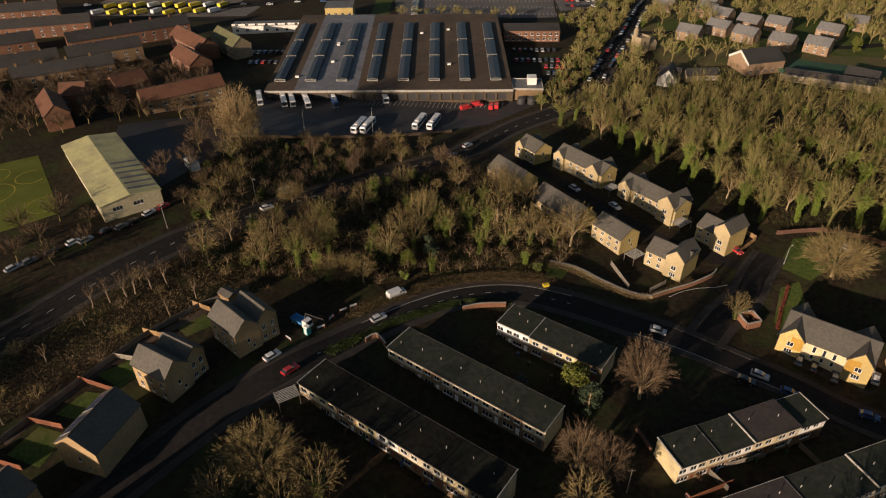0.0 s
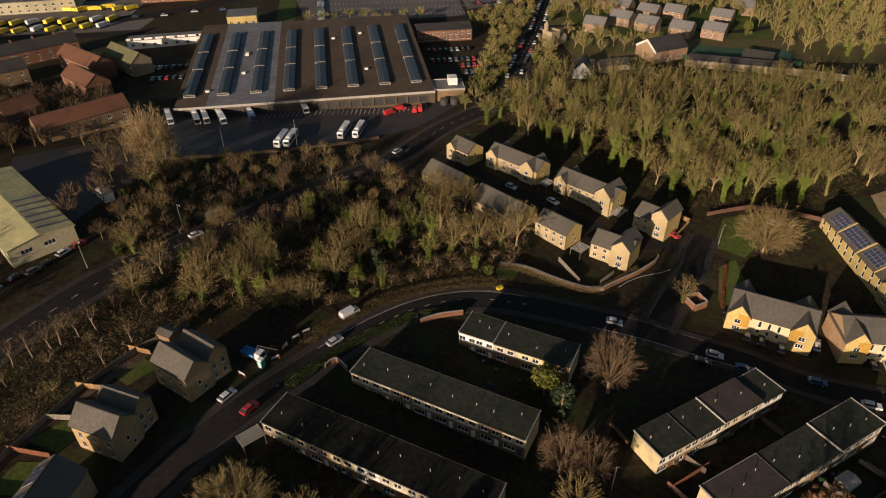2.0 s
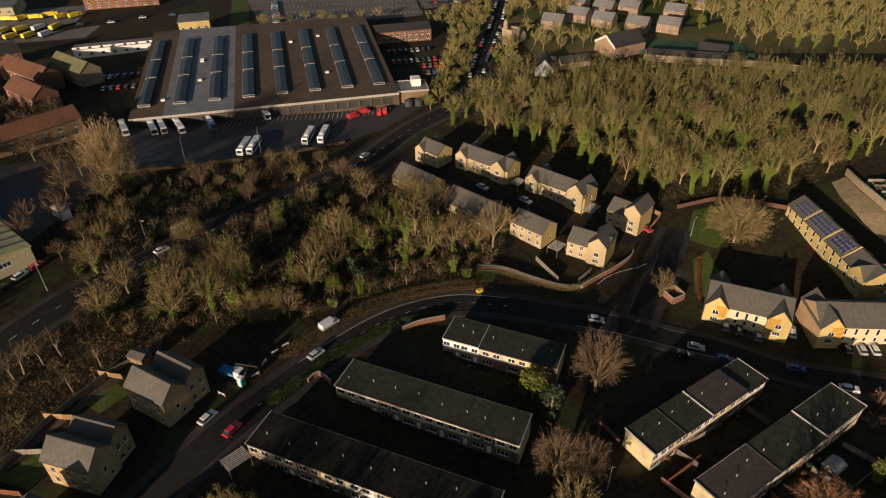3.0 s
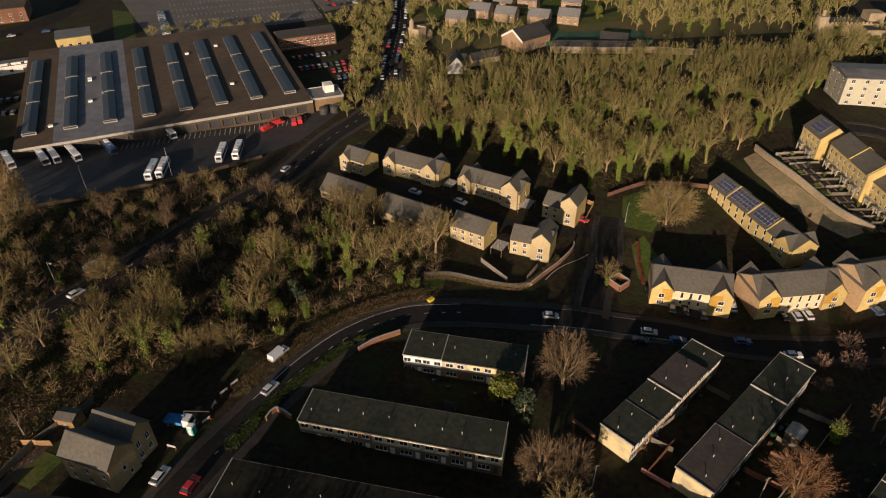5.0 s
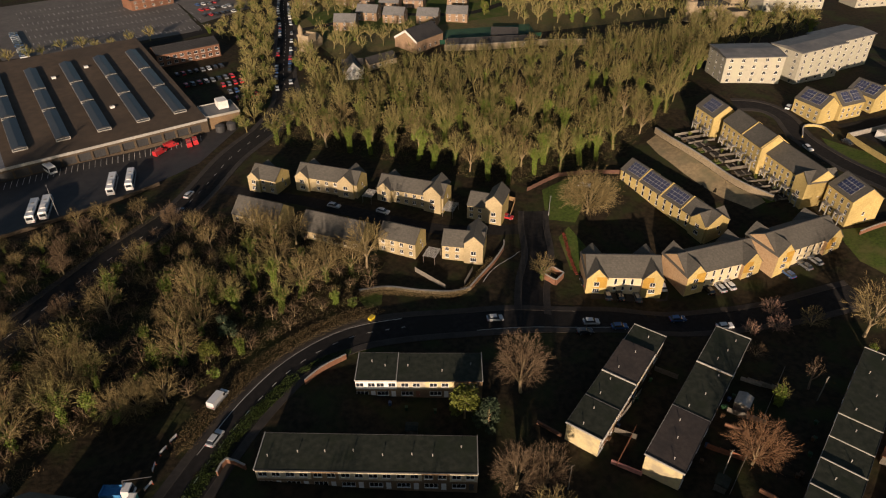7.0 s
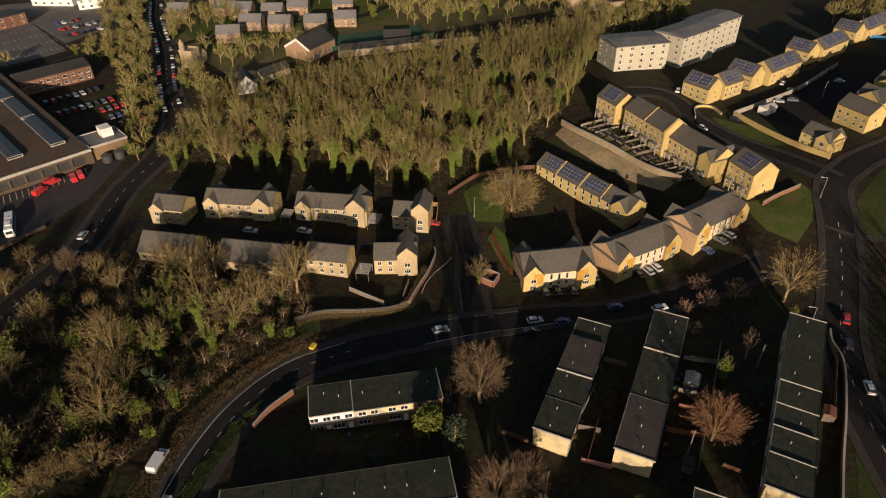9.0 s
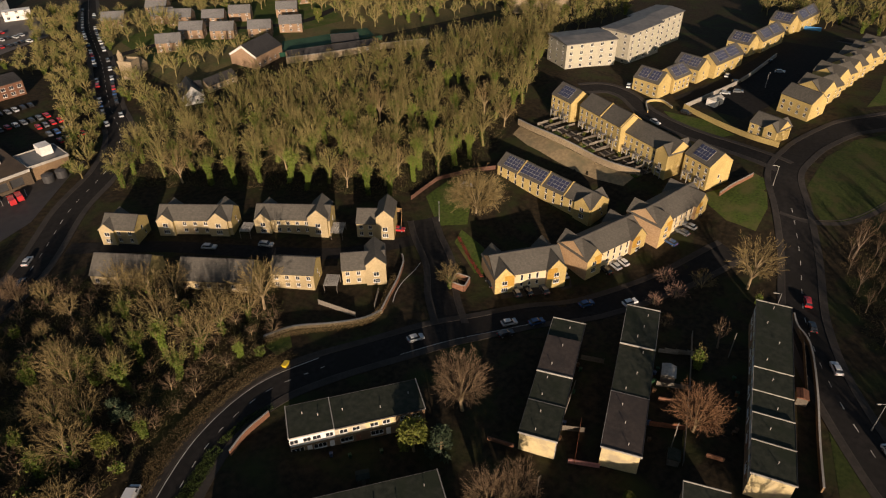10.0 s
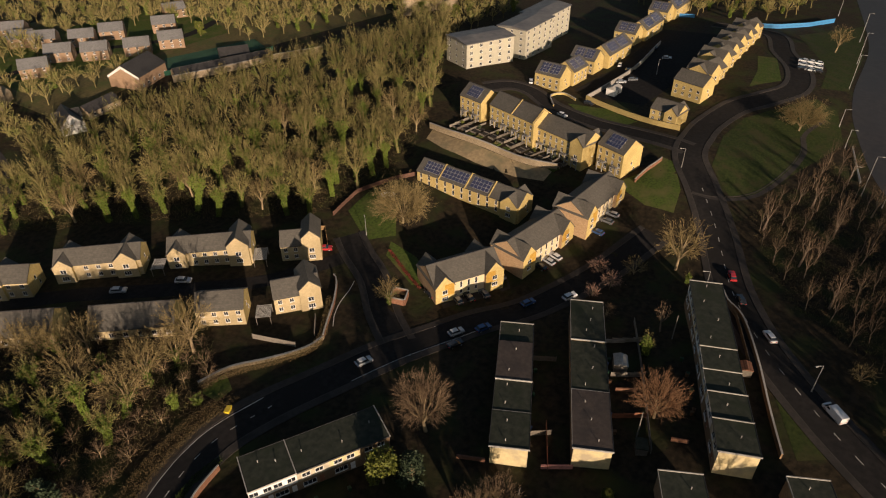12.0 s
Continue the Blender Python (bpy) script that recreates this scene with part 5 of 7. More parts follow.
IVIED = [tree_meshes(s, 15.0, 9.0, TWIGO, (7, 80, 3, 4), upright=0.9, start=0.4, ivy=i, tw=0.055, bark=BARKO, ivy_top=1.0) for s, i in ((13, 2600), (16, 3200))]
RUSSET = tree_meshes(23, 13.0, 13.0, TWIGRU, (10, 260, 5, 6), upright=0.3, start=0.14, tw=0.036)
RED = [tree_meshes(s, 15.5, 12.0, TWIGR, (10, 280, 5, 6), upright=0.8, start=0.14, tw=0.034, bark=BARK) for s in (21, 22)]
WIDE = [tree_meshes(s, 12.5, 18.5, TWIG, (12, 380, 5, 6), upright=0.3, start=0.14, tw=0.036) for s in (31, 32)]
BIRCH = [tree_meshes(s, 11.0, 5.0, TWIGR, (6, 40, 4, 4), upright=1.0, start=0.3, tw=0.045, bark=PALEBARK) for s in (41, 42)]
SCRUB = [tree_meshes(s, 5.5, 7.0, m, (8, 70, 4, 4), upright=0.4, start=0.06, tw=0.042) for s, m in ((51, TWIG), (52, TWIGR), (53, TWIGO), (54, TWIGPK))]
GREEN = [evergreen_meshes(s, 8.0, 7.0, m) for s, m in ((61, LEAF), (62, PINE))]
HOLLY = [tree_meshes(s, 8.5, 5.0, TWIGO, (6, 40, 3, 3), ivy=1700, start=0.25, ivy_top=1.0) for s in (71, 72)]


def within(poly, x, y):
    inside = False
    for i in range(len(poly)):
        (xa, ya), (xb, yb) = poly[i], poly[i - 1]
        if (ya > y) != (yb > y) and x < (xb - xa) * (y - ya) / (yb - ya) + xa:
            inside = not inside
    return inside


def scatter(poly, spacing, seed, keep=None):
    """Places spread over an outline, no two nearer than spacing."""
    rng = random.Random(seed)
    xs, ys = [p[0] for p in poly], [p[1] for p in poly]
    cells, out = {}, []
    for _ in range(int((max(xs) - min(xs)) * (max(ys) - min(ys)) / spacing ** 2 * 9)):
        x, y = rng.uniform(min(xs), max(xs)), rng.uniform(min(ys), max(ys))
        if not within(poly, x, y) or (keep and not keep(x, y)):
            continue
        k = (int(x // spacing), int(y // spacing))
        if any((q[0] - x) ** 2 + (q[1] - y) ** 2 < spacing ** 2 for i in (-1, 0, 1) for j in (-1, 0, 1) for q in cells.get((k[0] + i, k[1] + j), ())):
            continue
        cells.setdefault(k, []).append((x, y))
        out.append((x, y))
    return out


ROADS = [np.array([(p.x, p.y) for p in smooth_line(l, 3.0)]) for l in (LANE, RISE, CLOSE, MAIN, EASTR, UPPER, PARKWAY, BEHIND, RING)]


def off_road(x, y, d=6.0):
    return all(((r - (x, y)) ** 2).sum(1).min() > d * d for r in ROADS)


def trees(poly, spacing, seed, kinds, label, group, sizes=(0.8, 1.15), d=6.5, clear=()):
    rng = random.Random(seed)
    for x, y in scatter(poly, spacing, seed, lambda x, y: off_road(x, y, d) and all(math.hypot(x - p[0], y - p[1]) > 5.0 for p in clear)):
        plant("tree", kinds[rng.randrange(len(kinds))], x, y, rng.uniform(*sizes), rng.uniform(0, 360), label, group, rng.uniform(0.9, 1.12))


def grove(name, polys, spacing, seed, mat, label, height=12.0, spread=9.0, counts=(6, 70, 4, 4), tw=0.1, d=6.5, green=0.0, upright=0.8, bark=None, girth=0.3):
    """Far trees past counting: trunks, limbs and twig crowns in one object; green: the share clad in ivy."""
    rng = np.random.default_rng(seed)
    tris, wood, ivy = [], Shape(), []
    kinds = []
    for _ in range(5):
        levels = branching(rng, height, spread, 0.24, counts, upright)
        tri = np.concatenate([shoots(rng, levels[2], tw * 2.4), shoots(rng, levels[3], tw * 1.7), shoots(rng, levels[4], tw * 1.2)])
        kinds.append((levels, tri))
    for poly in polys:
        for x, y in scatter(poly, spacing, seed, lambda x, y: off_road(x, y, d)):
            levels, tri = kinds[rng.integers(0, 5)]
            s, a = rng.uniform(0.72, 1.15), rng.uniform(0, 6.28)
            rot = np.array([[math.cos(a), math.sin(a), 0], [-math.sin(a), math.cos(a), 0], [0, 0, 1]]) * s
            at = np.array([x, y, ground_at(x, y)])
            tris.append(tri @ rot + at)
            wood.tube(at - [0, 0, 0.5], levels[0][1][0] @ rot + at, girth * s, girth * 0.75 * s, 5)
            for p, q, m in zip(*levels[1]):
                wood.tube(p @ rot + at, m @ rot + at, girth * 0.53 * s, girth * 0.4 * s, 3)
                wood.tube(m @ rot + at, q @ rot + at, girth * 0.4 * s, girth * 0.2 * s, 3)
            if rng.random() < green:
                ivy.append(ivy_places(rng, levels, int(rng.uniform(350, 900)), height, rng.uniform(0.45, 0.8)) @ rot + at)
    v = np.concatenate(tris).reshape(-1, 3)
    m = bpy.data.meshes.new(name)
    m.from_pydata(v.tolist(), [], np.arange(len(v)).reshape(-1, 3).tolist())
    m.materials.append(mat)
    ob = tagged(new(name, m), label, "trees", "", "stuff")
    part("trunks", wood, bark or BARKO, ob)
    if ivy:
        part("ivy", leaves("ivy", np.concatenate(ivy), 0.42, rng, IVY), None, ob)
    return ob


NEARW = [(46, 246), (58, 236), (74, 214), (92, 188), (102, 172), (114, 168), (130, 162), (150, 165), (172, 170), (190, 176), (186, 205), (150, 214), (112, 226), (92, 250), (70, 268), (58, 262)]
FARW = [(186, 205), (190, 176), (212, 186), (236, 196), (262, 206), (284, 215), (262, 226), (206, 243), (165, 262), (128, 266), (102, 271), (82, 274), (72, 268), (92, 250), (112, 226), (150, 214)]
trees(NEARW, 6.7, 5, OLIVE + OLIVE[:2] + IVIED + IVIED + BARE[:1], "tall bare olive-brown woodland tree, some ivy-clad", "hillside wood")
grove("far_wood", [FARW], 7.2, 6, TWIGO, "bare olive-brown hillside woodland", 16.5, 11.5, (6, 90, 4, 3), 0.085, green=0.55)
MIDDLE = [(-70, 142), (-46, 140), (-24, 137), (-12, 140), (2, 144.5), (14, 147), (26, 145.5), (34, 149), (42, 158), (34, 178), (18, 205), (0, 222), (-24, 230), (-64, 224), (-82, 204), (-78, 176)]
TALL = ((-38, 156, WIDE[1], 0.95), (-27, 140.5, WIDE[0], 0.66), (-13, 161, BARE[1], 0.95), (-4, 173, BARE[2], 0.95), (-13.5, 193, BARE[1], 0.8), (-49, 180, WIDE[0], 0.6), (-52, 149.5, BARE[2], 1.0), (-62, 156, BARE[0], 0.9), (2, 158, IVIED[0], 0.9), (8, 165, IVIED[1], 0.95), (10.5, 154, IVIED[0], 0.85), (-2, 167, IVIED[1], 0.85), (13, 163, IVIED[0], 0.9), (6, 175, IVIED[1], 0.8), (14, 180, IVIED[0], 0.8), (19, 188, BARE[2], 0.9), (33.3, 158.9, BARE[1], 0.9), (29.2, 165.3, BARE[0], 0.8), (23.4, 184.2, BARE[2], 0.9), (18.6, 193.4, BARE[0], 0.85),
        (17.1, 170.9, BARE[0], 1.1), (17.1, 156.7, BARE[2], 1.1), (26.1, 159.8, BARE[1], 1.05), (38.5, 159.3, BARE[3], 1.25), (26.9, 181.1, BARE[0], 0.9),
        (-23, 184, HOLLY[0], 1.35), (-20, 151.5, HOLLY[1], 1.25), (-11, 176, HOLLY[0], 1.2), (-10, 146.5, GREEN[0], 0.85), (-35.6, 145, HOLLY[1], 1.1), (-56, 158.6, HOLLY[0], 1.2), (-4, 151.8, GREEN[1], 0.9), (23.7, 149.5, HOLLY[1], 0.8))
for i, (x, y, m, s) in enumerate(TALL):
    plant("tree", m, x, y, s, i * 71, "spreading bare tree standing above scrub" if i < 8 or 15 <= i < 25 else "ivy-smothered green tree in scrub", "scrub wood")
FRONTW = [(-70, 142), (-46, 140), (-24, 137), (-12, 140), (-2, 144.5), (2, 150), (4, 172), (-20, 178), (-52, 176), (-76, 168)]
BACKW = [(-76, 168), (-52, 176), (-20, 178), (4, 172), (8, 190), (6, 206), (-2, 222), (-24, 230), (-64, 224), (-82, 204), (-78, 176)]
trees(FRONTW, 9.0, 7, BARE + BARE + OLIVE[1:2] + HOLLY[:1] + SCRUB[:2], "bare brown tree in tangled scrub", "scrub wood", (0.7, 1.1), d=5.0, clear=TALL)
trees(BACKW, 6.6, 17, [SCRUB[1], SCRUB[0], SCRUB[1], BARE[0], BARE[1], HOLLY[1], RED[0]], "low reddish-brown thicket tree in shade", "scrub wood", (0.4, 0.75), d=5.0, clear=TALL)


def bramble(name, poly, spacing, seed, mat, label, height=0.9, n=12, d=5.0, w=0.05):
    """Rough undergrowth: short arching stems in tufts."""
    rng = np.random.default_rng(seed)
    pts = np.array(scatter(poly, spacing, seed, lambda x, y: off_road(x, y, d)))
    base = np.repeat(pts, n, 0) + rng.normal(0, spacing * 0.4, (len(pts) * n, 2))
    z = land(base[:, 0], base[:, 1])
    b = np.concatenate([base, z[:, None] - 0.05], 1)
    way = rng.normal(0, 0.6, b.shape)
    way[:, 2] = rng.uniform(0.3, 1.0, len(b))
    tip = b + way * height
    side = np.cross(way, rng.normal(0, 1, b.shape))
    side *= w / np.linalg.norm(side, axis=1, keepdims=True)
    v = np.stack([b - side, b + side, tip], 1).reshape(-1, 3)
    m = bpy.data.meshes.new(name)
    m.from_pydata(v.tolist(), [], np.arange(len(v)).reshape(-1, 3).tolist())
    m.materials.append(mat)
    return tagged(new(name, m), label, "undergrowth", "", "stuff")


bramble("undergrowth", MIDDLE, 1.2, 3, BRAMBLE, "tangled brown bramble and dead stems under trees", 1.3)
bramble("wood_undergrowth", NEARW, 1.6, 13, BRAMBLE, "brown undergrowth below woodland trees", 1.5)
grove("scrub_thicket", [MIDDLE], 4.6, 41, TWIGR, "tangled reddish-brown thicket below taller trees", 4.4, 5.6, (6, 40, 3, 3), 0.05, d=5.0, green=0.12, upright=0.4, bark=BARK, girth=0.11)
EMBANK = [(-130, 70), (-112, 98), (-96, 122), (-80, 142), (-66, 146), (-46, 136), (-60, 126), (-78, 110), (-92, 90), (-104, 68)]
bramble("bank_scrub", EMBANK, 0.95, 4, BANKG, "rough brown grass and brambles on the road bank", 0.9)
trees(EMBANK, 7.5, 8, BIRCH + SCRUB + SCRUB[:1], "thin bare birch or thorn on the bank", "road bank trees", (0.5, 0.8), 7.5)
EAST = [(120, 34), (146, 46), (160, 50), (170, 44), (186, 36), (206, 29), (188, 22), (176, 10), (160, 0), (130, -10), (100, 8)]
grove("east_birches", [EAST], 5.2, 43, TWIGR, "thin reddish-brown birches on a dark slope", 12, 5.0, (5, 40, 3, 4), 0.034, upright=0.9, bark=PALEBARK, girth=0.12)
trees(EAST, 13.0, 9, BIRCH, "thin reddish-brown birch on a dark slope", "east slope trees", (1.0, 1.3))
bramble("east_scrub", EAST, 1.4, 6, BRAMBLE, "brown undergrowth on the slope")
for i, (x, y, meshes, size, label) in enumerate((
        (44.5, 99.9, RED[0], 1.2, "broad reddish-brown bare tree beside dark terraces"), (26.8, 81.5, RED[1], 0.95, "bare brown tree at the terrace end"), (32.5, 78.4, RED[0], 0.9, "bare brown tree near a path"),
        (29.5, 101, GREEN[0], 1.3, "rounded yellow-green evergreen tree"), (32.0, 96.0, GREEN[1], 1.15, "blue-green pine beside the terrace"),
        (110, 144, WIDE[0], 1.2, "wide spreading bare tree on a lawn"), (78.0, 129.5, BARE[1], 0.72, "small round bare tree beside the road"),
        (69.5, 58.5, RUSSET, 1.0, "russet bare tree in a dark garden"), (127, 65, BARE[3], 1.35, "large bare tree beside the east road"), (113, 79.5, SCRUB[3], 1.05, "pinkish leafless shrub in a garden"), (107, 83, SCRUB[3], 0.8, "pale pinkish shrub in a garden"), (118, 84.5, SCRUB[3], 1.0, "pinkish leafless shrub in a garden"), (121, 75, SCRUB[0], 1.2, "leafless shrub in a garden"),
        (-76, 221, BIG, 1.0, "very large bare sunlit tree beside the bus yard"), (-69, 213, BARE[2], 1.1, "large bare tree beside the yard"), (-74, 203, BARE[1], 1.0, "large bare tree beside the yard"),
        (-36, 77.7, WIDE[1], 0.98, "broad rounded bare tree with pale twigs beside the lane"), (-24, 72.5, BARE[1], 1.1, "bare brown tree in front of the terrace"), (-41.5, 70.5, BARE[0], 0.9, "bare tree in front of the terrace"), (-30, 68.5, BARE[3], 0.95, "bare tree in front of the terrace"),
        *[(-80.2 + 1.7 * k * (-1) ** k, 130.2 + 1.1 * k * (-1) ** k, BIRCH[k % 2], 0.95 - 0.05 * (k % 3), "thin bare birch in a clump on the bank") for k in range(6)],
        (222, 41, WIDE[0], 1.02, "broad bare spreading park tree"), (325, 31, BARE[0], 1.05, "bare tree on the park lawn"), (100, 77, SCRUB[1], 0.8, "leafless shrub beside cars"), (98.4, 63.2, BIRCH[0], 0.95, "slender bare birch in a back garden"), (88.5, 64.6, HOLLY[1], 1.0, "small dark green conifer in a garden"),
        (57, 68, SCRUB[2], 0.5, "small shrub in a dark garden"), (46, 62, GREEN[0], 0.5, "rounded evergreen shrub in shade"), (-3, 145, HOLLY[0], 0.9, "ivy-green shrub beside the lane"), (122, 61, HOLLY[1], 0.6, "light green shrub beside a terrace"))):
    plant("tree", meshes, x, y, size, i * 47, label, "single trees")
grove("far_trees", [[(-205, 262), (-120, 305), (-100, 288), (-122, 250), (-165, 225)], [(-250, 300), (-170, 320), (-126, 296), (-98, 262), (-116, 240), (-150, 220), (-190, 220), (-250, 240)],
                    [(-140, 240), (-112, 252), (-74, 232), (-84, 206), (-92, 200), (-100, 236)], [(-86, 168), (-74, 178), (-90, 206), (-96, 190)], [(-132, 150), (-118, 164), (-96, 160), (-108, 140), (-122, 128)]], 8.5, 12, TWIGR, "bare brown trees among old town houses", 9.5, 9.5, (7, 70, 3, 3), 0.075, girth=0.2)
# added wood out of view, dense enough to shade the east slope
grove("south_wood", [[(54, -40), (110, -34), (150, -14), (172, -4), (176, 1), (120, 3), (84, 1), (58, -8)]], 6.6, 35, TWIGR, "unseen bare wood added to shade the slope", 17, 11, (6, 70, 4, 3), 0.14, d=9.0)
# invented tall wood beyond the view; throws shade across the old terraces
grove("west_wood", [[(-330, 120), (-262, 140), (-228, 188), (-216, 235), (-290, 250), (-340, 200)]], 7.0, 34, TWIG, "unseen bare wood added to shade the old houses", 24, 14, (6, 70, 4, 3), 0.2, d=2.0)
# unseen grove added at the road's sunward end to block the low sun
grove("roadside_wood", [[(-168, 52), (-138, 58), (-123, 76), (-120, 90), (-140, 99), (-168, 86)]], 5.2, 33, TWIG, "unseen bare wood added to shade the main road", 18, 12, (6, 70, 3, 3), 0.16, d=2.0)
grove("hill_trees", [[(366, 100), (374, 66), (394, 44), (440, 44), (440, 140), (380, 140)], [(112, 342), (126, 330), (150, 322), (170, 318), (160, 312), (128, 312), (112, 318)],
                     [(220, 300), (300, 262), (360, 280), (360, 480), (250, 480), (224, 372), (226, 330)], [(225, 192), (262, 206), (300, 200), (330, 196), (360, 215), (300, 260), (270, 245)], [(120, 384), (150, 372), (158, 384), (150, 430), (134, 430)], [(176, 392), (222, 372), (240, 480), (180, 480)]], 7.0, 15, TWIGO, "bare olive-brown trees on the far hillside", 12, 10, (6, 46, 3, 2), 0.14, green=0.25, upright=0.5)
grove("roadside_bank_trees", [[(52, 280), (66, 290), (80, 322), (98, 364), (120, 420), (142, 462), (118, 470), (88, 404), (70, 392), (78, 360), (70, 335), (58, 305)], [(84, 296), (96, 300), (100, 322), (98, 342), (112, 372), (124, 384), (132, 420), (124, 410), (106, 366), (90, 330)],
                              [(36, 255), (48, 262), (62, 282), (66, 300), (56, 300), (50, 284)], [(-26, 387), (60, 391), (88, 404), (90, 410), (60, 397), (-26, 393)]], 5.2, 16, TWIGO, "yellow-brown bank thicket beside the main road", 8, 8, (6, 50, 3, 3), 0.11, d=5.5, green=0.35, upright=0.4)


# ---- vehicles ----
def loft(shape, low, high, z0, z1):
    """A block that changes from the plan low = (x0, x1, y0, y1) to high on its way up."""
    n = len(shape.v)
    for (x0, x1, y0, y1), z in ((low, z0), (high, z1)):
        shape.v += [(x0, y0, z), (x1, y0, z), (x1, y1, z), (x0, y1, z)]
    shape.f += [tuple(n + i for i in q) for q in ((3, 2, 1, 0), (4, 5, 6, 7), (0, 1, 5, 4), (1, 2, 6, 5), (2, 3, 7, 6), (3, 0, 4, 7))]
    return shape


def wheels(ob, xs, y, r, w=0.22):
    for x in xs:
        for s in (-1, 1):
            key = ("wheel", r)
            if key not in MESHES:
                MESHES[key] = (Shape().tube((0, -w / 2, 0), (0, w / 2, 0), r, r, 12).mesh("wheel", TYRE), Shape().tube((0, -w / 2 - 0.015, 0), (0, w / 2 + 0.015, 0), r * 0.6, r * 0.6, 10).mesh("rim", METAL))
            wh = part("wheel", MESHES[key][0], None, ob, at=pose(x, s * y, r))
            part("rim", MESHES[key][1], None, wh)


def lights(ob, x0, x1, y, z):
    for x, m, nm in ((x1, LAMP, "headlight"), (x0, CARS[2], "tail_light")):
        for s in (-1, 1):
            part(nm, Shape().box(x - 0.04, x + 0.04, s * y - 0.17, s * y + 0.17, z - 0.08, z + 0.08), m, ob)


def build_far_car(paint, label):
    """The same car with fewer parts, for distant bays."""
    ob = tagged(new("car"), label, "car", "distant parked cars")
    b = Shape()
    loft(b, (-2.1, 2.12, -0.86, 0.86), (-2.08, 2.0, -0.82, 0.82), 0.3, 0.92)
    part("body", b, paint, ob)
    part("cabin_glass", loft(Shape(), (-1.85, 1.05, -0.80, 0.80), (-1.35, 0.35, -0.64, 0.64), 0.92, 1.40), GLASS, ob)
    part("roof_panel", loft(Shape(), (-1.42, 0.40, -0.66, 0.66), (-1.30, 0.25, -0.58, 0.58), 1.39, 1.47), paint, ob)
    for x in (-1.3, 1.32):
        part("axle", Shape().tube((x, -0.86, 0.31), (x, 0.86, 0.31), 0.31, 0.31, 8), TYRE, ob)
    return ob


def build_car(paint, label):
    ob = tagged(new("car"), label, "car", "parked and passing cars")
    b = Shape()
    loft(b, (-2.05, 2.1, -0.84, 0.84), (-2.15, 2.15, -0.89, 0.89), 0.28, 0.55)
    loft(b, (-2.15, 2.15, -0.89, 0.89), (-2.08, 2.0, -0.82, 0.82), 0.55, 0.92)
    part("body", b, paint, ob)
    part("cabin_glass", loft(Shape(), (-1.85, 1.05, -0.80, 0.80), (-1.35, 0.35, -0.64, 0.64), 0.92, 1.40), GLASS, ob)
    part("roof_panel", loft(Shape(), (-1.42, 0.40, -0.66, 0.66), (-1.30, 0.25, -0.58, 0.58), 1.39, 1.47), paint, ob)
    lights(ob, -2.12, 2.1, 0.6, 0.66)
    wheels(ob, (-1.3, 1.32), 0.80, 0.31)
    return ob


def build_van(paint, label):
    ob = tagged(new("van"), label, "van", "parked and passing cars")
    b = Shape()
    loft(b, (-2.6, 2.6, -0.95, 0.95), (-2.65, 2.65, -0.98, 0.98), 0.3, 1.05)
    loft(b, (-2.65, 1.75, -0.98, 0.98), (-2.6, 1.15, -0.88, 0.88), 1.05, 2.1)
    part("body", b, paint, ob)
    part("windscreen", loft(Shape(), (1.7, 2.25, -0.9, 0.9), (1.1, 1.2, -0.8, 0.8), 1.05, 1.95), GLASS, ob)
    part("side_window", Shape().box(0.7, 1.4, -0.97, -0.93, 1.2, 1.75).box(0.7, 1.4, 0.93, 0.97, 1.2, 1.75), GLASS, ob)
    lights(ob, -2.63, 2.62, 0.7, 0.8)
    wheels(ob, (-1.7, 1.75), 0.86, 0.35)
    return ob


def build_bus(paint, label, pale=True):
    ob = tagged(new("bus"), label, "bus", "buses in the depot yard")
    b = Shape()
    loft(b, (-5.9, 5.9, -1.2, 1.2), (-6.0, 6.0, -1.25, 1.25), 0.35, 1.2)
    loft(b, (-6.0, 6.0, -1.22, 1.22), (-6.0, 5.9, -1.2, 1.2), 1.2, 2.6)
    loft(b, (-6.0, 5.95, -1.25, 1.25), (-5.8, 5.7, -1.1, 1.1), 2.6, 3.05)
    part("body", b, paint, ob)
    for s in (-1, 1):
        for i in range(7):
            x = -5.3 + i * 1.5
            part("side_window", Shape().box(x, x + 1.36, s * 1.22 - 0.025, s * 1.22 + 0.025, 1.35, 2.45), GLASS, ob)
    part("windscreen", Shape().box(5.92, 6.02, -1.08, 1.08, 1.1, 2.5), GLASS, ob)
    part("rear_window", Shape().box(-6.03, -5.98, -0.9, 0.9, 1.5, 2.4), GLASS, ob)
    part("roof_pod", loft(Shape(), (-3.5, -0.5, -0.8, 0.8), (-3.3, -0.7, -0.7, 0.7), 3.04, 3.3), WHITE, ob)
    part("roof_hatch", Shape().box(1.8, 2.7, -0.45, 0.45, 3.04, 3.12), COPE, ob)
    lights(ob, -6.0, 5.98, 0.95, 0.75)
    wheels(ob, (-3.4, 3.6), 1.1, 0.48, 0.3)
    return ob


PROTO = {}


def road_turn(x, y):
    best = min(ROADS, key=lambda r: ((r - (x, y)) ** 2).sum(1).min())
    i = ((best - (x, y)) ** 2).sum(1).argmin()
    a, b = best[max(i - 1, 0)], best[min(i + 1, len(best) - 1)]
    return math.degrees(math.atan2(b[1] - a[1], b[0] - a[0]))


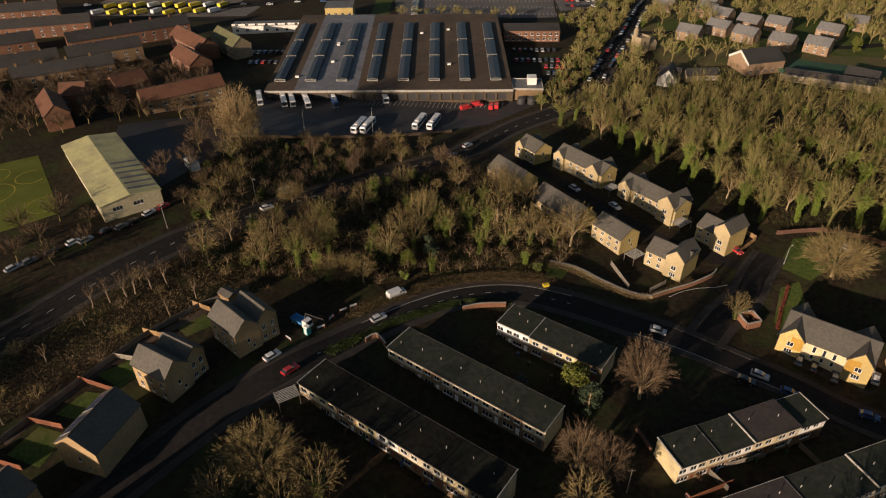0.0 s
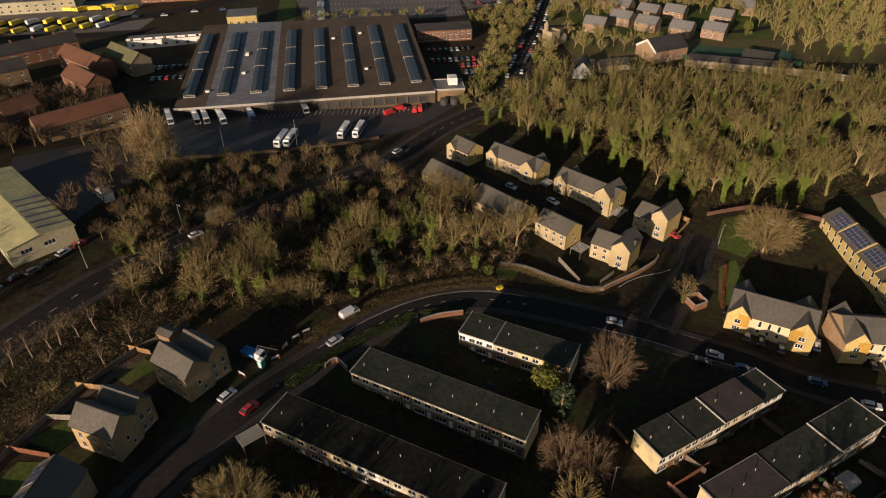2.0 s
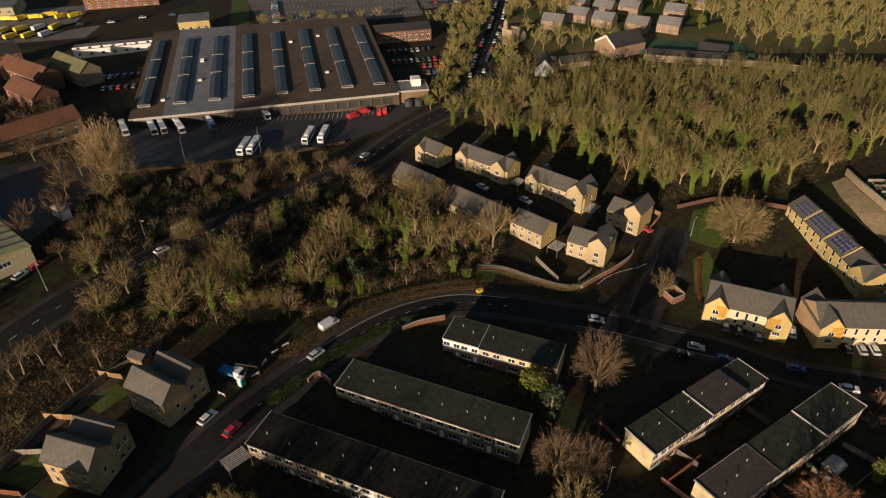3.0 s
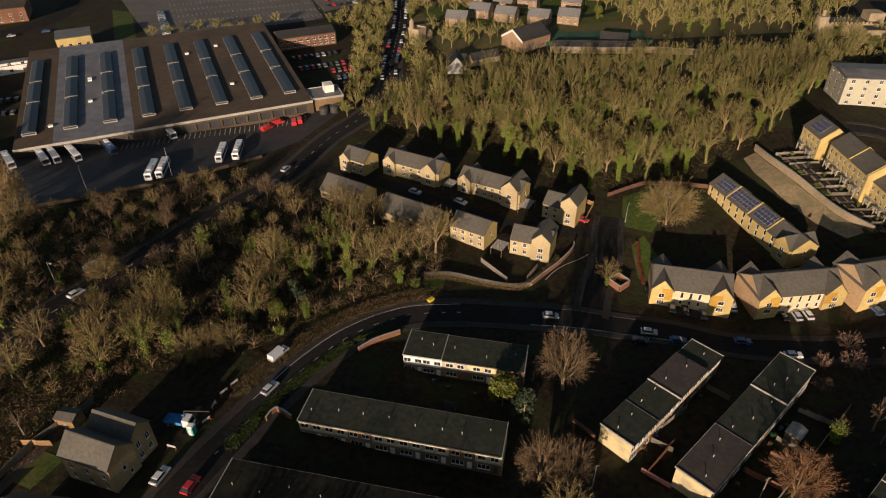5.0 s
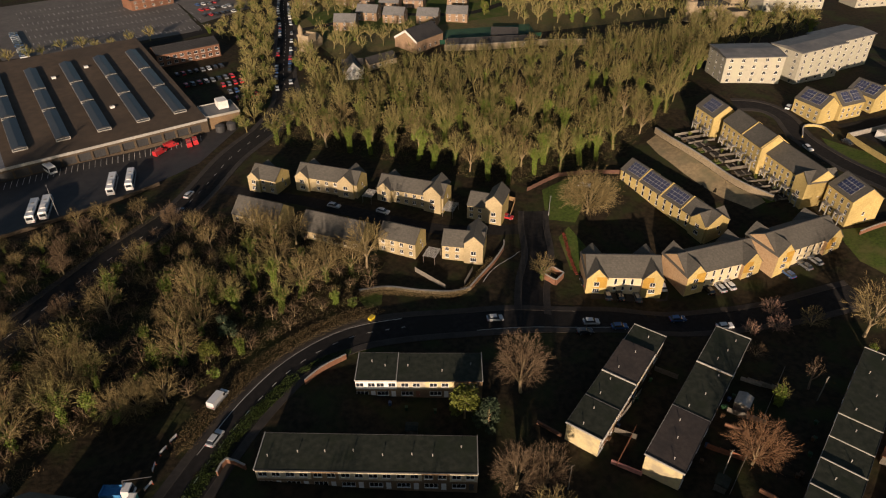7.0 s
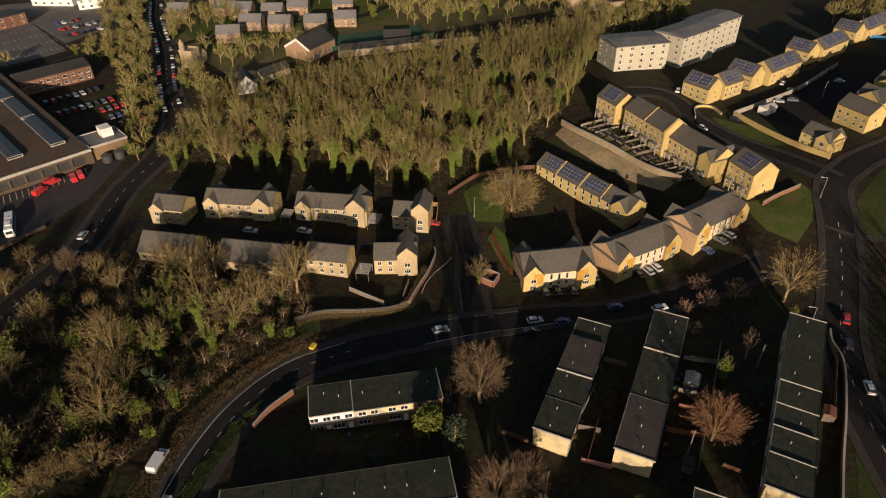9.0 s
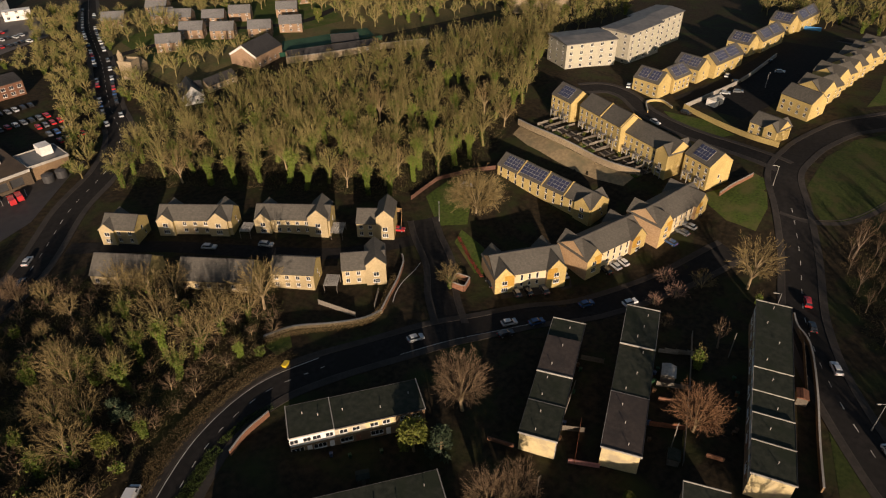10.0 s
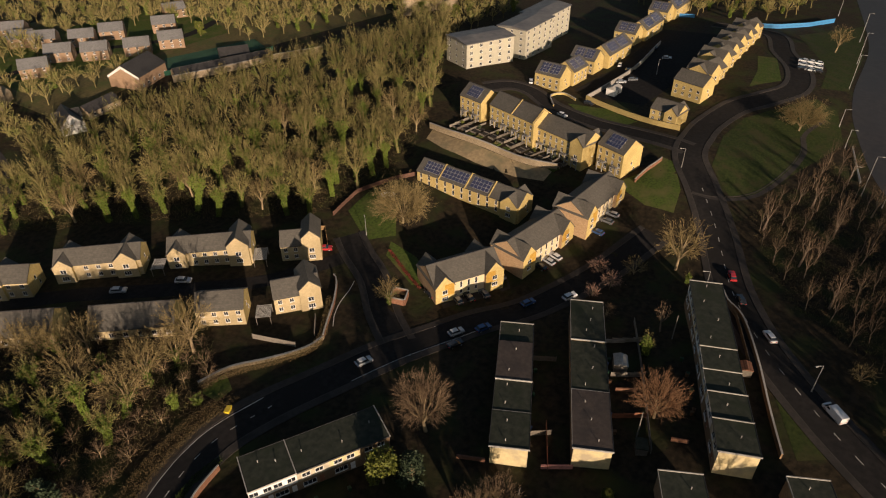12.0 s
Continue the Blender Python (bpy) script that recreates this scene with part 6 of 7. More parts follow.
def park(kind, colour, x, y, turn=None, label=""):
    turn = road_turn(x, y) if turn is None else turn
    u = Vector((math.cos(radians(turn)), math.sin(radians(turn)), 0))
    slope = math.degrees(math.atan2(ground_at(x + u.x * 2, y + u.y * 2) - ground_at(x - u.x * 2, y - u.y * 2), 4.0))
    m = pose(x, y, ground_at(x, y) + 0.06, 0, 0, turn) @ pose(0, 0, 0, 0, -slope, 0)
    if kind == "car" and (y > 280 or x > 210):
        kind = "far_car"
    make = {"far_car": build_far_car, "car": build_car, "van": build_van, "bus": build_bus}[kind]
    names = ("white", "silver", "red", "black", "blue", "grey")
    label = label or "%s %s parked on tarmac" % (names[colour], {"far_car": "hatchback car", "car": "hatchback car", "van": "panel van", "bus": "single-deck bus"}[kind])
    if (kind, colour) not in PROTO:
        PROTO[kind, colour] = make(CARS[colour], label)
        PROTO[kind, colour].matrix_basis = m
        return PROTO[kind, colour]
    return tagged(copy_thing(PROTO[kind, colour], m), label)


park("car", 0, -40.0, 108.0, 48, "white estate car on the dark lane")
park("car", 2, -35.0, 103.8, 48, "red car at the lane's edge")
park("car", 1, -16.6, 123.6, 37, "silver car driving on the lane")
park("van", 0, -12.6, 133.4, 36, "white van at the lane's kerb")
park("car", 1, 55.0, 122.4, -25, "silver car on the dark road")
park("car", 1, 76.3, 108.9, -32, "silver car in a road bay")
for x, y, c, t in ((88.7, 114.6, 5, 55), (105.2, 109.2, 0, 55), (113.8, 100.2, 3, 70), (117.2, 99.0, 1, 70), (120.0, 98.0, 0, 70), (91.5, 112.5, 3, 55), (104.0, 88.2, 0, -30), (97.0, 97.5, 4, -30), (87.5, 122.5, 3, 60), (109.8, 106.3, 3, 58), (95.5, 109.8, 5, 56),
                   (45.6, 193.0, 1, -57), (57.0, 181.6, 1, -57), (120.2, 155.6, 0, -50), (88.8, 158.2, 2, -60), (199.5, 124.0, 0, -115), (105.3, 39.2, 0, None), (128.5, 50.4, 2, None), (118.5, 47.0, 3, None), (140, 88.6, 5, 78), (144, 88.0, 1, 78), (134, 89.8, 4, 78),
                   (72.0, 107.0, 3, -30), (81, 103.5, 4, -30), (222, 146, 0, 20), (242, 112, 1, -70), (246, 108, 5, -70), (256, 112, 3, -70), (262, 118, 0, 10), (276, 100, 1, -80), (290, 108, 3, 0), (215, 118, 3, -100)):
    park("car", c, x, y, t)
park("van", 0, 86.6, 25.0, None, "white panel van on the east road")
for x, y, c in ((-106, 152, 0), (-103, 153, 1), (-99, 158, 3), (-95.5, 160, 5), (-90, 167.5, 0), (-93, 163, 3), (-110, 147, 3), (-114, 143, 5), (-117, 140, 1), (-87, 171, 2)):
    park("car", c, x, y, 55)
for x, y, c, t, lab in ((-9.5, 250, 0, 72, "white single-deck bus in the yard"), (-3.5, 250.2, 0, 72, "white single-deck bus in the yard"), (-34.0, 243.5, 0, 74, "white single-deck bus beside a lamp post"), (-30.4, 243.9, 0, 74, "white single-deck bus beside a lamp post"),
                        (-26.0, 273.5, 0, -75, "white coach at the depot front"), (-59.5, 267.5, 0, -72, "white bus at the depot front"), (-69.5, 267.5, 1, -74, "pale bus beside another bus"), (-66.0, 268.2, 1, -74, "pale bus beside another bus"), (-47.5, 268.5, 4, -74, "dark blue bus in shadow"), (-80, 268, 1, -74, "pale bus at the yard's end")):
    park("bus", c, x, y, t, lab)
for x, y, t in ((10.5, 265.5, 30), (15.5, 268.5, 10), (21.5, 266.0, 80), (24.0, 266.5, 80)):
    park("van", 2, x, y, t, "orange-red recovery van in the yard")
rng = random.Random(31)
for i in range(16):
    park("car", rng.choice((2, 3, 4, 5, 3, 5, 1)), 38 + (i % 8) * 3.0, 322 + (i // 8) * 14, 88)
for i in range(12):
    park("car", rng.choice((2, 2, 3, 4, 5)), 52 + (i % 4) * 2.8, 296 + (i // 4) * 9, 82)
for i in range(14):
    park("car", rng.choice((0, 1, 3, 4, 5)), -16.5, 396 + i * 4.0, 2)
line = smooth_line(MAIN[10:], 6.0)
for i in range(2, len(line) - 1):
    d = (line[i + 1] - line[i]).normalized()
    for s in (-1, 1):
        if rng.random() < 0.72 and line[i].y < 460:
            p = line[i] + Vector((d.y, -d.x, 0)) * s * 3.1
            park("car", rng.choice((0, 1, 2, 3, 3, 4, 5)), p.x, p.y, math.degrees(math.atan2(d.y, d.x)))
for i in range(16):
    park("car", rng.choice((0, 1, 3, 4, 5, 2)), -96 + (i % 8) * 3.2 - 6 * (i // 8), 318 + (i // 8) * 15, 84)
for i in range(10):
    park("car", rng.choice((0, 1, 3, 4, 5)), -230 + i * 17, 428 + rng.uniform(-3, 3) + 5, 0)
for i in range(16):
    park("car", rng.choice((0, 1, 2, 3, 4, 5)), 80 + (i % 6) * 3.4 + 2 * (i // 6), 424 + (i // 6) * 13 + rng.uniform(-1, 1), 100)
park("van", 0, -51.9, 185.6, 42, "white van on the main road among trees")
park("car", 0, -56.0, 174.5, 42, "white car on the main road among trees")
park("car", 1, 9.8, 228.5, 44, "silver car on the main road")
park("car", 3, 4.0, 219.0, 44, "black car on the main road")


def works_lorry(x, y, turn, paint, label):
    ob = thing("works_lorry", x, y, turn, label, "lorry", "works vehicles")
    part("cab", loft(Shape(), (2.2, 4.0, -1.15, 1.15), (2.2, 3.7, -1.05, 1.05), 0.6, 2.7), paint, ob)
    part("windscreen", Shape().prism([(3.9, 0, 1.6), (3.96, 0, 1.6), (3.78, 0, 2.5), (3.72, 0, 2.5)], (0, -0.95, 0), (0, 0.95, 0)), GLASS, ob)
    part("body", loft(Shape(), (-4.0, 2.0, -1.2, 1.2), (-4.0, 1.9, -1.1, 1.1), 0.9, 3.0), paint, ob)
    for ax in (-2.8, 2.9):
        part("axle", Shape().tube((ax, -1.15, 0.5), (ax, 1.15, 0.5), 0.5, 0.5, 8), TYRE, ob)


for i in range(18):
    works_lorry(-214 + (i % 9) * 9.0 + 1.5 * (i // 9), 412 + (i // 9) * 16 + rng.uniform(-2, 2), 60 + rng.uniform(-15, 15), YELLOW if i % 4 else CARS[0], "%s works lorry parked in a yard" % ("yellow" if i % 4 else "white"))
for i in range(6):
    works_lorry(-172 + i * 7.5, 452 + rng.uniform(-5, 5), 20 + rng.uniform(-30, 30), YELLOW, "yellow works lorry parked in a yard")
for i in range(9):
    park("car", rng.choice((0, 1, 3)), 283 + (i % 3) * 7, 38 + (i // 3) * 3.0, 90)


# ---- fences, walls, hedges ----
def fence(name, pts, height, mat, label, category="fence", panel=2.4):
    """A panel fence along a line on the ground: posts and boarded panels."""
    ob = tagged(new(name), label, category, "garden fences")
    x, y = pts[0]
    ob.matrix_basis = pose(x, y, ground_at(x, y))
    key = (height, panel, mat.name)
    if key not in MESHES:
        n = max(6, int(panel / 0.3))
        face = []
        for i in range(n):
            y = 0.03 * (i % 2)
            face += [(i * panel / n, -0.02 - y, 0.08), ((i + 1) * panel / n, -0.02 - y, 0.08)]
        s = Shape().prism(face + [(panel, 0.03, 0.08), (0, 0.03, 0.08)], (0, 0, 0), (0, 0, height - 0.08))
        MESHES[key] = s.mesh("panel", mat), Shape().box(-0.05, 0.05, -0.05, 0.05, -0.4, height + 0.08).mesh("post", mat)
    inv = ob.matrix_basis.inverted()
    for a, b in zip(pts[:-1], pts[1:]):
        L = math.hypot(b[0] - a[0], b[1] - a[1])
        n = max(1, round(L / panel))
        turn = math.degrees(math.atan2(b[1] - a[1], b[0] - a[0]))
        for i in range(n):
            p = [a[k] + (b[k] - a[k]) * i / n for k in (0, 1)]
            m = inv @ pose(*p, ground_at(*p), 0, 0, turn)
            part("panel", MESHES[key][0], None, ob, at=m @ Matrix.Diagonal((L / n / panel, 1, 1, 1)))
            part("post", MESHES[key][1], None, ob, at=m)
    part("post", MESHES[key][1], None, ob, at=inv @ pose(*pts[-1], ground_at(*pts[-1])))
    return ob


def wall_line(name, pts, height, thick, mat, label, cope=None, category="wall"):
    """A garden wall that follows the ground, with a coping."""
    ob = tagged(new(name), label, category, "garden walls")
    line = smooth_line(pts, 1.5)
    s, c = Shape(), Shape()
    for a, b in zip(line[:-1], line[1:]):
        d = (b - a).normalized()
        n = Vector((d.y, -d.x, 0)) * thick / 2
        za, zb = ground_at(a.x, a.y), ground_at(b.x, b.y)
        for sh, w, lo, hi in ((s, 1.0, -0.5, height), (c, 1.35, height, height + 0.1)):
            q = [a - n * w, b - n * w, b + n * w, a + n * w]
            z = [za, zb, zb, za]
            k = len(sh.v)
            sh.v += [(p.x, p.y, h + lo) for p, h in zip(q, z)] + [(p.x, p.y, h + hi) for p, h in zip(q, z)]
            sh.f += [tuple(k + i for i in f) for f in ((3, 2, 1, 0), (4, 5, 6, 7), (0, 1, 5, 4), (1, 2, 6, 5), (2, 3, 7, 6), (3, 0, 4, 7))]
    part("wall_face", s, mat, ob)
    part("coping", c, cope or COPE, ob)
    return ob


def hedge(name, pts, width, height, mat, label, seed, size=0.16, per=42):
    """A clipped hedge: a mass of small leaves along a line."""
    rng = np.random.default_rng(seed)
    line = smooth_line(pts, 0.5)
    c = []
    for p in line:
        n = int(per * width * height)
        o = rng.uniform(-1, 1, (n, 3))
        k = np.abs(o[:, :2]).max(1)
        o = o[k > 0.35]
        q = np.stack([p.x + o[:, 0] * width / 2, p.y + o[:, 1] * width / 2, np.zeros(len(o))], 1)
        q[:, 2] = land(q[:, 0], q[:, 1]) + 0.05 + (o[:, 2] * 0.5 + 0.5) * height * rng.uniform(0.8, 1.1)
        c.append(q)
    m = leaves(name, np.concatenate(c), size, rng, mat)
    return tagged(new(name, m), label, "hedge", "", "stuff")


HEDGEG = material("hedge_leaves", (0.055, 0.082, 0.016), (0.03, 0.046, 0.01), 0.6, rough=0.6, bump=0, spec=0.2)
hedge("lane_hedge", [(-27, 111.0), (-20, 117.0), (-10, 124.0), (3.5, 130.6)], 2.8, 0.55, HEDGEG, "low green hedge beside the lane", 3, 0.13, 75)
hedge("bend_hedge", [(6, 131.4), (12, 132.2), (18, 131.6)], 1.6, 0.5, HEDGEG, "low green hedge at the bend", 4, 0.13, 80)
DRY = material("dry_hedge", (0.135, 0.10, 0.048), (0.075, 0.057, 0.03), 0.6, bump=0, spec=0.1)
hedge("dry_hedge", [(30, 148.5), (36, 146.5), (44, 140.6), (52, 135.6), (58, 136.4), (66, 140.6), (70, 143)], 1.6, 1.4, DRY, "brown winter hedge along garden wall", 5, 0.13, 44)
hedge("shade_hedge", [(88, 126), (92, 133), (97, 141)], 0.9, 0.9, material("red_hedge", (0.20, 0.05, 0.035), (0.11, 0.03, 0.022), 0.6, bump=0, spec=0.1), "red-leaved hedge beside a house", 6, 0.14, 50)
hedge("verge_brambles", [(-23, 125.5), (-9, 135), (4, 140.3), (19, 142.6), (30, 141.2)], 4.5, 1.1, DRY, "brown bramble edge between lane and scrub", 9, 0.11, 30)
wall_line("garden_wall", [(57, 135.4), (63, 138.2), (70, 141.4), (77, 145.6), (79, 148)], 1.3, 0.3, RBRICK, "curved red brick garden wall at the corner")
wall_line("stone_wall", [(31, 150), (38, 147.5), (45, 141.6), (52, 136.6), (57, 135.4)], 1.0, 0.4, STONE, "old stone wall below the gardens")
wall_line("retaining_wall", [(167, 165.5), (163.5, 154), (160.5, 139), (158.8, 123), (159.5, 112)], 2.2, 0.5, STONE, "pale retaining wall below stepped gardens")
wall_line("estate_wall", [(219, 120.5), (211, 103.5), (204.5, 89), (202, 80)], 1.9, 0.3, YBRICK, "buff brick boundary wall along the green", YBRICK)
wall_line("estate_wall", [(219, 120.5), (236, 116), (262, 110), (300, 108)], 1.8, 0.3, CONC, "pale boundary wall behind parking courts")
wall_line("green_wall", [(162, 86), (170, 84), (178, 81)], 1.4, 0.3, RBRICK, "red brick wall beside a green")
wall_line("front_wall", [(206, 130), (214, 134), (219, 130), (216, 124)], 0.9, 0.3, YBRICK, "low buff brick front garden wall")
wall_line("club_wall", [(158, 291), (182, 279), (203, 270), (222, 256)], 3.0, 0.5, STONE, "long pale stone wall above the wood")
for pts in ([(80.0, 126.0), (84.0, 127.2)], [(84.0, 127.4), (83.0, 130.8)], [(82.8, 130.9), (78.8, 129.8)], [(78.8, 129.6), (79.8, 126.2)]):
    wall_line("store_wall", pts, 2.0, 0.3, RBRICK, "brick wall of a roofless bin store")
wall_line("lane_wall", [(-14, 113.5), (-16.5, 117), (-19, 115)], 1.4, 0.3, RBRICK, "short red brick wall beside a terrace")
wall_line("bend_wall", [(5, 127.5), (10, 129.2), (16.5, 130)], 1.5, 0.25, RBRICK, "red brick wall at the terrace end")
wall_line("yard_wall", [(-82, 226), (-52, 231.5), (-20, 237.5), (4, 243)], 1.1, 0.4, DARKBRICK, "dark wall along the bus yard", DARKBRICK)
wall_line("terrace_wall", [(121, 52), (116, 50), (110, 46), (95, 41.2), (82, 37.6), (70, 34)], 1.5, 0.3, SBRICK, "brown brick wall behind terrace gardens")
wall_line("plot_wall", [(41.7, 91.4), (43.7, 86.0)], 0.9, 0.25, RBRICK, "low red brick wall beside a terrace end", RBRICK)
wall_line("plot_wall", [(47.6, 75.6), (50.4, 70.0)], 1.0, 0.25, PINK, "pinkish block wall between terrace gardens", PINK)
wall_line("plot_wall", [(74.1, 67.9), (75.7, 63.5)], 0.9, 0.25, RBRICK, "low red brick garden wall", RBRICK)
wall_line("plot_wall", [(64.8, 54.1), (65.6, 50.8)], 0.9, 0.25, RBRICK, "low red brick garden wall", RBRICK)
wall_line("plot_wall", [(89.5, 74.3), (91.1, 70.1)], 0.9, 0.25, CONC, "pale concrete garden wall", CONC)
patch("bank_lawn", [(110, 44.5), (95, 39.8), (81, 34.5), (71, 31), (74, 25.8), (86, 31.5), (98, 37.5), (106, 42.5)], SHADEGRASS, 0.04, "dark grass bank beside the east road", "lawn")
fence("back_fence", [(-98, 76), (-90.5, 85), (-82, 100), (-73, 114.5), (-62, 127), (-52, 134)], 1.7, GTIMBER, "dark timber fence along the railside bank")
DULLRED = material("dull_red_boards", (0.105, 0.055, 0.038), (0.07, 0.038, 0.028), 0.5, bump=0.3, vary=0.2)
for pts, mat, lab in (([(-87.5, 90.2), (-79.7, 88.4)], RTIMBER, "red-stained garden fence beside grass"), ([(-92, 81), (-83, 78.5)], RTIMBER, "red-stained garden fence beside grass"), ([(-82.1, 101.5), (-73.2, 98.3)], RTIMBER, "red-stained garden fence beside grass"),
                      ([(-77, 108.5), (-69, 107)], GTIMBER, "weathered grey garden fence"), ([(-73.3, 116.8), (-67.4, 115.1)], TIMBER, "pale timber garden fence"), ([(-64.5, 127.2), (-59.3, 124.9)], TIMBER, "orange timber garden fence"),
                      ([(49, 150.5), (51.5, 139.5)], GTIMBER, "grey garden fence between houses"), ([(62.5, 141.8), (57, 138)], GTIMBER, "grey garden fence beside a house"), 
                      ([(90, 158), (97, 164), (95, 168)], TIMBER, "pale timber garden fence at the wood"), ([(104, 166), (118, 166), (130, 160), (138, 154)], DULLRED, "dull red-brown fence along the wood"),
                      ([(58.2, 78.4), (47.8, 74.3)], RTIMBER, "low red timber garden fence"), ([(58.0, 82.2), (67.4, 84.9)], GTIMBER, "dark fence between terrace gardens"), ([(54, 80.6), (56.4, 76.6)], WEATHERED, "dark fence between terrace gardens"), ([(76, 88), (78, 83)], WEATHERED, "dark fence between terrace gardens"), ([(118.2, 51.4), (110.5, 47.4), (99.7, 44.6), (92.0, 42.4)], WEATHERED, "weathered fence behind terrace gardens"),
                      ([(60, 57), (82, 64), (100, 70)], GTIMBER, "dark fence between terrace gardens"), ([(78, 70), (81, 63)], GTIMBER, "dark garden fence between plots"), ([(90, 73), (93, 66)], GTIMBER, "dark garden fence between plots"), ([(66, 66.5), (69, 60)], RTIMBER, "red-brown timber garden fence")):
    fence("garden_fence", pts, 1.6, mat, lab)
rng = random.Random(8)
for i in range(13):
    t = i / 12
    a = (167 - 7.5 * t, 159 - 47 * t)
    b = (178 - 10.5 * t, 154 - 46 * t)
    if i % 5 == 3:
        continue
    q = rng.uniform(0.1, 0.45)
    a = (a[0] + (b[0] - a[0]) * q, a[1] + (b[1] - a[1]) * q)
    fence("garden_fence", [a, b], rng.uniform(0.7, 1.3), (GTIMBER, WEATHERED)[i % 2], "grey timber fence between stepped gardens")
for i in range(12):
    t = (i + 0.5) / 12
    x, y = 171 - 9 * t, 157 - 47 * t
    ob = thing("garden_terrace", x, y, -22, "paved garden terrace with pale edging", "garden terrace", "stepped gardens")
    part("paving", Shape().box(-1.5, 3.5, -1.3, 1.3, -0.5, 0.25 + 0.1 * rng.random()), PAVING, ob)
    if i % 3 != 1:
        part("turf", Shape().box(-4.6, -1.8, -1.25, 1.25, -0.6, -0.05), GRASS, ob)
    if i % 2:
        plant("shrub", SCRUB[i % 3], x - 3.2, y + 1.0, 0.22 + 0.1 * rng.random(), i * 50, "small leafless shrub in a stepped garden", "stepped gardens")
    else:
        plant("shrub", GREEN[i % 4 // 2], x + 2.0, y - 0.6, 0.2 + 0.06 * rng.random(), i * 50, "small evergreen shrub in a stepped garden", "stepped gardens")
    part("edging", Shape().box(-1.7, -1.5, -1.4, 1.4, -0.5, 0.5).box(0.8, 1.0, -1.4, 1.4, 0.25, 0.6), GTIMBER, ob)

# ---- posts, lamps, small things ----
def lamp_post(x, y, height, turn, label="tall grey street lamp with a short arm"):
    ob = thing("street_lamp", x, y, turn, label, "street lamp", "street lamps")
    part("pole", Shape().tube((0, 0, -0.3), (0, 0, height), 0.11, 0.07, 8), METAL, ob)
    part("base", Shape().tube((0, 0, -0.2), (0, 0, 1.1), 0.16, 0.15, 8), METAL, ob)
    part("arm", Shape().tube((0, 0, height - 0.05), (1.3, 0, height + 0.15), 0.05, 0.045), METAL, ob)
    part("lamp_head", loft(Shape(), (1.2, 2.0, -0.16, 0.16), (1.25, 1.95, -0.1, 0.1), height + 0.06, height + 0.22), COPE, ob)
    return ob


for x, y, h, t in ((-54.2, 233.4, 10, 90), (-28, 239.3, 10, 90), (91.5, 29.5, 8, 130), (118, 56, 8, 120), (269.5, 25.5, 14, -90), (231.5, 28, 7, -90), (216.7, 25.5, 7, -90), (190.7, 24, 7, -90), (186, 20, 14, -90), (353.6, 20, 14, -90), (405.7, 30, 14, -90), (181.6, 14.2, 12, -90), (310, 22, 14, -90),
                   (100, 151, 6, 40), (176, 74, 7, 120), (208, 84, 6, 200), (-82, 160, 9, -50), (-60, 178, 9, -50), (255, 100, 6, 0)):
    lamp_post(x, y, h, t)
for x, y in ((63, 60.5), (96, 60), (36, 76)):
    ob = thing("telegraph_pole", x, y, 0, "plain wooden telegraph pole beside gardens", "pole", "poles")
    part("pole", Shape().tube((0, 0, -0.5), (0, 0, 7.5), 0.13, 0.1, 8), GTIMBER, ob)
    part("crossarm", Shape().box(-0.7, 0.7, -0.05, 0.05, 7.0, 7.12), GTIMBER, ob)
ob = thing("grit_bin", 28.3, 138.8, 20, "bright yellow grit bin beside the bend", "grit bin")
part("bin", loft(Shape(), (-0.7, 0.7, -0.45, 0.45), (-0.85, 0.85, -0.55, 0.55), 0, 0.75), YELLOW, ob)
part("lid", Shape().prism([(0, -0.6, 0.75), (0, 0.6, 0.75), (0, 0.6, 0.82), (0, -0.6, 1.0)], (-0.9, 0, 0), (0.9, 0, 0)), YELLOW, ob)

# road works beside the lane: a lorry with a loader arm, barriers and a teal cabin
ob = thing("tipper_lorry", -35.2, 120.6, -35, "blue and white lorry with a crane arm at road works", "lorry")
part("bed", Shape().box(-3.2, 0.8, -1.1, 1.1, 0.9, 1.2).box(-3.2, 0.8, -1.12, -1.04, 1.2, 1.7).box(-3.2, 0.8, 1.04, 1.12, 1.2, 1.7).box(-3.22, -3.14, -1.1, 1.1, 1.2, 1.7), BLUE, ob)
part("cab", loft(Shape(), (0.9, 2.7, -1.1, 1.1), (0.95, 2.4, -1.0, 1.0), 0.6, 2.5), CARS[0], ob)
part("windscreen", Shape().prism([(2.66, 0, 1.4), (2.72, 0, 1.4), (2.50, 0, 2.25), (2.44, 0, 2.25)], (0, -0.9, 0), (0, 0.9, 0)), GLASS, ob)
part("crane_arm", Shape().tube((0.8, 0, 1.2), (1.4, 0.2, 4.2), 0.14, 0.12).tube((1.4, 0.2, 4.2), (6.0, 1.6, 3.4), 0.12, 0.08), DARKM, ob)
wheels(ob, (-2.4, -1.4, 1.8), 0.95, 0.48, 0.3)
ob = thing("site_cabin", -33.4, 117.2, -35, "small teal portable cabin at road works", "cabin")
part("cabin", Shape().box(-0.65, 0.65, -0.65, 0.65, 0, 2.3), TEAL, ob)
part("roof", loft(Shape(), (-0.72, 0.72, -0.72, 0.72), (-0.5, 0.5, -0.5, 0.5), 2.3, 2.5), WHITE, ob)
part("door", Shape().box(-0.35, 0.35, -0.69, -0.65, 0.1, 2.05), CARS[0], ob)
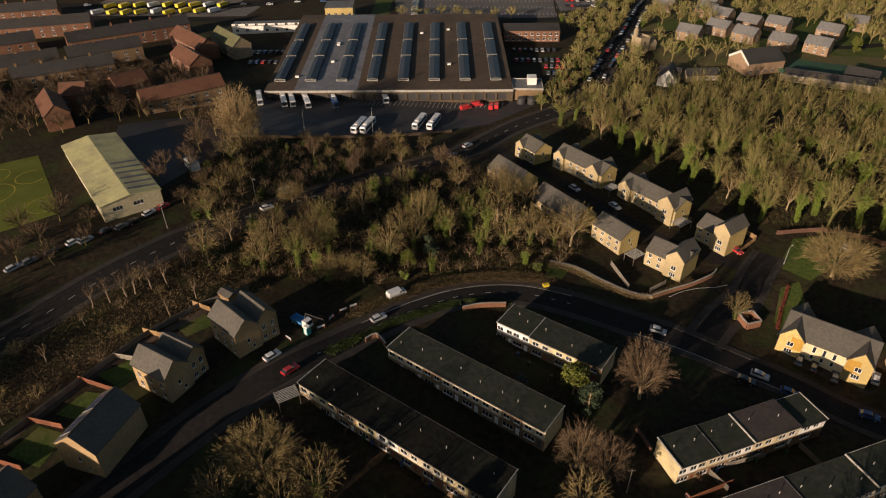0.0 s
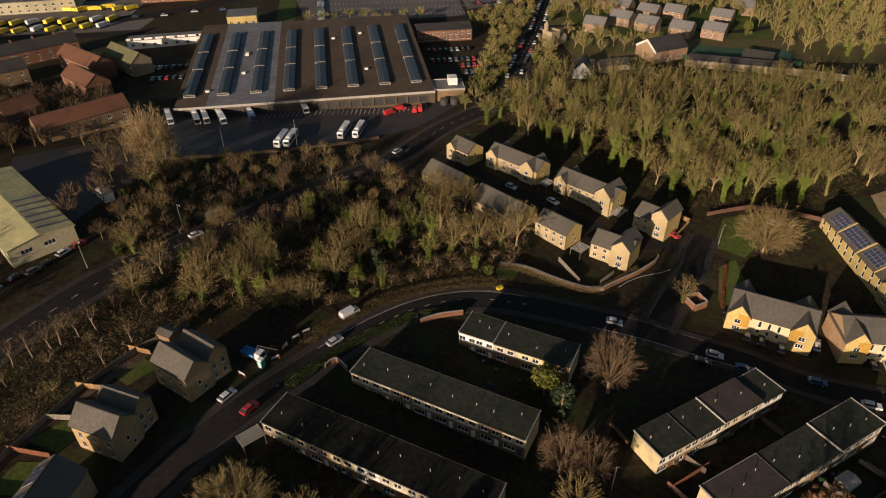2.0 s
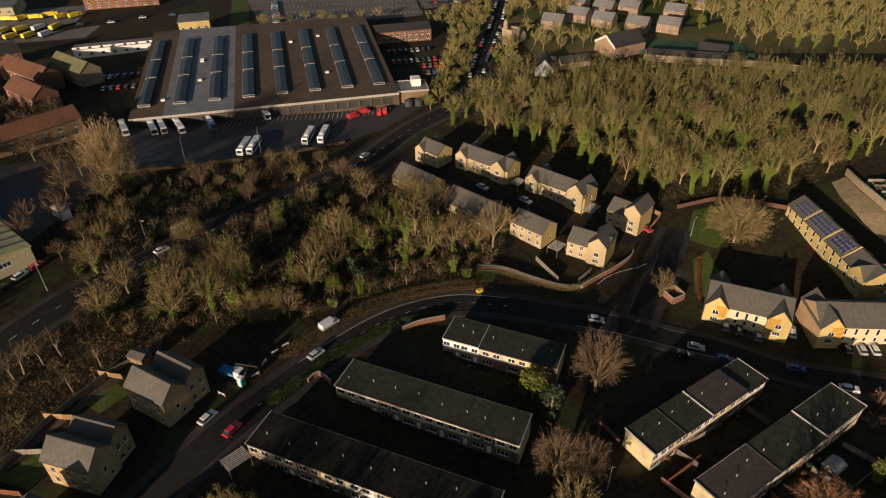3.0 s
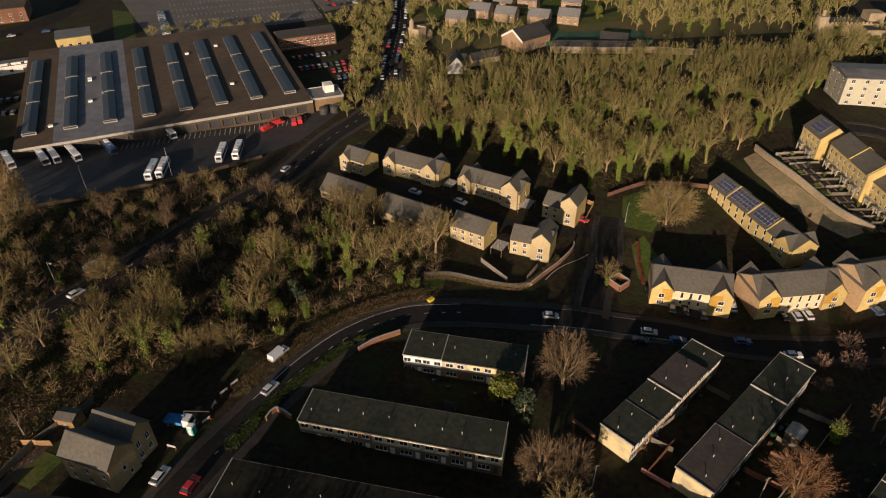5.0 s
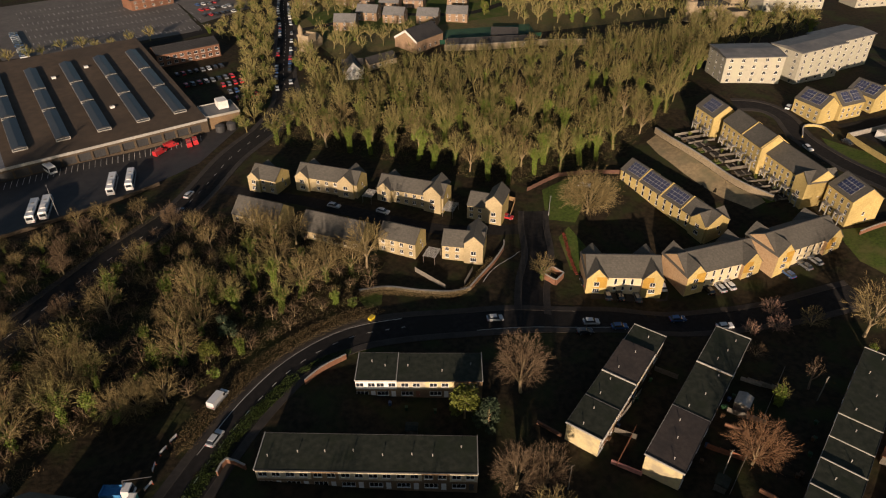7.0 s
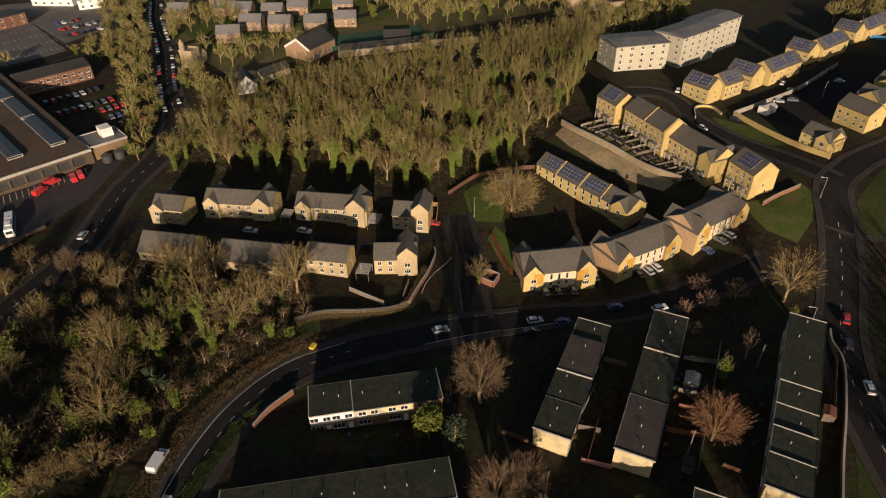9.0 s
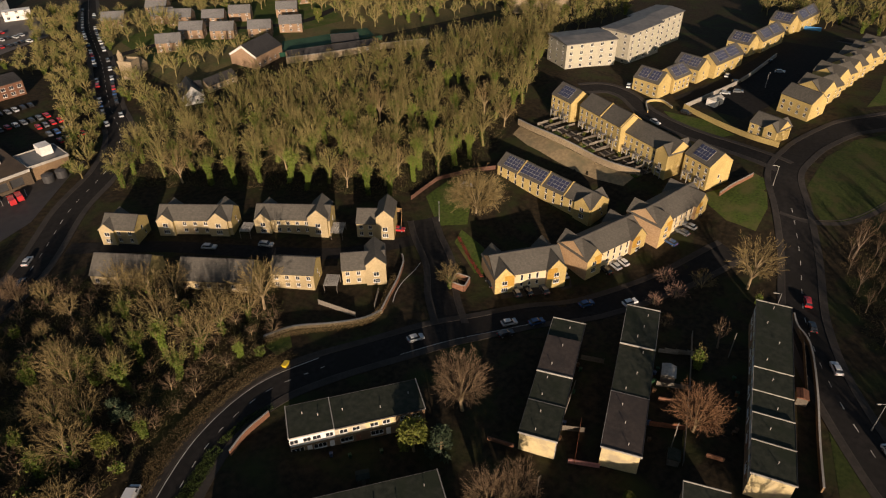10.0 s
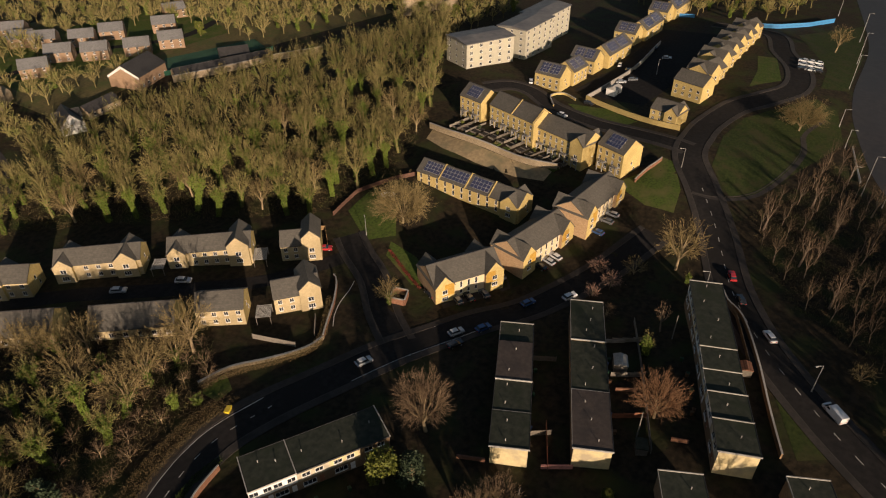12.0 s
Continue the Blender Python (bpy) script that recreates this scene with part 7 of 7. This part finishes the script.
for x, y, t in ((-30.5, 119.5, 30), (-28.5, 123.5, 60), (-26.0, 126.6, 30), (-23.5, 128.4, 30), (-37.5, 114.5, -40)):
    ob = thing("barrier", x, y, t, "white and red plastic road works barrier", "barrier", "road works barriers")
    part("board", Shape().box(-1.0, 1.0, -0.03, 0.03, 0.45, 0.65).box(-1.0, 1.0, -0.03, 0.03, 0.8, 1.0), CARS[0], ob)
    part("foot", Shape().box(-0.95, -0.85, -0.25, 0.25, 0, 0.08).box(-0.95, -0.85, -0.03, 0.03, 0.08, 1.0), ORANGE, ob)
    part("foot", Shape().box(0.85, 0.95, -0.25, 0.25, 0, 0.08).box(0.85, 0.95, -0.03, 0.03, 0.08, 1.0), ORANGE, ob)


def slatted(x, y, turn, L, D, h, label, name="pergola"):
    ob = thing(name, x, y, turn, label, "pergola", "garden structures")
    for sx in (-1, 1):
        for sy in (-1, 1):
            part("post", Shape().box(sx * L / 2 - 0.06, sx * L / 2 + 0.06, sy * D / 2 - 0.06, sy * D / 2 + 0.06, -0.2, h), GTIMBER, ob)
        part("beam", Shape().box(sx * L / 2 - 0.07, sx * L / 2 + 0.07, -D / 2 - 0.2, D / 2 + 0.2, h, h + 0.16), GTIMBER, ob)
    n = int(D / 0.45)
    for i in range(n):
        y0 = -D / 2 + i * D / n
        part("slat", Shape().box(-L / 2 - 0.2, L / 2 + 0.2, y0, y0 + 0.2, h + 0.16, h + 0.24), COPE, ob)
    return ob


slatted(-34.0, 95.4, 30, 4.6, 3.6, 2.4, "slatted pale roof over a yard shelter")
slatted(56.4, 153.0, -54, 3.4, 5.0, 2.4, "slatted timber car port between houses", "car_port")
slatted(75.5, 170.5, -54, 3.4, 6.0, 2.4, "slatted timber car port between houses", "car_port")
slatted(57.5, 190.5, -54, 3.0, 5.0, 2.4, "slatted timber car port between houses", "car_port")


def garden_shed(x, y, turn, L, D, h, label, wall=None, roof=None):
    ob = thing("garden_shed", x, y, turn, label, "shed", "garden sheds")
    part("wall", Shape().box(-L / 2, L / 2, -D / 2, D / 2, -0.3, h), wall or TIMBER, ob)
    part("roof", Shape().prism([(0, -D / 2 - 0.15, h), (0, D / 2 + 0.15, h + 0.1), (0, D / 2 + 0.15, h + 0.2), (0, 0, h + D * 0.25), (0, -D / 2 - 0.15, h + 0.12)], (-L / 2 - 0.15, 0, 0), (L / 2 + 0.15, 0, 0)), roof or FELT, ob)
    part("door", Shape().box(-0.4, 0.4, -D / 2 - 0.04, -D / 2, 0.05, 1.85), GTIMBER, ob)
    return ob


for x, y, t, L, D, h, lab, w, r in ((-86, 197, -50, 6.0, 3.0, 2.6, "white portable cabin beside the shed yard", WHITE, COPE), (-56, 130, -35, 4.2, 3.2, 2.4, "small grey shed behind a tall house", TIMBER, TILE),
                                    (82, 69, 19, 3.6, 3.0, 2.1, "pale roofed garden shed behind a terrace", GTIMBER, COPE), (230, 112, -14, 6, 4, 2.6, "pale pavilion roofed shed in a court", WHITE, COPE), (18, 104, -38, 2.4, 2.0, 1.9, "small dark garden shed", WEATHERED, FELT),
                                    (60, 59, 19, 2.6, 2.2, 1.9, "small dark garden shed in shade", WEATHERED, FELT), (90.5, 43.2, 16, 2.8, 2.2, 2.0, "small shed against a brick wall", WEATHERED, RTILE)):
    garden_shed(x, y, t, L, D, h, lab, w, r)

# far things: hoarding, blocks, mansion, big sheds, car-park lines
fence("blue_hoarding", [(356, 67), (359, 58), (371, 44.5), (388, 32)], 2.4, BLUE, "bright blue site hoarding beside waste ground", "hoarding", 3.0)
fence("blue_hoarding", [(358, 118.6), (362, 102)], 2.0, BLUE, "blue site hoarding beside waste ground", "hoarding", 3.0)
lines = tagged(new("bay_lines"), "faint white parking bay lines", "road marking", "", "structure")
sh = Shape()
for r in range(7):
    y0 = 404 + r * 15.0
    for i in range(34):
        x = -10 + i * 2.6
        sh.face(*[(u, v, ground_at(u, v) + 0.075) for u, v in ((x, y0), (x + 0.22, y0), (x + 0.22, y0 + 4.8), (x, y0 + 4.8))])
part("line_paint", sh, PAINT, lines)
sh = Shape()
for i in range(40):
    x = -48 + i * 1.9
    y0 = 266.2
    sh.face(*[(u, v, ground_at(u, v) + 0.085) for u, v in ((x, y0), (x + 0.16, y0), (x + 1.4, y0 + 5.0), (x + 1.24, y0 + 5.0))])
part("line_paint", sh, PAINT, lines)


def block(name, x, y, turn, L, D, h, wall, roof, label, nw=4, storeys=2, category="building"):
    ob = thing(name, x, y, turn, label, category, "far buildings")
    z0 = [(1.0 + i * 2.9) for i in range(storeys)]
    s = Shape()
    hl = [(L * (i + 0.5) / nw - 0.8, L * (i + 0.5) / nw + 0.8, z, z + 1.4) for i in range(nw) for z in z0]
    s.wall((-L / 2, -D / 2), (L / 2, -D / 2), -2, h, hl)
    s.wall((L / 2, -D / 2), (L / 2, D / 2), -2, h)
    s.wall((L / 2, D / 2), (-L / 2, D / 2), -2, h)
    s.wall((-L / 2, D / 2), (-L / 2, -D / 2), -2, h)
    part("wall", s, wall, ob)
    part("roof", Shape().box(-L / 2 - 0.2, L / 2 + 0.2, -D / 2 - 0.2, D / 2 + 0.2, h, h + 0.3), roof, ob)
    for x0, x1, a, b in hl:
        window(ob, ((x0 + x1) / 2 - L / 2, -D / 2, a), 0, 1.6, 1.4, 1)
    return ob


block("brick_block", -60, 392, 3, 16, 16, 8.0, YBRICK, DROOFB, "square buff brick block with a flat roof")
for x, y, t, L, D, h, w, r, lab in ((-200, 470, 4, 60, 30, 7, SHEDW, DROOFB, "wide pale industrial shed"), (-110, 480, 0, 44, 26, 8, RBRICK, DROOF, "brick industrial building with flat roof"), (-270, 470, 6, 50, 30, 7, RBRICK, SLATE, "brick works with dark roof"), (-320, 400, 5, 40, 18, 7, RBRICK, SLATE, "brick works with dark roof"),
                                    (-96, 372, 4, 44, 9, 4, WHITE, DROOFB, "long low white-fronted garage row"), (60, 470, 10, 26, 14, 6, RBRICK, SLATE, "brick building beyond the car park"), (368, 236, -24, 40, 14, 11, CONCW, DROOFB, "pale modern flats with balconies"), (420, 210, -24, 36, 14, 11, CONCW, DROOFB, "pale modern flats with balconies"), (103, 499, -50, 26, 14, 7, WHITE, DROOFB, "white warehouse beyond the car park"), (113, 474, -20, 14, 8, 4.5, WHITE, WHITE, "low white store beside a yard")):
    block("far_building", x, y, t, L, D, h, w, r, lab, max(3, int(L / 5)), 3 if h > 9 else 2)
ob = thing("stone_mansion", 316, 248, -25, "castellated sandstone mansion with a round tower", "mansion")
part("main_wall", Shape().box(-16, 12, -6, 6, -2, 7.5), STONE, ob)
part("wing_wall", Shape().box(2, 12, -14, -6, -2, 6.5), STONE, ob)
part("roof", Shape().box(-15.6, 11.6, -5.6, 5.6, 7.5, 7.9).box(2.4, 11.6, -13.6, -6, 6.5, 6.8), SLATE, ob)
part("square_tower", Shape().box(7, 15, -3, 5, -2, 12), STONE, ob)
part("round_tower", Shape().tube((-17, -3, -2), (-17, -3, 11), 3.4, 3.2, 14).tube((-17, -3, 11), (-17, -3, 14), 1.0, 0.9, 8), STONE, ob)
for i in range(12):
    part("merlon", Shape().box(-15.5 + i * 2.0, -14.4 + i * 2.0, -6.1, -5.6, 7.5, 8.4), STONE, ob)
for i in range(4):
    window(ob, (-12 + i * 4, -6, 3.0), 0, 1.6, 2.0, 1, STONE)
    window(ob, (3.6 + i * 2.4, -14, 2.6), 0, 1.3, 1.8, 1, STONE)
house("club_range", 182, 284, -27, 46, 7, 3.2, 1.6, STONE, SLATE, "long low slate-roofed range behind a stone wall", "woodside houses", front=bays(50, 9, (0.9,)), side=False)
fence("net_fence", [(160, 300), (189, 291.5), (199, 287), (214, 281)], 2.2, GREENNET, "dark green sports court netting", "net fence", 3.0)
for x, y, k in ((322, 224, 0), (332, 220, 1), (302, 222, 0), (214, 330, 0)):
    plant("tree", GREEN[k], x, y, 1.1, x * 7, "dense rounded evergreen beside the mansion", "single trees")

# trees added out of view to keep sun off the long terrace
for i, (x, y) in enumerate(((-4, 58), (5, 54), (14, 55), (-14, 59))):
    plant("tree", GREEN[i % 2] if i < 3 else BARE[2], x, y, (1.6, 1.6, 1.6, 1.1)[i], i * 40, "unseen evergreen added to shade the terrace" if i < 3 else "unseen bare tree added to shade the long terrace", "single trees")
fence("white_barrier", [(217.4, 23.2), (193.5, 20.4)], 1.0, WHITE, "low white barrier beside the carriageway", "barrier", 2.4)
lines = tagged(new("pitch_lines"), "thin white and yellow pitch circles", "road marking", "", "structure")
sh = Shape()
for cx, cy, r in ((-137.2, 189, 4.6), (-124.5, 171.5, 4.6), (-150, 190, 4.6), (-144, 178, 6.5)):
    for k in range(28):
        if within([(-158, 192), (-144, 203), (-117, 166), (-140, 152), (-185, 162)], cx + r * math.cos(k * 0.2244), cy + r * math.sin(k * 0.2244)):
            sh.face(*[(u, v, ground_at(u, v) + 0.07) for u, v in [(cx + q * math.cos(a), cy + q * math.sin(a)) for q, a in ((r, k * 0.2244), (r + 0.16, k * 0.2244), (r + 0.16, k * 0.2244 + 0.2244), (r, k * 0.2244 + 0.2244))]])
part("line_paint", sh, YPAINT, lines)
# wheelie bins along the terrace fronts
rng = random.Random(21)
BINS = [material("bin_" + n, c, None, 0.5, rough=0.5, bump=0.05) for n, c in (("green", (0.02, 0.06, 0.025)), ("brown", (0.09, 0.05, 0.025)), ("blue", (0.03, 0.06, 0.14)))]
for x0, y0, turn, n, off in ((62.8, 88.7, 19, 6, -5.2), (72.6, 74.4, 19, 7, -5.4), (87.2, 50.0, 196, 6, -5.3), (-9.5, 88.0, -34.5, 8, -6.0), (26.0, 113.0, -41, 4, -5.6)):
    for i in range(n):
        s, c = math.sin(radians(turn)), math.cos(radians(turn))
        u, v = rng.uniform(-14, 14), off + rng.uniform(-0.6, 0.6)
        k = rng.randrange(3)
        ob = thing("wheelie_bin", x0 + u * c - v * s, y0 + u * s + v * c, turn + rng.uniform(-20, 20), "%s plastic wheelie bin outside a terrace" % ("green", "brown", "blue")[k], "bin", "wheelie bins")
        part("bin", loft(Shape(), (-0.24, 0.24, -0.28, 0.28), (-0.3, 0.3, -0.36, 0.36), 0.05, 1.0), BINS[k], ob)
        part("lid", Shape().prism([(0, -0.4, 1.0), (0, 0.4, 1.0), (0, 0.36, 1.06), (0, -0.36, 1.12)], (-0.32, 0, 0), (0.32, 0, 0)), BINS[k], ob)
        part("wheel", Shape().tube((-0.3, 0.3, 0.1), (0.3, 0.3, 0.1), 0.1, 0.1, 8), DARKM, ob)

# invented houses and trees, mostly behind the viewpoint, added to shade the lane
for x, y, t, L in ((-44, 60, -34, 13), (-30, 52, -34, 13), (-16, 43, -30, 13), (-2, 36, -26, 13), (14, 34, -20, 14)):
    lane_house(x, y, t, L, 9.5, "unseen tall buff house added to cast shade")
for x, y in ((-60, 52), (-74, 50)):
    lane_house(x, y, 250, 14, 9.5, "unseen four-storey buff house added to cast shade", rise=3.8, eave=11.0)
for i, (x, y) in enumerate(((-82, 44), (-48, 46), (-70, 44), (-10, 50), (30, 44), (34, 62), (26, 70), (46, 28), (78, 12), (62, -8), (100, 20))):
    plant("tree", (BARE + SCRUB)[i % 6], x, y, 1.0, i * 61, "bare brown tree added to cast shade", "single trees")
